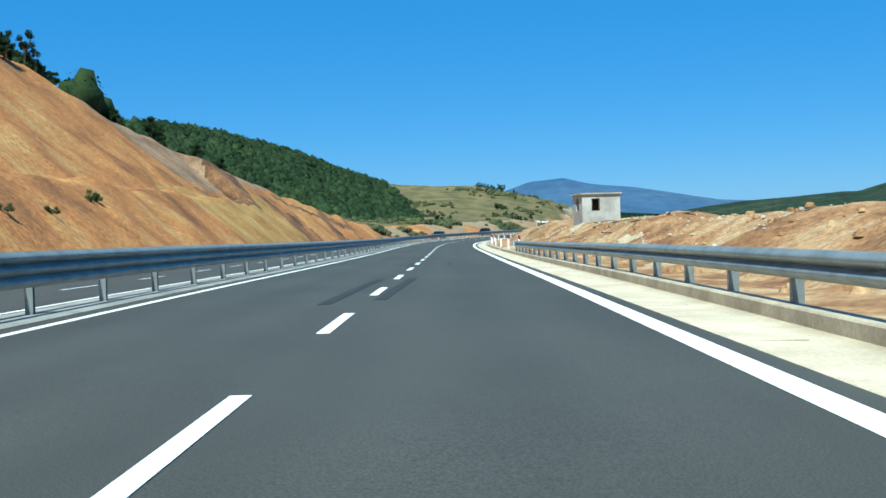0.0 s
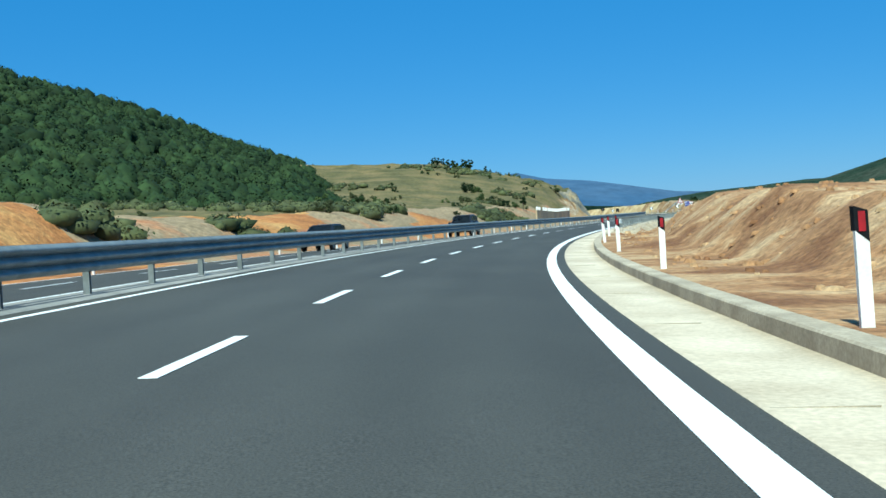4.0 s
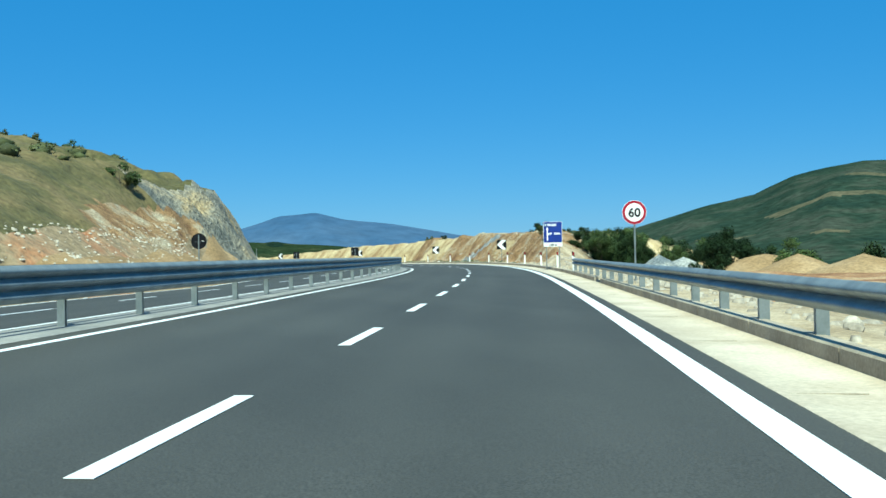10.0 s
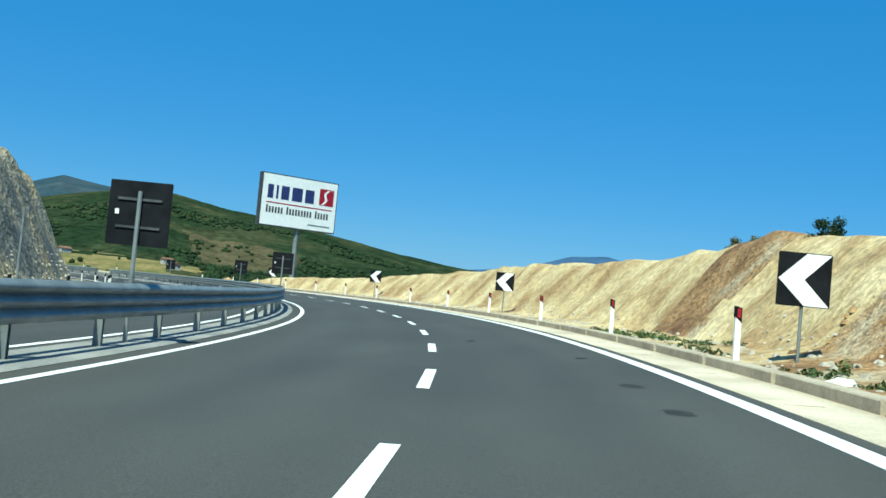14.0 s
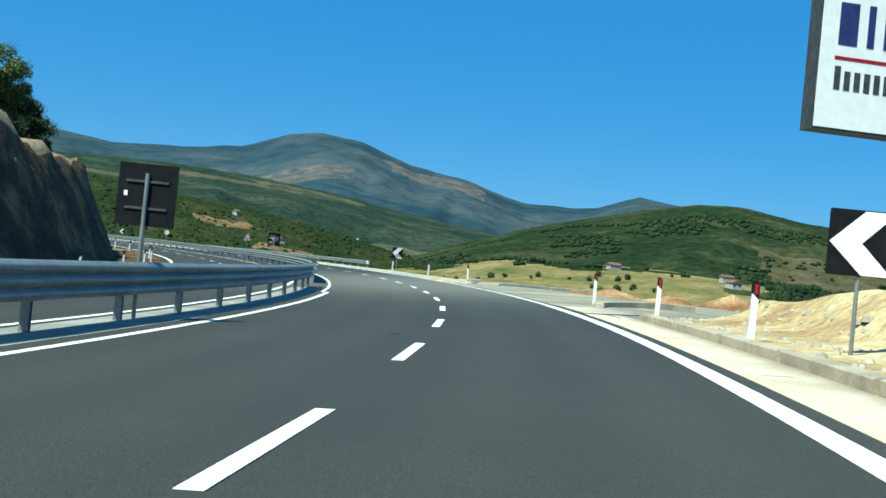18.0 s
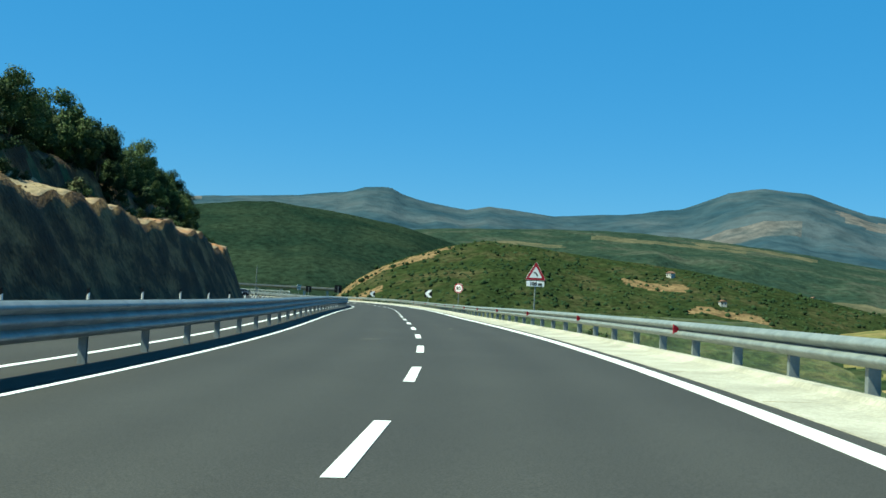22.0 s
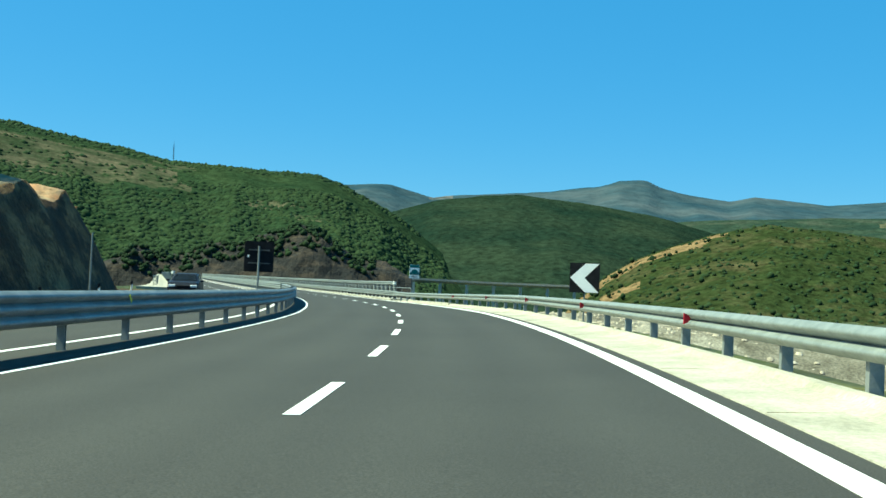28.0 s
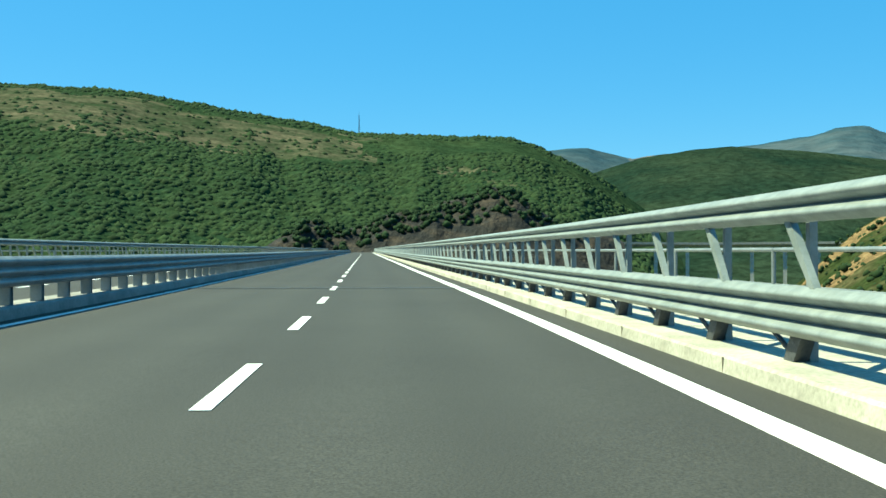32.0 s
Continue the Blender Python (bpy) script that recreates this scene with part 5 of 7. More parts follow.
for n in (6, 9, 5):
    for k in range(n):
        part("word_bar", from_bm("word_bar", box(x + 0.06, x + 0.36, -0.08, -0.061, 10.85, 11.75 if k else 11.95), DARK_STEEL), bb, "dark grey wording as bars")
        x += 0.505
    x += 0.45
wave = [(3.8, 13.05), (4.2, 13.05)] + [(4.2 + 0.9 * t + 0.3 * math.sin(6.28 * t), 13.15 + 2.1 * t) for t in np.linspace(0, 1, 12)] + [(5.85, 15.3), (5.0, 15.3)] + [(3.8 + 0.9 * t + 0.3 * math.sin(6.28 * t), 13.15 + 2.1 * t) for t in np.linspace(1, 0, 12)]
part("swoosh", from_bm("swoosh", plate(wave, -0.085, -0.0755), WHITE), bb, "white curved stripe")
lad = tube((0.78, 0.3, 2), (0.78, 0.3, ZL), 0.025, 6)
tube((1.08, 0.3, 2), (1.08, 0.3, ZL), 0.025, 6, lad)
for k in range(22):
    tube((0.78, 0.3, 2.1 + k * 0.31), (1.08, 0.3, 2.1 + k * 0.31), 0.016, 5, lad)
part("ladder", from_bm("ladder", lad, DARK_STEEL), bb, "dark steel ladder")

# ---- marker posts ----
bm = extrude_profile_z([(-0.055, -0.045), (0.055, -0.045), (0.05, 0.03), (0.02, 0.055), (-0.02, 0.055), (-0.05, 0.03)], -0.3, 0.86)
mp_body = from_bm("body", bm, WHITE_POST)
bm = bmesh.new()
a = [bm.verts.new(q) for q in ((-0.057, -0.047, 0.80), (0.057, -0.047, 0.70), (0.057, 0.057, 0.70), (-0.057, 0.057, 0.80))]
b = [bm.verts.new(q) for q in ((-0.057, -0.047, 1.0), (0.057, -0.047, 0.96), (0.057, 0.057, 0.96), (-0.057, 0.057, 1.0))]
for i in range(4):
    bm.faces.new((a[i], a[(i + 1) % 4], b[(i + 1) % 4], b[i]))
bm.faces.new(b), bm.faces.new(a[::-1])
mp_band = from_bm("black_band", bm, BLACK)
mp_eye = from_bm("reflector", box(-0.026, 0.030, -0.054, -0.047, 0.79, 0.955), DARK_RED)
marker = thing("marker_post", "white roadside marker post with dark band and red reflector", "marker post", spot(67.4, 5.66, 0.12), "marker posts")
part("body", mp_body, marker)
band = part("black_band", mp_band, marker, "slanted black band")
part("reflector", mp_eye, band, "red reflector")
rs = random.Random(5)
spots = [(s, 5.62) for s in (79.2, 90.6, 102.3, 113.9, 125.2, 136.5, 148, 159.5, 171)] + [(182, 5.48), (193.3, 5.58), (204.4, 5.6)]
spots += [(s, 5.30) for s in (390.8, 401.1, 411.9, 422.8, 433.6, 444.5, 455.0, 465.2, 476.2, 487.2, 498.0, 508.8, 519.2, 529.6, 539.8, 549.8, 559.7, 570, 580.0, 588.6)]
spots += [(601.0, 5.9), (630.2, 5.78), (640.9, 5.55), (652.6, 5.7)]
for s, d in spots:
    copy_thing(marker, spot(s, d, 0.14, rs.uniform(-5, 5), rs.uniform(-2.0, 1.5) - (5 if s == 182 else 0)))
for k in range(80):
    s = 14 + k * 11
    if 420 < s < 432 or s > 880:
        continue
    copy_thing(marker, spot(s, -14.4, 0.0, 180 + rs.uniform(-5, 5), rs.uniform(-2.5, 2.5)))


# ---- plants ----
def fast_mesh(name, v, quads, material, smooth=False):
    me = bpy.data.meshes.new(name)
    v, q = np.asarray(v, np.float32).reshape(-1, 3), np.asarray(quads, np.int32).reshape(-1, 4)
    me.vertices.add(len(v))
    me.vertices.foreach_set("co", v.ravel())
    me.loops.add(q.size)
    me.loops.foreach_set("vertex_index", q.ravel())
    me.polygons.add(len(q))
    me.polygons.foreach_set("loop_start", np.arange(0, q.size, 4, dtype=np.int32))
    me.materials.append(material)
    me.update(calc_edges=True)
    return me


def leaf_quads(rng, centres, out, size):
    """One bent leaf spray per centre, roughly facing the direction out."""
    n = len(centres)
    nrm = out + rng.normal(0, 0.55, (n, 3)) + np.array([0, 0, 0.35])
    nrm /= np.linalg.norm(nrm, axis=1, keepdims=True)
    u = np.cross(nrm, rng.normal(0, 1, (n, 3)))
    u /= np.linalg.norm(u, axis=1, keepdims=True)
    w = np.cross(nrm, u)
    a = size * rng.uniform(0.6, 1.3, (n, 1))
    b = a * rng.uniform(0.5, 0.9, (n, 1))
    p = np.stack([centres - u * a, centres - w * b + nrm * a * 0.2, centres + u * a, centres + w * b - nrm * a * 0.2], 1)
    return p.reshape(-1, 3)


def crown(rng, clumps, per, size, squash=0.85):
    """Leaf sprays on clumps [(x, y, z, radius), ...]."""
    out = []
    for x, y, z, r in clumps:
        d = rng.normal(0, 1, (per, 3))
        d /= np.linalg.norm(d, axis=1, keepdims=True)
        rad = r * rng.uniform(0.45, 1.05, (per, 1)) * (1 + 0.25 * np.sin(d[:, :1] * 5 + x) * np.cos(d[:, 1:2] * 4 + y))
        c = d * rad * np.array([1, 1, squash]) + np.array([x, y, z])
        out.append(leaf_quads(rng, c, d, size))
    return np.concatenate(out)


def quads_of(v):
    return np.arange(len(v)).reshape(-1, 4)


def tree_parts(seed, height, spread, n_clump, per, leaf, material, trunk_r=0.1, low=0.3):
    """Meshes of a trunk with limbs and of a crown, for a tree that stands at the origin."""
    rng = np.random.default_rng(seed)
    bm = bmesh.new()
    top = Vector((rng.normal(0, 0.08) * height, rng.normal(0, 0.08) * height, height * 0.72))
    mid = top * 0.5 + Vector((rng.normal(0, 0.05) * height, rng.normal(0, 0.05) * height, 0))
    tube((0, 0, -0.4), mid, trunk_r, 7, bm, trunk_r * 0.75)
    tube(mid, top, trunk_r * 0.75, 6, bm, trunk_r * 0.3)
    clumps = []
    for k in range(n_clump):
        a = rng.uniform(0, 6.283)
        f = rng.uniform(low, 1.0)
        rr = spread * math.sqrt(rng.uniform(0.05, 1)) * (1.15 - 0.75 * max(0, f - 0.35))
        c = (rr * math.cos(a), rr * math.sin(a), height * f * 0.92)
        clumps.append((*c, spread * rng.uniform(0.28, 0.5)))
        if k % 2 == 0:
            base = mid * (0.6 + 0.4 * f)
            tube(base, Vector(c) * 0.92, trunk_r * 0.35, 5, bm, trunk_r * 0.1)
    v = crown(rng, clumps, per, leaf)
    return from_bm("trunk", bm, BARK), fast_mesh("crown", v, quads_of(v), material)


def make_tree(name, label, category, parts, m, group):
    g = thing(name, label, category, m, group)
    part("trunk", parts[0], g)
    part("crown", parts[1], g)
    return g


def stand(s, d, side, sink=0.1):
    """The ground's place beside the road, with its relief."""
    S, D = np.array([[float(s)]]), np.array([[float(d)]])
    if side == "L":
        h, _ = left_height(S, D)
        P = at(S, D, h)
        z = P[0, 0, 2] + left_rough(S, D, P, h)[0, 0]
    else:
        h = right_height(S, D)
        P = at(S, D, h)
        z = P[0, 0, 2] + right_rough(S, D, P, h)[0, 0]
    return Vector((P[0, 0, 0], P[0, 0, 1], z - sink))


rt = random.Random(11)
oak = [tree_parts(20 + k, 4.6, 1.75, 20, 620, 0.072, (LEAF, LEAF_DARK)[k % 2], 0.10, 0.22) for k in range(4)]
bush = [tree_parts(40 + k, 1.5, 1.1, 10, 200, 0.075, (LEAF_OLIVE, LEAF, LEAF_DARK)[k], 0.04, 0.15) for k in range(3)]
pine = [tree_parts(60 + k, 5.0, 1.35, 14, 280, 0.10, LEAF_DARK, 0.12, 0.16) for k in range(3)]
proto = {}


def plant(kind, idx, label, category, place, scale, group):
    """Places one plant: the first of a kind is built, the rest are copies."""
    key = (kind, idx, label)
    m = Matrix.Translation(place) @ Matrix.Rotation(rt.uniform(0, 6.28), 4, "Z")
    if key not in proto:
        proto[key] = make_tree(kind, label, category, {"oak_tree": oak, "shrub": bush, "pine_tree": pine}[kind][idx], m, group)
        proto[key].scale = (scale,) * 3
        return proto[key]
    ob = copy_thing(proto[key], m)
    ob.scale = (scale, scale, scale * rt.uniform(0.85, 1.15))
    return ob


# trees along the top of the brown cutting
for k in range(150):
    s = rt.uniform(640, 884)
    d = -rt.uniform(24.3, 32)
    plant("oak_tree", k % 4, "leafy green oak above the brown rock cutting", "tree", stand(s, d, "L"), rt.uniform(0.65, 1.2), "trees above the cutting")
for k in range(150):
    s = rt.uniform(640, 884)
    plant("shrub", k % 3, "low green shrub on the brown cutting's ledge", "shrub", stand(s, -rt.uniform(22.6, 27.5), "L"), rt.uniform(0.5, 1.15), "ledge shrubs")
# shrubs and pines of the dry hill
for k in range(64):
    s = rt.uniform(215, 560)
    d = -rt.uniform(20 if s < 330 else 29, 62)
    plant("shrub", k % 3, "round shrub on the dry grass hill", "shrub", stand(s, d, "L"), rt.uniform(0.35, 0.95), "hill shrubs")
for s, d, k in ((455, -61, 0.6), (453, -60, 0.5), (452, -58.5, 0.6), (455, -57, 0.55), (451, -55.5, 0.65), (454, -54.5, 0.6), (452, -52.5, 0.7), (450, -51.5, 0.7), (449, -50.5, 0.6), (450.5, -46.2, 0.5), (449.5, -45.0, 0.3), (349, -25.8, 0.5)):
    plant("pine_tree", int(s) % 3, "dark tree on the crest of the dry hill", "tree", stand(s, d, "L"), k, "hill trees")
for s, d, k in ((450, -43, 0.6), (451, -41.5, 0.7), (450, -40, 0.8), (451.5, -38.8, 0.7), (450, -37.5, 0.65), (449, -36, 0.5), (427, -27.7, 1.1), (429, -27.4, 0.8), (374.5, -42.8, 1.5), (376.5, -41.5, 1.2), (358, -36.2, 1.1), (342, -29.5, 1.0), (344, -28.6, 0.9), (346.5, -27.2, 0.8), (398, -33, 0.6), (386, -31, 0.6), (372, -30, 0.7), (418, -44, 0.6), (425, -50, 0.7), (430, -54, 0.8), (420, -55, 0.7)):
    plant("shrub", int(s) % 3, "dark bush on the crest of the dry hill", "shrub", stand(s, d, "L"), k, "crest bushes")
# trees on top of the orange cut
for k in range(56):
    s = rt.uniform(92, 150)
    d = -float(np.interp(s, [92, 104, 118, 135, 150], [44, 42.5, 40, 33, 28])) - rt.uniform(0.5, 8)
    plant("pine_tree", k % 3, "dark tree at the rim of the orange cutting", "tree", stand(s, d, "L"), rt.uniform(0.35, 0.7), "rim trees")
for k in range(7):
    plant("shrub", k % 3, "small shrub on the orange cutting", "shrub", stand(rt.uniform(30, 70), -rt.uniform(17, 22), "L"), rt.uniform(0.25, 0.5), "cut shrubs")
# bushes by the side road sign, on the right
for s, d, k in ((411, 13, 0.75), (415, 16, 0.8), (419, 15, 0.7), (424, 17, 0.95), (428, 19, 1.0), (433, 21, 0.9), (408, 18, 0.8), (404, 21, 0.75), (399, 24, 0.85), (394, 27, 0.7), (388, 24, 0.7), (381, 30, 0.8), (371, 33, 0.7), (420, 24, 0.8), (412, 27, 0.8), (430, 13, 0.7), (433, 14, 0.75), (436, 15.5, 0.75), (440, 17.5, 0.8), (443, 19, 0.8), (433, 12, 0.55), (446, 21, 0.85), (438, 18.5, 0.8), (427, 12, 0.6), (424, 13.5, 0.7), (431, 16, 0.8), (425, 22, 0.9), (430, 24, 0.95), (418, 28, 0.95), (424, 30, 1.0), (432, 29, 1.0), (412, 31, 0.95), (406, 30, 0.9)):
    d = d + 4 if 404 < s < 430 else d
    p = stand(s, d, "R", 0.15)
    plant("oak_tree", int(s) % 4, "dark green bushy tree below the roadside", "tree", p, k, "roadside trees")
for s, d, k in ((446, 12.5, 0.7), (449, 12, 0.9), (455, 13.5, 0.5), (485.5, 10.6, 0.42), (495, 12, 0.6), (443, 13, 0.5), (438, 9.5, 0.5), (436, 10.2, 0.4), (22, 14, 0.9), (26, 15.5, 0.7), (16, 13, 0.6), (433, 9, 0.5), (566, 12, 0.5)):
    plant("shrub", int(s) % 3, "scrubby bush on the earth bank", "shrub", stand(s, d, "R"), k, "bank shrubs")
for dx, dy, k in ((3, 1, 0.8), (5.5, 2, 0.9), (8, 4, 0.8), (11, 7, 0.7), (-2, 3, 0.6)):
    plant("oak_tree", 1, "green bushy tree beside the billboard column", "tree", Vector((45.2 + dx, 604.4 + dy, 1.5)), k, "billboard trees")
for k in range(40):
    s = rt.uniform(700, 832)
    plant("shrub", k % 3, "low green scrub on the embankment", "shrub", stand(s, rt.uniform(6.6, 13), "R", 0.02), rt.uniform(0.35, 0.8), "embankment scrub")


def scatter(name, label, pts, sizes, material, per=14, leaf=0.45, seed=3, squash=0.8):
    """Uncountable growth: one clump of leaf sprays at each point."""
    rng = np.random.default_rng(seed)
    n = len(pts)
    d = rng.normal(0, 1, (n, per, 3))
    d /= np.linalg.norm(d, axis=2, keepdims=True)
    d[..., 2] = np.abs(d[..., 2])
    c = pts[:, None] + d * (sizes[:, None, None] * rng.uniform(0.55, 1.0, (n, per, 1))) * np.array([1, 1, squash])
    v = leaf_quads(rng, c.reshape(-1, 3), d.reshape(-1, 3), (leaf * np.repeat(sizes, per))[:, None])
    return thing(name, label, "trees", kind="stuff", data=fast_mesh(name, v, quads_of(v), material))


_ico = bmesh.new()
bmesh.ops.create_icosphere(_ico, subdivisions=1, radius=1.0)
ICO_V = np.array([v2.co[:] for v2 in _ico.verts])
ICO_F = np.array([[w.index for w in f2.verts] for f2 in _ico.faces])
_ico.free()
_ico = bmesh.new()
bmesh.ops.create_icosphere(_ico, subdivisions=2, radius=1.0)
ICO2_V = np.array([v2.co[:] for v2 in _ico.verts])
ICO2_F = np.array([[w.index for w in f2.verts] for f2 in _ico.faces])
_ico.free()


def thicket(name, label, pts, sizes, material, seed, tall=0.9, fine=False, per=0, leaf=0.1, lump=0.28):
    """Far woodland: many small lumpy crowns, with leaf sprays breaking their outline."""
    rng2 = np.random.default_rng(seed)
    V0, F0 = (ICO2_V, ICO2_F) if fine else (ICO_V, ICO_F)
    n = len(pts)
    k = 1 + rng2.uniform(-lump, lump, (n, len(V0), 1))
    v = V0[None] * k * sizes[:, None, None] * np.stack([rng2.uniform(0.8, 1.25, n), rng2.uniform(0.8, 1.25, n), tall * rng2.uniform(0.75, 1.25, n)], -1)[:, None] + pts[:, None]
    f = (F0[None] + len(V0) * np.arange(n)[:, None, None]).reshape(-1, 3)
    me = bpy.data.meshes.new(name)
    tri = f.astype(np.int32)
    v = v.reshape(-1, 3)
    if per:
        d = rng2.normal(0, 1, (n, per, 3))
        d /= np.linalg.norm(d, axis=2, keepdims=True)
        d[..., 2] = np.abs(d[..., 2])
        c = pts[:, None] + d * (sizes[:, None, None] * rng2.uniform(0.9, 1.2, (n, per, 1))) * np.array([1, 1, tall])
        q = leaf_quads(rng2, c.reshape(-1, 3), d.reshape(-1, 3), (leaf * np.repeat(sizes, per))[:, None])
        i = np.arange(len(q)).reshape(-1, 4) + len(v)
        tri = np.concatenate([tri, i[:, :3], i[:, [0, 2, 3]]]).astype(np.int32)
        v = np.concatenate([v, q])
    me.vertices.add(len(v))
    me.vertices.foreach_set("co", v.astype(np.float32).ravel())
    me.loops.add(tri.size)
    me.loops.foreach_set("vertex_index", tri.ravel())
    me.polygons.add(len(tri))
    me.polygons.foreach_set("loop_start", np.arange(0, tri.size, 3, dtype=np.int32))
    me.polygons.foreach_set("use_smooth", [True] * len(tri))
    me.materials.append(material)
    me.update(calc_edges=True)
    return thing(name, label, "trees", kind="stuff", data=me)


def on_ridge(data, n, a0, a1, t0, t1, seed, avoid=()):
    """Random places on a hill's surface between two azimuths and two fractions of its slope."""
    A, t, X, Y, Z = data
    rng = np.random.default_rng(seed)
    i = rng.uniform(np.interp(a0, A, np.arange(len(A))), np.interp(a1, A, np.arange(len(A))), n)
    j = np.interp(rng.uniform(t0, t1, n) if t0 >= 0 else t1 * rng.uniform(0, 1, n) ** 0.8, t, np.arange(len(t)))
    i0, j0 = np.clip(i.astype(int), 0, len(A) - 2), np.clip(j.astype(int), 0, len(t) - 2)
    u, w = i - i0, j - j0
    P = np.stack([(Q[i0, j0] * (1 - u) * (1 - w) + Q[i0 + 1, j0] * u * (1 - w) + Q[i0, j0 + 1] * (1 - u) * w + Q[i0 + 1, j0 + 1] * u * w) for Q in (X, Y, Z)], -1)
    az, tt = np.interp(i, np.arange(len(A)), A), np.interp(j, np.arange(len(t)), t)
    keep = np.ones(n, bool)
    for b0, b1, c0, c1 in avoid:
        keep &= ~((az > b0) & (az < b1) & (tt > c0) & (tt < c1) & (rng.uniform(0, 1, n) > 0.12))
    return P[keep], rng


P, rng = on_ridge(FH, 7800, -1, 40, 0.2, 1.02, 1)
P = P[P[:, 0] < 40]
for k, mt in enumerate((LEAF_DARK, LEAF_DARK)):
    q = P[k::2] + np.array([0, 0, 1.6])
    thicket("forest", "dense green wood on the low hill", q, np.random.default_rng(k).uniform(0.7, 1.7, len(q)), mt, 7 + k, 1.15, False, 34, 0.13)
P, rng = on_ridge(BH, 13000, 70.5, 116, 0.0, 0.74, 2, ((84, 112, 0.62, 0.9),))
P = np.concatenate([P, on_ridge(BH, 420, 84, 112, 0.62, 0.9, 4)[0], on_ridge(BH, 2600, 72, 116, 0.9, 1.03, 3)[0]])
size = np.random.default_rng(30).uniform(2.0, 5.0, len(P))
thicket("forest", "green woodland covering the hill past the bridge", P - np.array([0, 0, 0.52]) * size[:, None], size, WOOD_BUSH, 17, 1.0, False, 0, 0.2, 0.08)
b7 = bpy.data.objects["mountain_7"].data
co = np.empty(len(b7.vertices) * 3)
b7.vertices.foreach_get("co", co)
co = co.reshape(-1, 3)
rng = np.random.default_rng(9)
pick = co[rng.integers(0, len(co), 5000)] + rng.normal(0, 3, (5000, 3)) * np.array([1, 1, 0])
size = rng.uniform(0.8, 2.2, len(pick))
thicket("scrub", "patchy scrub on the rounded hill", pick - np.array([0, 0, 0.5]) * size[:, None], size, WOOD_BUSH, 27, 1.0, False, 0, 0.25, 0.1)
# woods on the near valley floor
q = np.stack([rng.uniform(-500, 500, 3000), rng.uniform(700, 1500, 3000)], -1)
q = q[(fbm(q[:, 0], q[:, 1], 0, 160, 3) > -0.02)]
q = np.concatenate([q, floor_height(q[:, 0], q[:, 1])[:, None] + 1], 1)
q = q[np.hypot(q[:, 0] + 100, q[:, 1] - 620) > 190]
az = np.degrees(np.arctan2(-(q[:, 0] - 36), q[:, 1] - 580))
q = q[~((az > 4) & (az < 37) & (np.hypot(q[:, 0] - 36, q[:, 1] - 580) < 640)) | (rng.uniform(0, 1, len(q)) < 0.14)]
thicket("valley_trees", "scattered trees and hedges on the valley floor", q, rng.uniform(1.5, 4, len(q)), LEAF_DARK, 28, 0.9, False, 14, 0.2)
# weeds behind the kerb of the cut bank
S, D = rng.uniform(432, 492, 420), 5.55 + 1.5 * rng.uniform(0, 1, 420) ** 1.6
on = fbm(S, D, 0, 4, 2) > -0.12
S, D = S[on][:, None], D[on][:, None]
h = right_height(S, D)
P = at(S, D, h)
P[..., 2] += right_rough(S, D, P, h)
scatter("weeds", "low green weeds growing behind the kerb", P[:, 0], rng.uniform(0.07, 0.22, len(P)), LEAF, 34, 0.2, 44, 0.7)
# scrub on the low pale bank of the other side
S = np.where(rng.uniform(0, 1, 3000) < 0.35, rng.uniform(185, 330, 3000), rng.uniform(195, 520, 3000))
D = -np.where((S < 330) & (rng.uniform(0, 1, 3000) < 0.5), rng.uniform(17.6, 30, 3000), rng.uniform(18, 75, 3000))
on = (fbm(S, D, 0, 16, 3) > np.interp(S, [195, 300, 360, 520], [0.03, 0.2, 0.30, 0.32])) & ((S < 330) | (D < -25)) & ((S < 335) | (D < -30))
S, D = S[on], D[on]
h, _ = left_height(S[:, None], D[:, None])
P = at(S[:, None], D[:, None], h)[:, 0]
thicket("scrub", "low green scrub on the pale bank and dry hill", P + np.array([0, 0, 0.2]), rng.uniform(0.4, 1.3, len(P)), LEAF_OLIVE, 29, 0.6, False, 60, 0.11)
S = rng.uniform(-28, 230, 900)
D = -rng.uniform(40, 110, 900)
h, _ = left_height(S[:, None], D[:, None])
on = (h[:, 0] > np.interp(S, LEFT_S, LEFT_25) + 3.5) & ((S > 120) | (D < -60))
P = at(S[on][:, None], D[on][:, None], h[on])[:, 0]
thicket("forest", "green wood behind the rim of the orange cutting", P + np.array([0, 0, 1.4]), rng.uniform(1.3, 2.4, len(P)), LEAF_DARK, 31, 1.15, True, 120, 0.085)
S = rng.uniform(600, 884, 600)
D = -rng.uniform(31, 70, 600)
h, _ = left_height(S[:, None], D[:, None])
P = at(S[:, None], D[:, None], h)[:, 0]
thicket("forest", "green oak wood above the brown cutting", P + np.array([0, 0, 1.2]), rng.uniform(1.1, 2.0, len(P)), LEAF, 33, 1.1, True, 140, 0.085)

# ---- rocks ----
def stone_mesh(seed, r, flat=0.7):
    rng2 = np.random.default_rng(seed)
    bm = bmesh.new()
    bmesh.ops.create_icosphere(bm, subdivisions=2, radius=r)
    ax = [Vector(rng2.normal(0, 1, 3)).normalized() for _ in range(9)]
    for v2 in bm.verts:
        for n in ax:
            over = v2.co.dot(n) - r * 0.72
            if over > 0:
                v2.co -= n * over
        v2.co.z *= flat
    return from_bm("stone", bm, STONE)


stones = [stone_mesh(k, 0.5, 0.55 + 0.1 * k) for k in range(5)]
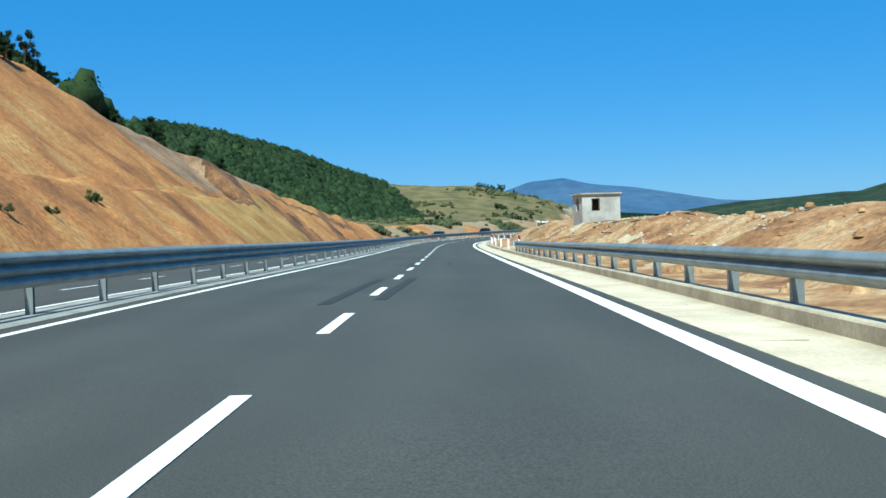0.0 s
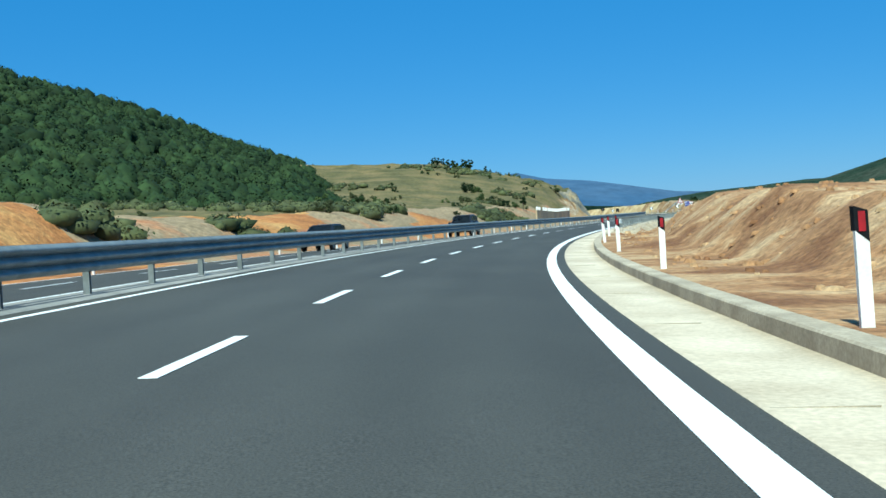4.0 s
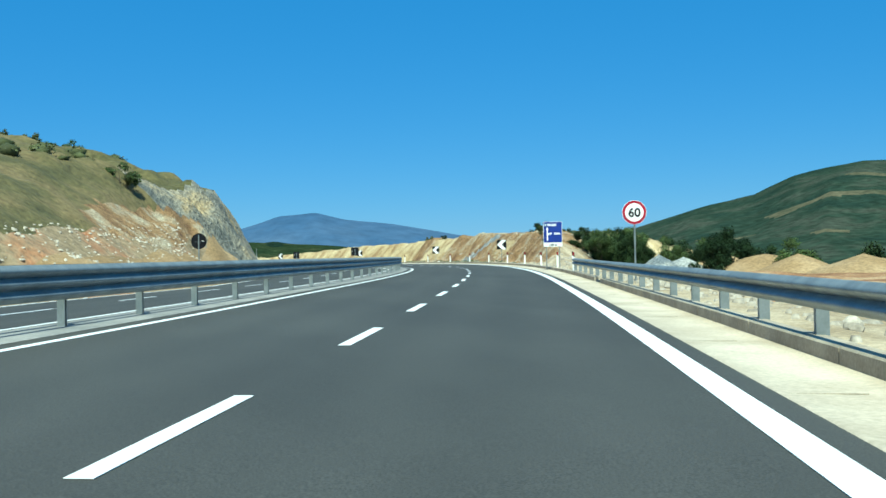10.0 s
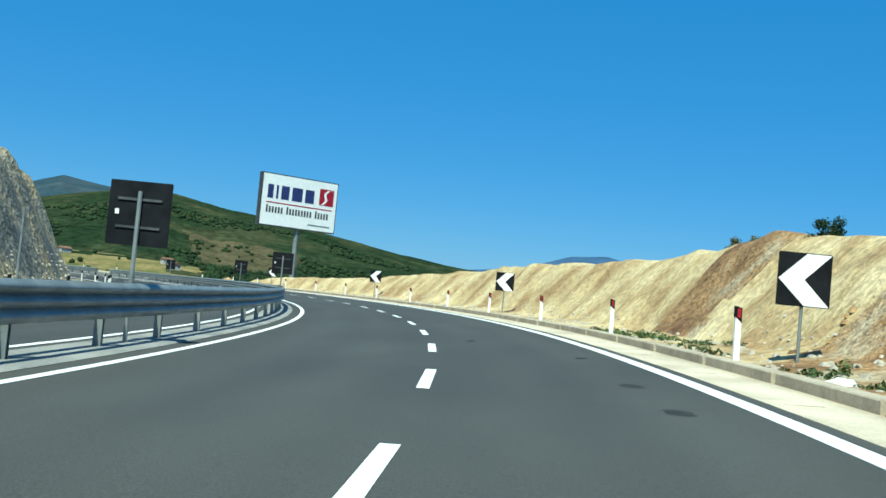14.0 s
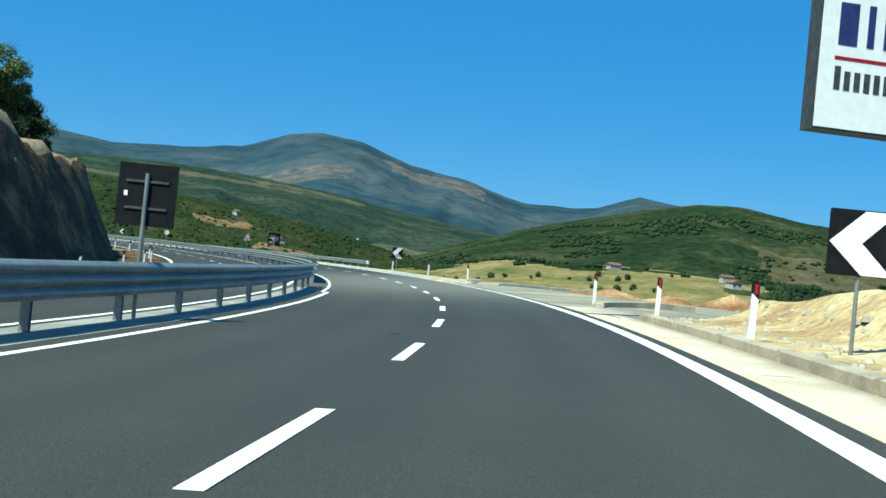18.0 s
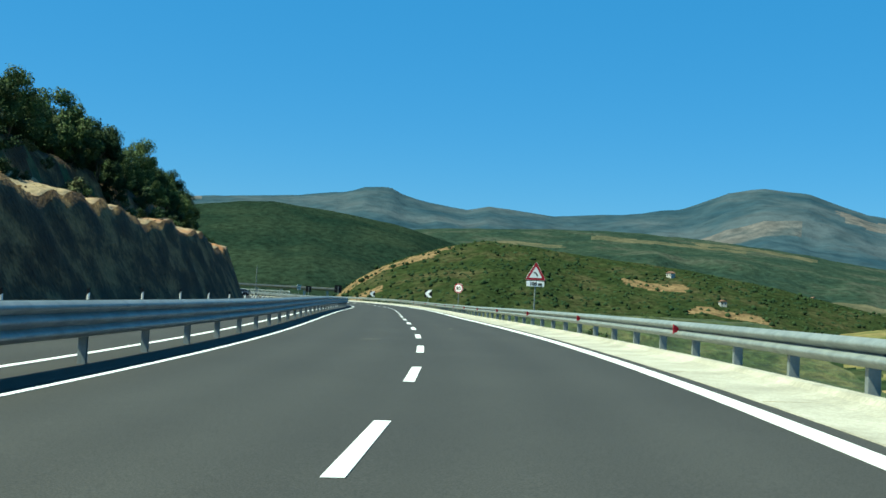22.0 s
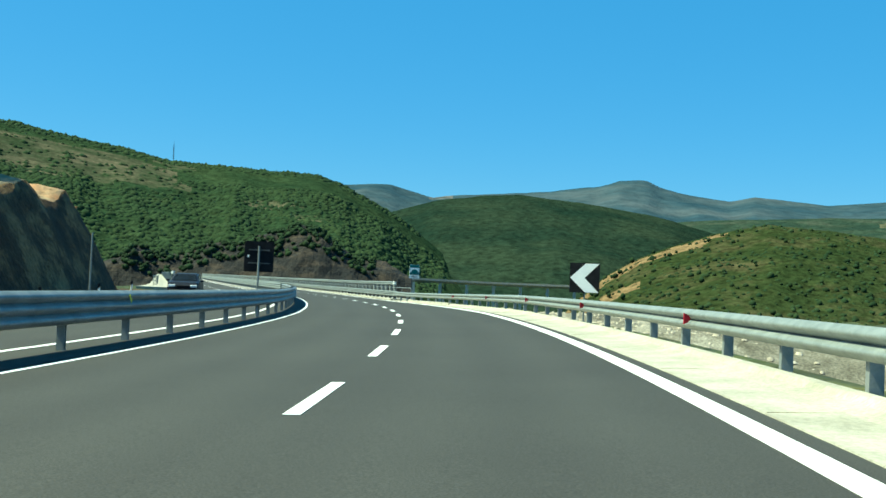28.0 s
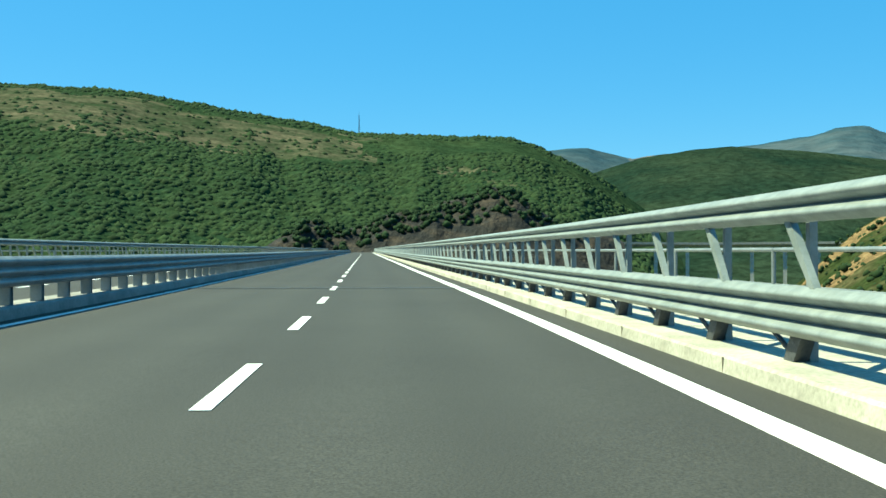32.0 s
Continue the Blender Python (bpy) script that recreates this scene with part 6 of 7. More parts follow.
for k in range(130):
    zone = k % 3
    s = rt.uniform(306, 388) if zone < 2 else rt.uniform(30, 135)
    d = rt.uniform(6.0, 8.6) if zone < 2 else rt.uniform(7.6, 14)
    kk = rt.uniform(0.2, 0.55) if s < 330 and zone < 2 else rt.uniform(0.15, 0.42) if zone < 2 else rt.uniform(0.12, 0.3)
    m = Matrix.Translation(stand(s, d, "R", -0.05 * kk)) @ Euler((rt.uniform(-0.4, 0.4), rt.uniform(-0.4, 0.4), rt.uniform(0, 6))).to_matrix().to_4x4() @ Matrix.Diagonal((kk * rt.uniform(0.8, 1.5), kk, kk * rt.uniform(0.6, 1.1), 1))
    thing("stone", "pale broken stone lying behind the guardrail" if zone < 2 else "pale rubble block on the orange mound", "stone", m, "loose stones", data=stones[k % 5])


def pebble_field(name, label, n, s_range, d_range, side, r0, r1, material, seed):
    rng2 = np.random.default_rng(seed)
    base = np.array([(-1, -1, 0), (1, -1, 0), (1, 1, 0), (-1, 1, 0), (-0.7, -0.6, 1), (0.6, -0.7, 0.9), (0.7, 0.6, 1), (-0.6, 0.7, 0.8)], float)
    quad = np.array([(0, 1, 5, 4), (1, 2, 6, 5), (2, 3, 7, 6), (3, 0, 4, 7), (4, 5, 6, 7)])
    S, D = rng2.uniform(*s_range, n), rng2.uniform(*d_range, n)
    if side == "R":
        h = right_height(S[:, None], D[:, None])
        P = at(S[:, None], D[:, None], h)
        P[..., 2] += right_rough(S[:, None], D[:, None], P, h)
    else:
        h, _ = left_height(S[:, None], D[:, None])
        P = at(S[:, None], D[:, None], h)
        P[..., 2] += left_rough(S[:, None], D[:, None], P, h)
    r = rng2.uniform(r0, r1, (n, 1, 1)) * rng2.uniform(0.5, 1.0, (n, 1, 1))
    a = rng2.uniform(0, 6.28, n)
    c, q = np.cos(a), np.sin(a)
    b = base[None] * rng2.uniform(0.6, 1.2, (n, 1, 3)) * r
    v = np.stack([b[..., 0] * c[:, None] - b[..., 1] * q[:, None], b[..., 0] * q[:, None] + b[..., 1] * c[:, None], b[..., 2] - 0.2 * r[..., 0]], -1) + P
    f = (quad[None] + 8 * np.arange(n)[:, None, None]).reshape(-1, 4)
    return thing(name, label, "rubble", kind="stuff", data=fast_mesh(name, v, f, material))


pebble_field("rubble", "orange rubble scattered over the earth mound", 2400, (-20, 205), (6.0, 17), "R", 0.04, 0.16, RUBBLE_SOIL, 1)
pebble_field("rubble", "pale broken stone strewn over the orange mound", 1500, (25, 140), (6.2, 15), "R", 0.015, 0.10, STONE, 11)
pebble_field("rubble", "pale gravel and broken stone beside the road", 2600, (205, 425), (5.5, 11), "R", 0.03, 0.17, STONE, 2)
pebble_field("rubble", "crumbled rock at the foot of the cut bank", 2200, (425, 590), (5.5, 7.6), "R", 0.02, 0.10, STONE, 3)
pebble_field("rubble", "broken rust-coloured rock on the cut bank", 1300, (428, 478), (6.8, 12.5), "R", 0.03, 0.14, RUST_CUT, 13)
pebble_field("rubble", "pale broken rock on the cut bank", 260, (428, 482), (6.6, 14.5), "R", 0.03, 0.16, STONE, 14)
pebble_field("rubble", "broken rock on the embankment", 2600, (832, 892), (5.4, 14), "R", 0.03, 0.15, STONE, 4)
pebble_field("rubble", "fallen rock on the brown cutting", 700, (600, 885), (-24, -16.5), "L", 0.03, 0.16, DARK_ROCK, 5)
pebble_field("rubble", "sunlit tan rubble along the ledge of the brown cutting", 900, (630, 876), (-22.2, -20.2), "L", 0.02, 0.08, LEDGE, 8)
pebble_field("rubble", "pale broken rock tumbled down the brown cutting", 420, (664, 680), (-21, -17), "L", 0.05, 0.28, STONE, 9)
pebble_field("rubble", "fallen rock below the pale rock face", 900, (420, 590), (-18.2, -16.2), "L", 0.03, 0.15, STONE, 6)
pebble_field("rubble", "rubble on the stepped pale cutting", 500, (384, 430), (-24.0, -20.6), "L", 0.03, 0.16, STONE, 7)
for k, (s, d, r, hgt) in enumerate(((384, 20, 5.6, 2.2), (393, 20.5, 6.0, 2.35), (402, 20, 5.6, 2.25), (410, 20.5, 6.0, 2.4), (418.7, 20, 5.6, 2.4), (415, 14.3, 3.4, 2.3), (416.8, 16.6, 3.6, 2.2), (376, 18, 5.0, 1.9))):
    nn = 24
    rr, aa = np.linspace(0, 1, 9), np.linspace(0, 2 * np.pi, nn + 1)
    Rr, Aa = np.meshgrid(rr, aa, indexing="ij")
    X, Y = Rr * r * np.cos(Aa), Rr * r * np.sin(Aa)
    Z = hgt * (1 - Rr) ** 0.9 * (1 + 0.15 * fbm(X + 40 * k, Y, 0, 2, 3)) - 0.1 + 0.14 * fbm(X + 9 * k, Y, 0, 0.9, 2)
    pale = k in (5, 6)
    thing("heap", "heap of pale grey gravel" if pale else "heap of tan and orange earth", "heap", Matrix.Translation(at(s, d, -1.5)), "heaps", data=mesh("heap", np.stack([X, Y, Z], -1).reshape(-1, 3), grid_faces(9, nn + 1), GREY_CUT if pale else TAN_SOIL, True))

# ---- old planks and sand on the mound ----
plank = from_bm("plank", box(-0.09, 0.09, -0.9, 0.9, 0, 0.045, 0.006), BARK)
pale_plank = from_bm("plank", box(-0.07, 0.07, -0.75, 0.75, 0, 0.04, 0.006), STONE)
for k in range(16):
    s, d = rt.uniform(48, 72), rt.uniform(8.6, 12.5)
    if k > 12:
        s, d = rt.uniform(82, 96), rt.uniform(7.2, 9)
    m = Matrix.Translation(stand(s, d, "R", 0.03)) @ Euler((rt.uniform(-0.3, 0.3), rt.uniform(-0.2, 0.2), rt.uniform(0, 6))).to_matrix().to_4x4() @ Matrix.Diagonal((1, rt.uniform(0.5, 1.3), 1, 1))
    thing("plank", "weathered dark plank lying on the rubble" if k % 3 else "grey bleached board lying on the rubble", "plank", m, "discarded planks", data=plank if k % 3 else pale_plank)
for s, d, r, hgt in ((80.8, 5.9, 2.0, 0.42), (84.5, 6.3, 1.6, 0.36), (630.5, 5.35, 2.6, 0.34), (634.5, 5.3, 2.4, 0.32), (638.5, 5.2, 2.2, 0.30)):
    rr, aa = np.linspace(0, 1, 8), np.linspace(0, 2 * np.pi, 25)
    Rr, Aa = np.meshgrid(rr, aa, indexing="ij")
    X, Y = Rr * r * 0.75 * np.cos(Aa), Rr * r * np.sin(Aa)
    Z = hgt * (1 - Rr ** 2) * (1 + 0.3 * fbm(X + s, Y, 0, 0.9, 3)) - 0.17
    thing("sand_drift", "pale sand washed over a gap in the kerb", "sand", Matrix.Translation(at(s, d, 0.0)), "sand drifts", data=mesh("sand_drift", np.stack([X, Y, Z], -1).reshape(-1, 3), grid_faces(8, 25), GRAVEL, True))

# ---- hut ----
hut = thing("hut", "small derelict white concrete hut with empty windows", "hut", spot(78.8, 12.5, 1.78, 6.5))


def wall_with_hole(w, h, t, hx0, hx1, hz0, hz1):
    bm = bmesh.new()
    for a in ((-w / 2, hx0, 0, h), (hx1, w / 2, 0, h), (hx0, hx1, 0, hz0), (hx0, hx1, hz1, h)):
        box(a[0], a[1], 0, t, a[2], a[3], 0, bm)
    return bm


HW, HD, HH = 2.85, 3.0, 2.2
part("wall", from_bm("wall", wall_with_hole(HW, HH, 0.2, -0.72, -0.1, 1.02, 1.92), PLASTER), hut, "weathered white front wall")
part("wall", from_bm("wall", wall_with_hole(HD - 0.4, HH, 0.2, -0.45, 0.45, 1.02, 1.92), PLASTER), hut, m=Matrix.Translation((-HW / 2, HD / 2, 0)) @ Matrix.Rotation(radians(-90), 4, "Z"))
part("wall", from_bm("wall", box(HW / 2 - 0.2, HW / 2, 0.2, HD - 0.2, 0, HH), PLASTER), hut)
part("wall", from_bm("wall", box(-HW / 2, HW / 2, HD - 0.2, HD, 0, HH), PLASTER), hut)
part("roof_slab", from_bm("roof_slab", box(-HW / 2 - 0.14, HW / 2 + 0.14, -0.14, HD + 0.14, HH, HH + 0.12, 0.02), KERB), hut, "flat concrete roof slab")
part("plinth", from_bm("plinth", box(-HW / 2 - 0.05, HW / 2 + 0.05, -0.05, HD + 0.05, -0.8, 0.003, 0.02), KERB), hut)
for x in (-0.68, -0.14):
    part("window_frame", from_bm("window_frame", box(x - 0.04, x + 0.04, 0.05, 0.12, 1.02, 1.92), BARK), hut, "dark wooden window jamb")

# ---- retaining wall with white posts ----
rw = thing("retaining_wall", "stained concrete retaining wall with white posts on top", "wall", spot(338, -21.2))
ri = rw.matrix_basis.inverted()


def wall_top(s):
    return float(np.interp(s, [338, 346, 353, 359, 366, 375, 384], [2.85, 2.65, 2.5, 2.38, 2.35, 2.48, 2.56]))


for k in range(12):
    s0 = 337.6 + 3.9 * k
    bm = box(-0.3, 0.0, 0.01, 3.89, -0.5, 1.0, 0.015)
    for q in bm.verts:
        if q.co.z > 0.5:
            q.co.z += wall_top(s0 + q.co.y) - 1.0
    part("wall_panel", from_bm("wall_panel", bm, WALL_STAINED), rw, m=ri @ along(s0, s0 + 3.9, -21.2))
wp = from_bm("white_post", box(-0.36, 0.0, -0.19, 0.19, -0.02, 0.62, 0.02), WHITE_POST)
for s in (338.7, 341.4, 346.2, 348.9, 352.2, 354.4, 357.0, 359.4, 361.4, 364.0, 367.0, 369.8, 372.4, 375.6, 378.2, 383.2):
    part("white_post", wp, rw, "white painted post", ri @ spot(s, -21.2, wall_top(s)))

# ---- side road ----
v, f = strip(590, 626, [(4.02, 0.002), (6, 0.0), (9, -0.03), (14, -0.08), (24, -0.15)], 1.0)
part("side_road", mesh("side_road", v, f, DIRT_ROAD, True), road, "dusty unmade turning off the carriageway")
v, f = strip(592.2, 597, [(4.03, 0.02), (5.6, 0.03), (5.65, -0.2)], 1.0)
part("gutter", mesh("gutter", v, f, CONCRETE, True), road)
curve = []
for k in range(9):
    a = radians(90 * k / 8)
    curve.append((596.5 + 4.5 * math.sin(a), 9.6 - 4.5 * math.cos(a)))
for (s0, d0), (s1, d1) in zip(curve, curve[1:]):
    m = along(s0, s1, d0, 0.0, d1)
    L = (Vector(at(s1, d1)) - Vector(at(s0, d0))).length
    part("kerb_stone", from_bm("kerb_stone", box(0, 0.28, 0, L, -0.15, 0.19, 0.015), KERB), road, m=m)
part("drain_block", from_bm("drain_block", box(0, 0.75, 0, 0.9, -0.4, 0.30, 0.03), OLD_CONCRETE), road, "broken concrete kerb end", lay(626.3, 5.05, 0))
part("drain_block", from_bm("drain_block", box(0, 1.3, 0, 1.9, -0.4, 0.10, 0.03), OLD_CONCRETE), road, "low concrete slab of a drain", lay(625.0, 5.3, 0) @ Matrix.Rotation(radians(-14), 4, "Z"))
for k in range(8):
    m = along(627.6 + 0.1 * k, 627.75 + 0.1 * k, 6.2 + 1.1 * k, 0.0, 7.28 + 1.1 * k)
    part("kerb_stone", from_bm("kerb_stone", box(-0.25, 0.25, 0, 1.08, -0.3, 0.14, 0.02), OLD_CONCRETE), road, m=m)

# ---- marks on the asphalt ----
def decal(name, label, material, s0, s1, d0, d1, drift=0.0, seed=0, ragged=0.12, lift=0.006, taper=0.75):
    rng2 = random.Random(seed)
    n = 14
    v = []
    for k in range(n + 1):
        u = k / n
        s = s0 + (s1 - s0) * u
        pinch = min(1.0, 6 * u, 6 * (1 - u)) ** 0.5
        mid, half = (d0 + d1) / 2 + drift * u, (d1 - d0) / 2 * (1 - taper + taper * pinch)
        for sgn in (-1, 1):
            v.append(at(s, mid + sgn * half * (1 + ragged * rng2.uniform(-1, 1)), lift))
    part(name, mesh(name, v, [(2 * k, 2 * k + 1, 2 * k + 3, 2 * k + 2) for k in range(n)], material), road, label)


for a in ((17, 27, -0.72, -0.50, 0.2), (18, 27.5, 0.10, 0.32, 0.2), (40.0, 45.2, 1.235, 1.385, 0.0), (40.6, 44.9, -0.24, -0.12, 0.0)):
    decal("tyre_mark", "black tyre skid mark", TYRE_MARK, a[0], a[1], a[2], a[3], a[4], int(a[0]), 0.05, 0.006, 0.0)
rd = random.Random(4)
for k in range(9):
    s = rd.uniform(330, 820)
    d = rd.uniform(-3.2, 3.2)
    decal("stain", "small dark stain", STAIN, s, s + rd.uniform(0.15, 0.7), d, d + rd.uniform(0.04, 0.2), rd.uniform(-0.2, 0.2), k, 0.5, 0.0065 + 0.0001 * k)
for a in ((696, 698.0, 1.2, 1.33, 0.25), (698, 698.5, 2.5, 3.2, 0.15), (691.5, 691.8, -0.25, 0.25, 0.0), (890.5, 892.6, 1.9, 3.1, 0.2), (685.2, 685.9, -1.5, -1.1, 0.1)):
    decal("pale_stain", "pale dusty patch", PALE_STAIN, a[0], a[1], a[2], a[3], a[4], int(a[0] * 7), 0.45)
for s, d in ((471.2, 2.5), (468.1, 2.5), (850.9, 2.62), (844.9, 2.52), (841.8, 2.6), (838.6, 2.62)):
    decal("stain", "faint dark oil spot", STAIN, s, s + 0.6, d, d + 0.3, 0.0, int(s), 0.3, 0.0025)
decal("stain", "dark damp patch", STAIN, 893.4, 895.6, 2.3, 3.5, 0.1, 77, 0.4)

# joints across the concrete gutter, shoulder and bridge kerb
joint = from_bm("joint", box(0, 1.0, -0.008, 0.008, -0.004, 0.003), JOINT)
for k in range(120):
    s = -20 + 5 * k + rd.uniform(-0.1, 0.1)
    if s < 590:
        m = lay(s, 4.05, 0.0085)
        part("joint", joint, road, m=m @ Matrix.Diagonal((0.62, 1, 1, 1)))
for k in range(54):
    s = 620 + 5 * k
    part("joint", joint, road, m=lay(s, 4.02, 0.017) @ Matrix.Diagonal((0.68, 1, 1, 1)))
for k in range(50):
    s = 898 + 4 * k
    part("joint", from_bm("joint", box(-0.002, 0.012, -0.005, 0.005, 0.0, 0.14), JOINT) if k == 0 else bpy.data.meshes["joint.001"], road, m=spot(s, 4.262))

# ---- mast, viaduct, poles ----
az = radians(85.5)
mx, my = -180 - math.sin(az) * 1335, 712 + math.cos(az) * 1335
bm = bmesh.new()
for a in range(3):
    c, q = math.cos(a * 2.094), math.sin(a * 2.094)
    tube((c * 1.0, q * 1.0, 0), (c * 0.3, q * 0.3, 26), 0.16, 5, bm)
    for k in range(9):
        z = 2.6 * k
        r1, r2 = 1.0 - 0.027 * z, 1.0 - 0.027 * (z + 2.6)
        c2, q2 = math.cos((a + 1) * 2.094), math.sin((a + 1) * 2.094)
        tube((c * r1, q * r1, z), (c2 * r2, q2 * r2, z + 2.6), 0.09, 4, bm)
mast = thing("radio_mast", "thin grey lattice mast on the wooded hilltop", "mast", Matrix.Translation((mx, my, 6 + 1335 * math.tan(radians(6.0)) - 2)))
part("lattice", from_bm("lattice", bm, DARK_STEEL), mast)
part("antenna", from_bm("antenna", tube((0, 0, 25.5), (0, 0, 30), 0.12, 6), DARK_STEEL), mast)

via = thing("viaduct", "long concrete viaduct on slender piers across the valley", "viaduct", Matrix.Translation((-180, 712, 6)))
VR = 800
va = np.radians(np.linspace(76, 61.2, 40))
vz = np.interp(np.degrees(va), [61.2, 68, 76], [3.5, 3.5, 5.0])
prof = [(-5, 0), (5, 0), (5, 0.9), (5.2, 0.9), (5.2, -0.6), (3, -2.2), (-3, -2.2), (-5.2, -0.6), (-5.2, 0.9), (-5, 0.9)]
vv = [(-(VR + x) * math.sin(a), (VR + x) * math.cos(a), z + zz) for a, z in zip(va, vz) for x, zz in prof]
ff = [[k * 10 + i, k * 10 + (i + 1) % 10, (k + 1) * 10 + (i + 1) % 10, (k + 1) * 10 + i] for k in range(39) for i in range(10)]
part("deck", mesh("deck", vv, ff, MEDIAN), via, "grey concrete deck")
for a in np.arange(75.2, 61.5, -1.52):
    r = radians(a)
    part("pier", from_bm("pier", extrude_profile_z([(-1.2, -2.6), (1.2, -2.6), (1.2, 2.6), (-1.2, 2.6)], -44, 2.0), PLASTER), via, "pale tall pier", Matrix.Translation((-VR * math.sin(r), VR * math.cos(r), 0)) @ Matrix.Rotation(r, 4, "Z"))
for s, d, hgt in ((784, -15.2, 4.2), (864, -15.4, 3.6), (497, -13.9, 3.4)):
    g = thing("lamp_pole", "slim grey steel pole beside the other carriageway", "pole", spot(s, d), "poles")
    part("shaft", from_bm("shaft", tube((0, 0, -0.3), (0, 0, hgt), 0.06, 8, None, 0.04), ZINC), g)
    part("base_plate", from_bm("base_plate", box(-0.14, 0.14, -0.14, 0.14, 0, 0.03), ZINC), g)
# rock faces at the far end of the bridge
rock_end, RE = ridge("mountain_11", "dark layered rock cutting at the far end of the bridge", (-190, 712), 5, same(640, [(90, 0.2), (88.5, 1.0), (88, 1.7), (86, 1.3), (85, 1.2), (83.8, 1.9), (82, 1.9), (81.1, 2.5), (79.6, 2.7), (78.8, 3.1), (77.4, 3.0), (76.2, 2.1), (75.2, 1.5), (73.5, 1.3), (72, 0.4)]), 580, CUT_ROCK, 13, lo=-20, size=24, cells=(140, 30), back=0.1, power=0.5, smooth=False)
P, _ = on_ridge(RE, 420, 74.2, 89, 0.55, 1.08, 5)
thicket("forest", "bushes on top of the dark rock cutting", P + np.array([0, 0, 0.8]), np.random.default_rng(8).uniform(1.0, 2.4, len(P)), WOOD_FAR, 55, 0.9, False, 20, 0.2)
P, _ = on_ridge(M4, 7000, 4, 33, 0.0, 0.8, 12, ((9.8, 15.2, 0.38, 0.56),))
P = P[fbm(P[:, 0], P[:, 1], 0, 90, 3) > -0.08]
thicket("forest", "dark woods on the green hill across the valley", P + np.array([0, 0, 1.0]), np.random.default_rng(28).uniform(1.4, 3.4, len(P)), LEAF_DARK, 57, 0.75, False, 6, 0.2)
for k, (s, d, r, hgt) in enumerate(((622, 10.5, 2.2, 0.7), (624.5, 13.5, 2.8, 0.9), (622, 16, 2.6, 0.9), (620, 19, 3, 1.1), (617.5, 23, 3, 1.1))):
    rr, aa = np.linspace(0, 1, 8), np.linspace(0, 2 * np.pi, 21)
    Rr, Aa = np.meshgrid(rr, aa, indexing="ij")
    X, Y = Rr * r * np.cos(Aa) * 1.3, Rr * r * np.sin(Aa)
    Z = hgt * (1 - Rr) ** 0.8 * (1 + 0.3 * fbm(X + 31 * k, Y, 0, 1.5, 3)) - 0.35 * Rr
    thing("heap", "heap of orange soil and rubble by the turning", "heap", Matrix.Translation(at(s, d, -0.4)), "heaps", data=mesh("heap", np.stack([X, Y, Z], -1).reshape(-1, 3), grid_faces(8, 21), RUBBLE_SOIL, True))
P, _ = on_ridge(TH, 2200, 8, 38, 0.25, 1.03, 6, ((15.5, 37.5, 0.2, 0.97),))
P = P[fbm(P[:, 0], P[:, 1], 0, 40, 3) > -0.12]
thicket("valley_trees", "hedges and trees round the mown fields", P + np.array([0, 0, 1.0]), np.random.default_rng(18).uniform(0.9, 2.4, len(P)), LEAF_DARK, 56, 0.95, False, 24, 0.17)


def house(label, p, w, l, h, turn):
    g = thing("house", label, "house", Matrix.Translation(Vector(p)) @ Matrix.Rotation(radians(turn), 4, "Z"), "valley houses")
    part("wall", from_bm("wall", box(-w / 2, w / 2, -l / 2, l / 2, -1.5, h), PLASTER), g, "pale plastered wall")
    part("roof", from_bm("roof", extrude_profile([(-w / 2 - 0.4, h - 0.1), (w / 2 + 0.4, h - 0.1), (w / 2 + 0.4, h + 0.05), (0, h + w * 0.32), (-w / 2 - 0.4, h + 0.05)], -l / 2 - 0.4, l / 2 + 0.4), TERRACOTTA), g, "low red tiled roof")
    for x in (-w * 0.28, w * 0.28):
        part("window", from_bm("window", box(x - 0.5, x + 0.5, -l / 2 - 0.03, -l / 2 + 0.1, h * 0.35, h * 0.7), BLACK), g, "dark window")


rh = random.Random(6)
for data, n, a0, a1, t0, t1, seed in ((TH, 3, 14, 26, 0.8, 0.97, 2), (M6, 12, 30, 42, 0.1, 0.5, 3), (M7, 2, 37, 44, 0.6, 0.85, 4)):
    P, _ = on_ridge(data, n, a0, a1, t0, t1, seed)
    for q in P:
        house("small pale house with a red roof in the valley", q, rh.uniform(4, 6), rh.uniform(5, 8), rh.uniform(2.4, 3.6), rh.uniform(0, 180))

# ---- cars on the other carriageway ----
CAR_PAINT = mat("dark_car_paint", (0.012, 0.016, 0.026), (0.016, 0.02, 0.032), 1.0, fine=0.02, rough=0.4, bump=0, vary=0.03, gloss=0.18)
GLASS = mat("car_glass", (0.012, 0.015, 0.018), (0.02, 0.024, 0.028), 1.0, fine=0.02, rough=0.2, bump=0, vary=0.02, gloss=0.4)
TYRE = mat("tyre_rubber", (0.015, 0.015, 0.016), (0.03, 0.03, 0.03), 0.2, fine=0.02, rough=0.85, vary=0.2)
LAMP = mat("headlamp_glass", (0.6, 0.62, 0.65), (0.75, 0.77, 0.8), 0.2, fine=0.02, rough=0.15, bump=0, vary=0.05, gloss=0.8)


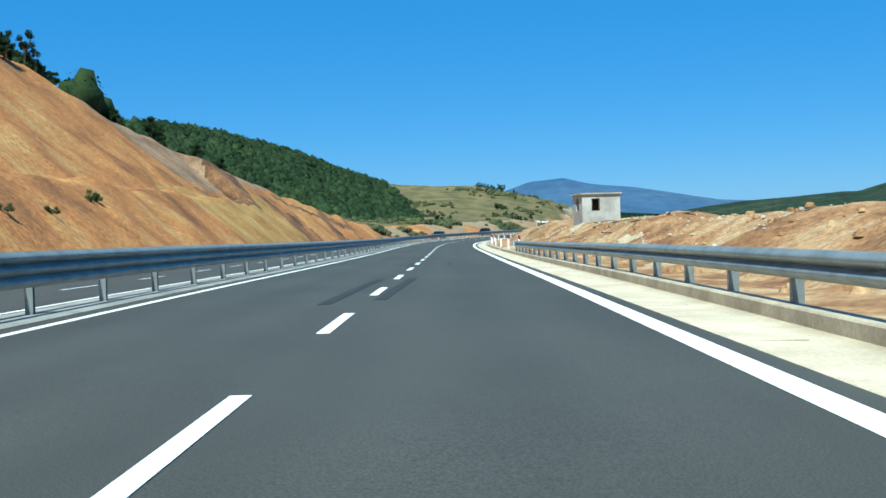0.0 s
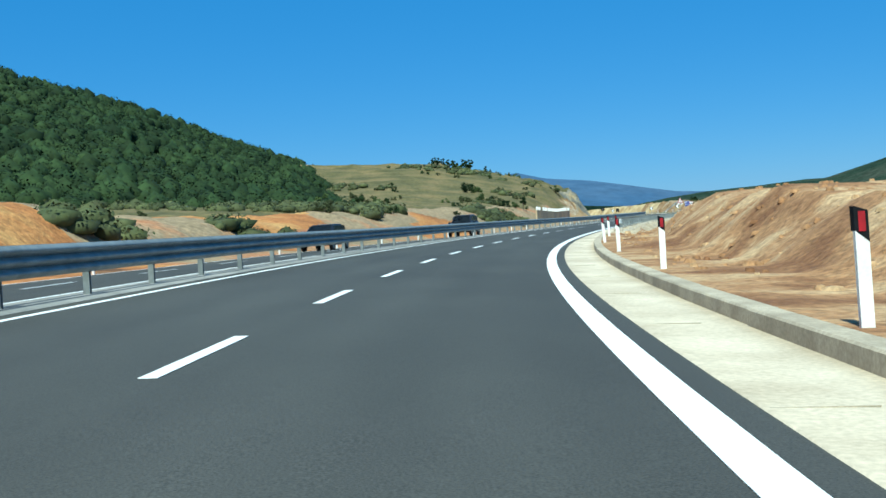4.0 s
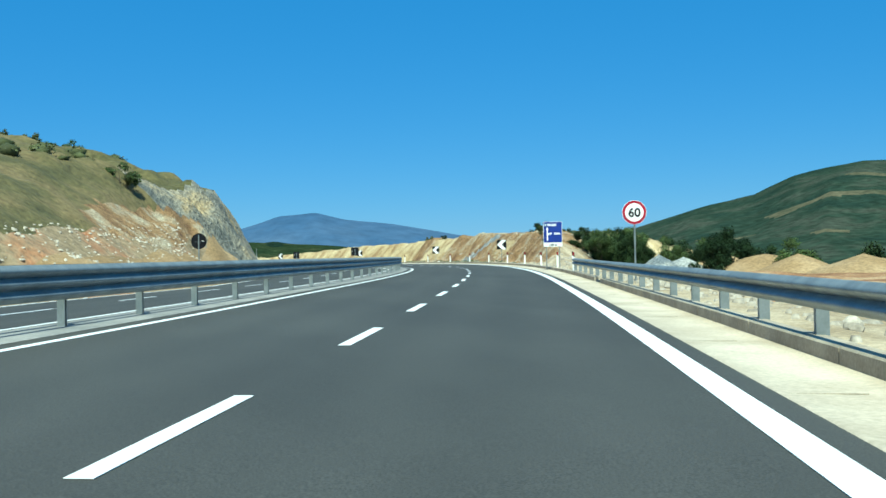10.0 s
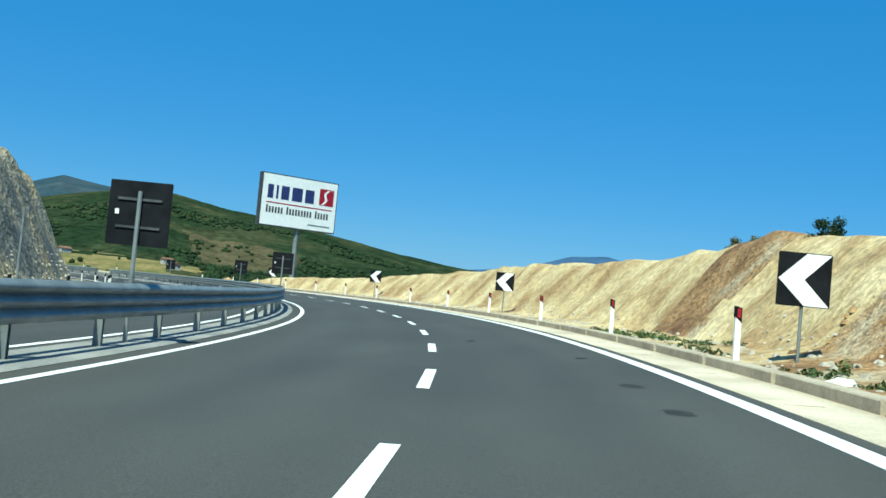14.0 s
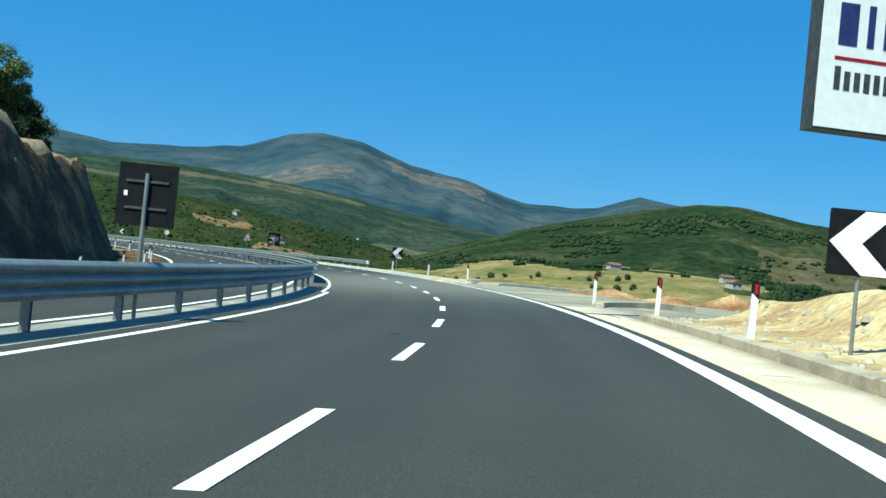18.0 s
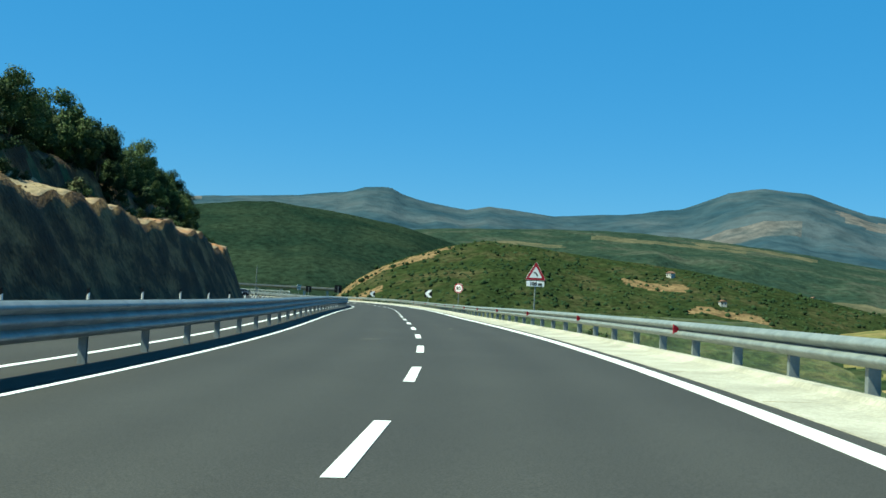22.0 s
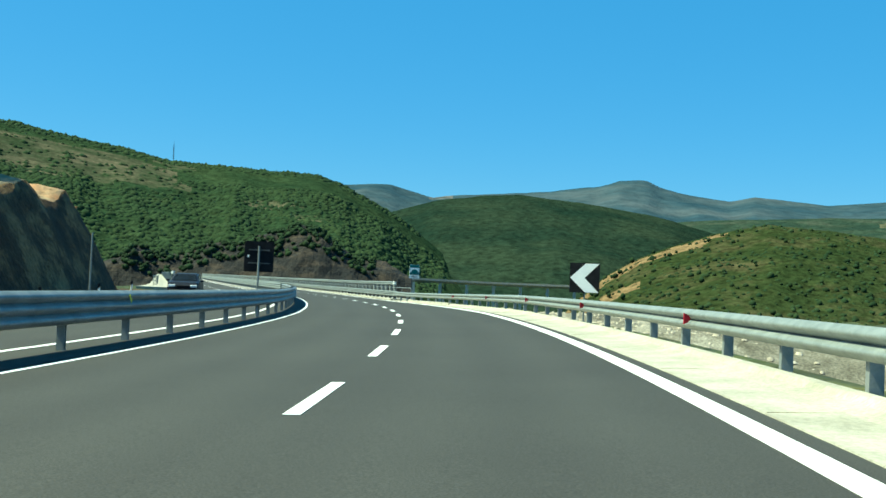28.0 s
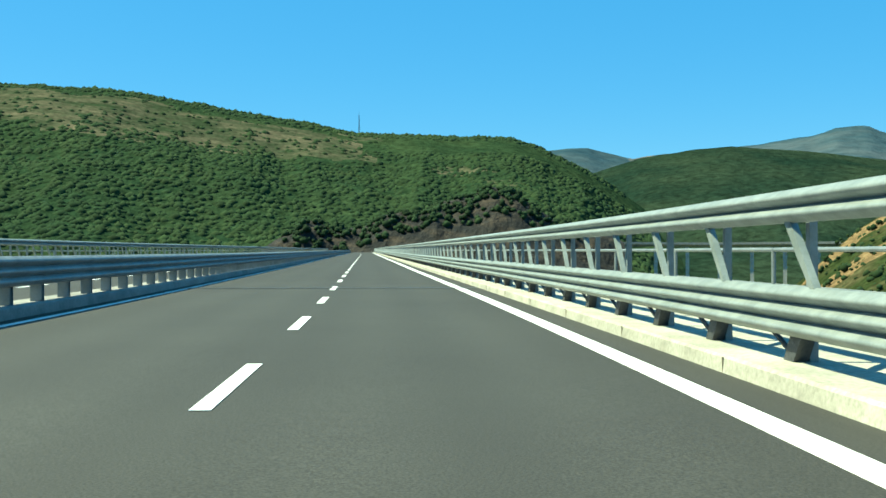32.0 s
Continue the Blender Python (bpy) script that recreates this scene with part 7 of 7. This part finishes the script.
def car(label, s, d, turn, roof=1.0):
    g = thing("car", label, "car", spot(s, d, 0, turn), "cars")
    side = [(-2.15, 0.42), (-2.2, 0.75), (-2.05, 0.98), (-1.2, 1.06), (1.75, 1.04), (2.1, 0.95), (2.18, 0.6), (2.12, 0.36), (1.75, 0.3), (-1.8, 0.3)]
    cab = [(-1.15, 1.03), (-0.45, 1.50 * roof), (1.15, 1.54 * roof), (1.62, 1.46 * roof), (1.9, 1.02)]

    def loft(pts, w0, w1, zmid):
        bm = bmesh.new()
        rings = []
        for x, k in ((-1, 0.93), (-0.86, 1), (0.86, 1), (1, 0.93)):
            rings.append([bm.verts.new((x * (w0 if z < zmid else w1), y * k, zmid + (z - zmid) * k)) for y, z in pts])
        for a, b in zip(rings, rings[1:]):
            for i in range(len(pts)):
                bm.faces.new((a[i], a[(i + 1) % len(pts)], b[(i + 1) % len(pts)], b[i]))
        bm.faces.new(rings[0][::-1]), bm.faces.new(rings[-1])
        bmesh.ops.recalc_face_normals(bm, faces=bm.faces[:])
        return bm
    part("body", from_bm("body", loft(side, 0.89, 0.88, 0.7), CAR_PAINT), g, "dark blue-black painted body")
    part("cabin", from_bm("cabin", loft(cab, 0.84, 0.64, 1.2), CAR_PAINT), g)
    for x in (-1, 1):
        part("side_window", from_bm("side_window", extrude_profile_y([(-0.8, 1.09), (-0.4, 1.42 * roof), (1.15, 1.45 * roof), (1.5, 1.38 * roof), (1.6, 1.09)], x * 0.79, x * 0.70), GLASS), g, "dark tinted window")
    bm = bmesh.new()
    q = [bm.verts.new(p) for p in ((-0.72, -1.20, 1.07), (0.72, -1.20, 1.07), (0.58, -0.56, 1.46 * roof), (-0.58, -0.56, 1.46 * roof))]
    bm.faces.new(q)
    bmesh.ops.solidify(bm, geom=bm.faces[:], thickness=-0.02)
    part("windscreen", from_bm("windscreen", bm, GLASS), g, "dark windscreen")
    for x in (-0.62, 0.62):
        part("headlamp", from_bm("headlamp", box(x - 0.2, x + 0.2, -2.2, -2.05, 0.68, 0.84, 0.03), LAMP), g, "clear headlamp")
        part("mirror", from_bm("mirror", box(x * 1.6 - 0.1, x * 1.6 + 0.1, -0.85, -0.75, 1.02, 1.16, 0.03), CAR_PAINT), g)
        for y in (-1.35, 1.35):
            w = part("wheel", from_bm("tyre", tube((x * 1.22, y, 0.33), (x * 1.50, y, 0.33), 0.33, 20), TYRE), g, "black tyre")
            part("rim", from_bm("rim", tube((x * 1.515 - 0.01, y, 0.33), (x * 1.515 + 0.01, y, 0.33), 0.21, 14), ZINC), w, "alloy rim")
    part("bumper", from_bm("bumper", box(-0.8, 0.8, -2.24, -2.1, 0.36, 0.56, 0.04), TYRE), g)
    part("grille", from_bm("grille", box(-0.38, 0.38, -2.215, -2.1, 0.64, 0.8, 0.02), BLACK), g)
    return g


car("dark estate car coming the other way beyond the median", 223.4, -7.6, 0, 1.12)
car("dark saloon car coming the other way in the outer lane", 199.5, -11.0, 0)
car("dark car coming the other way off the bridge", 872, -11.2, 0)

# ---- litter beside the road ----
def litter(label, s, d, h, r, material, seed):
    """A crumpled packet or bag."""
    bm = bmesh.new()
    bmesh.ops.create_icosphere(bm, subdivisions=2, radius=r)
    rl = random.Random(seed)
    for q in bm.verts:
        q.co *= rl.uniform(0.75, 1.2)
        q.co.z = max(q.co.z * 0.6, -0.3 * r)
    return thing("litter", label, "litter", spot(s, d, h, seed * 31), "litter", data=from_bm("litter", bm, material))


litter("crumpled yellow packet lying on the concrete gutter", 283.0, 4.88, 0.03, 0.1, YELLOW, 6)
for k, (s, d, r) in enumerate(((472.1, 5.62, 0.24), (477.6, 6.1, 0.13), (473.6, 5.9, 0.12))):
    x, y, z = stand(s, d, "R")
    bag = litter("crumpled pale plastic bag behind the kerb", s, d, 0.0, r, WHITE_POST, 8 + k)
    bag.location = (x, y, z + 0.2 * r)
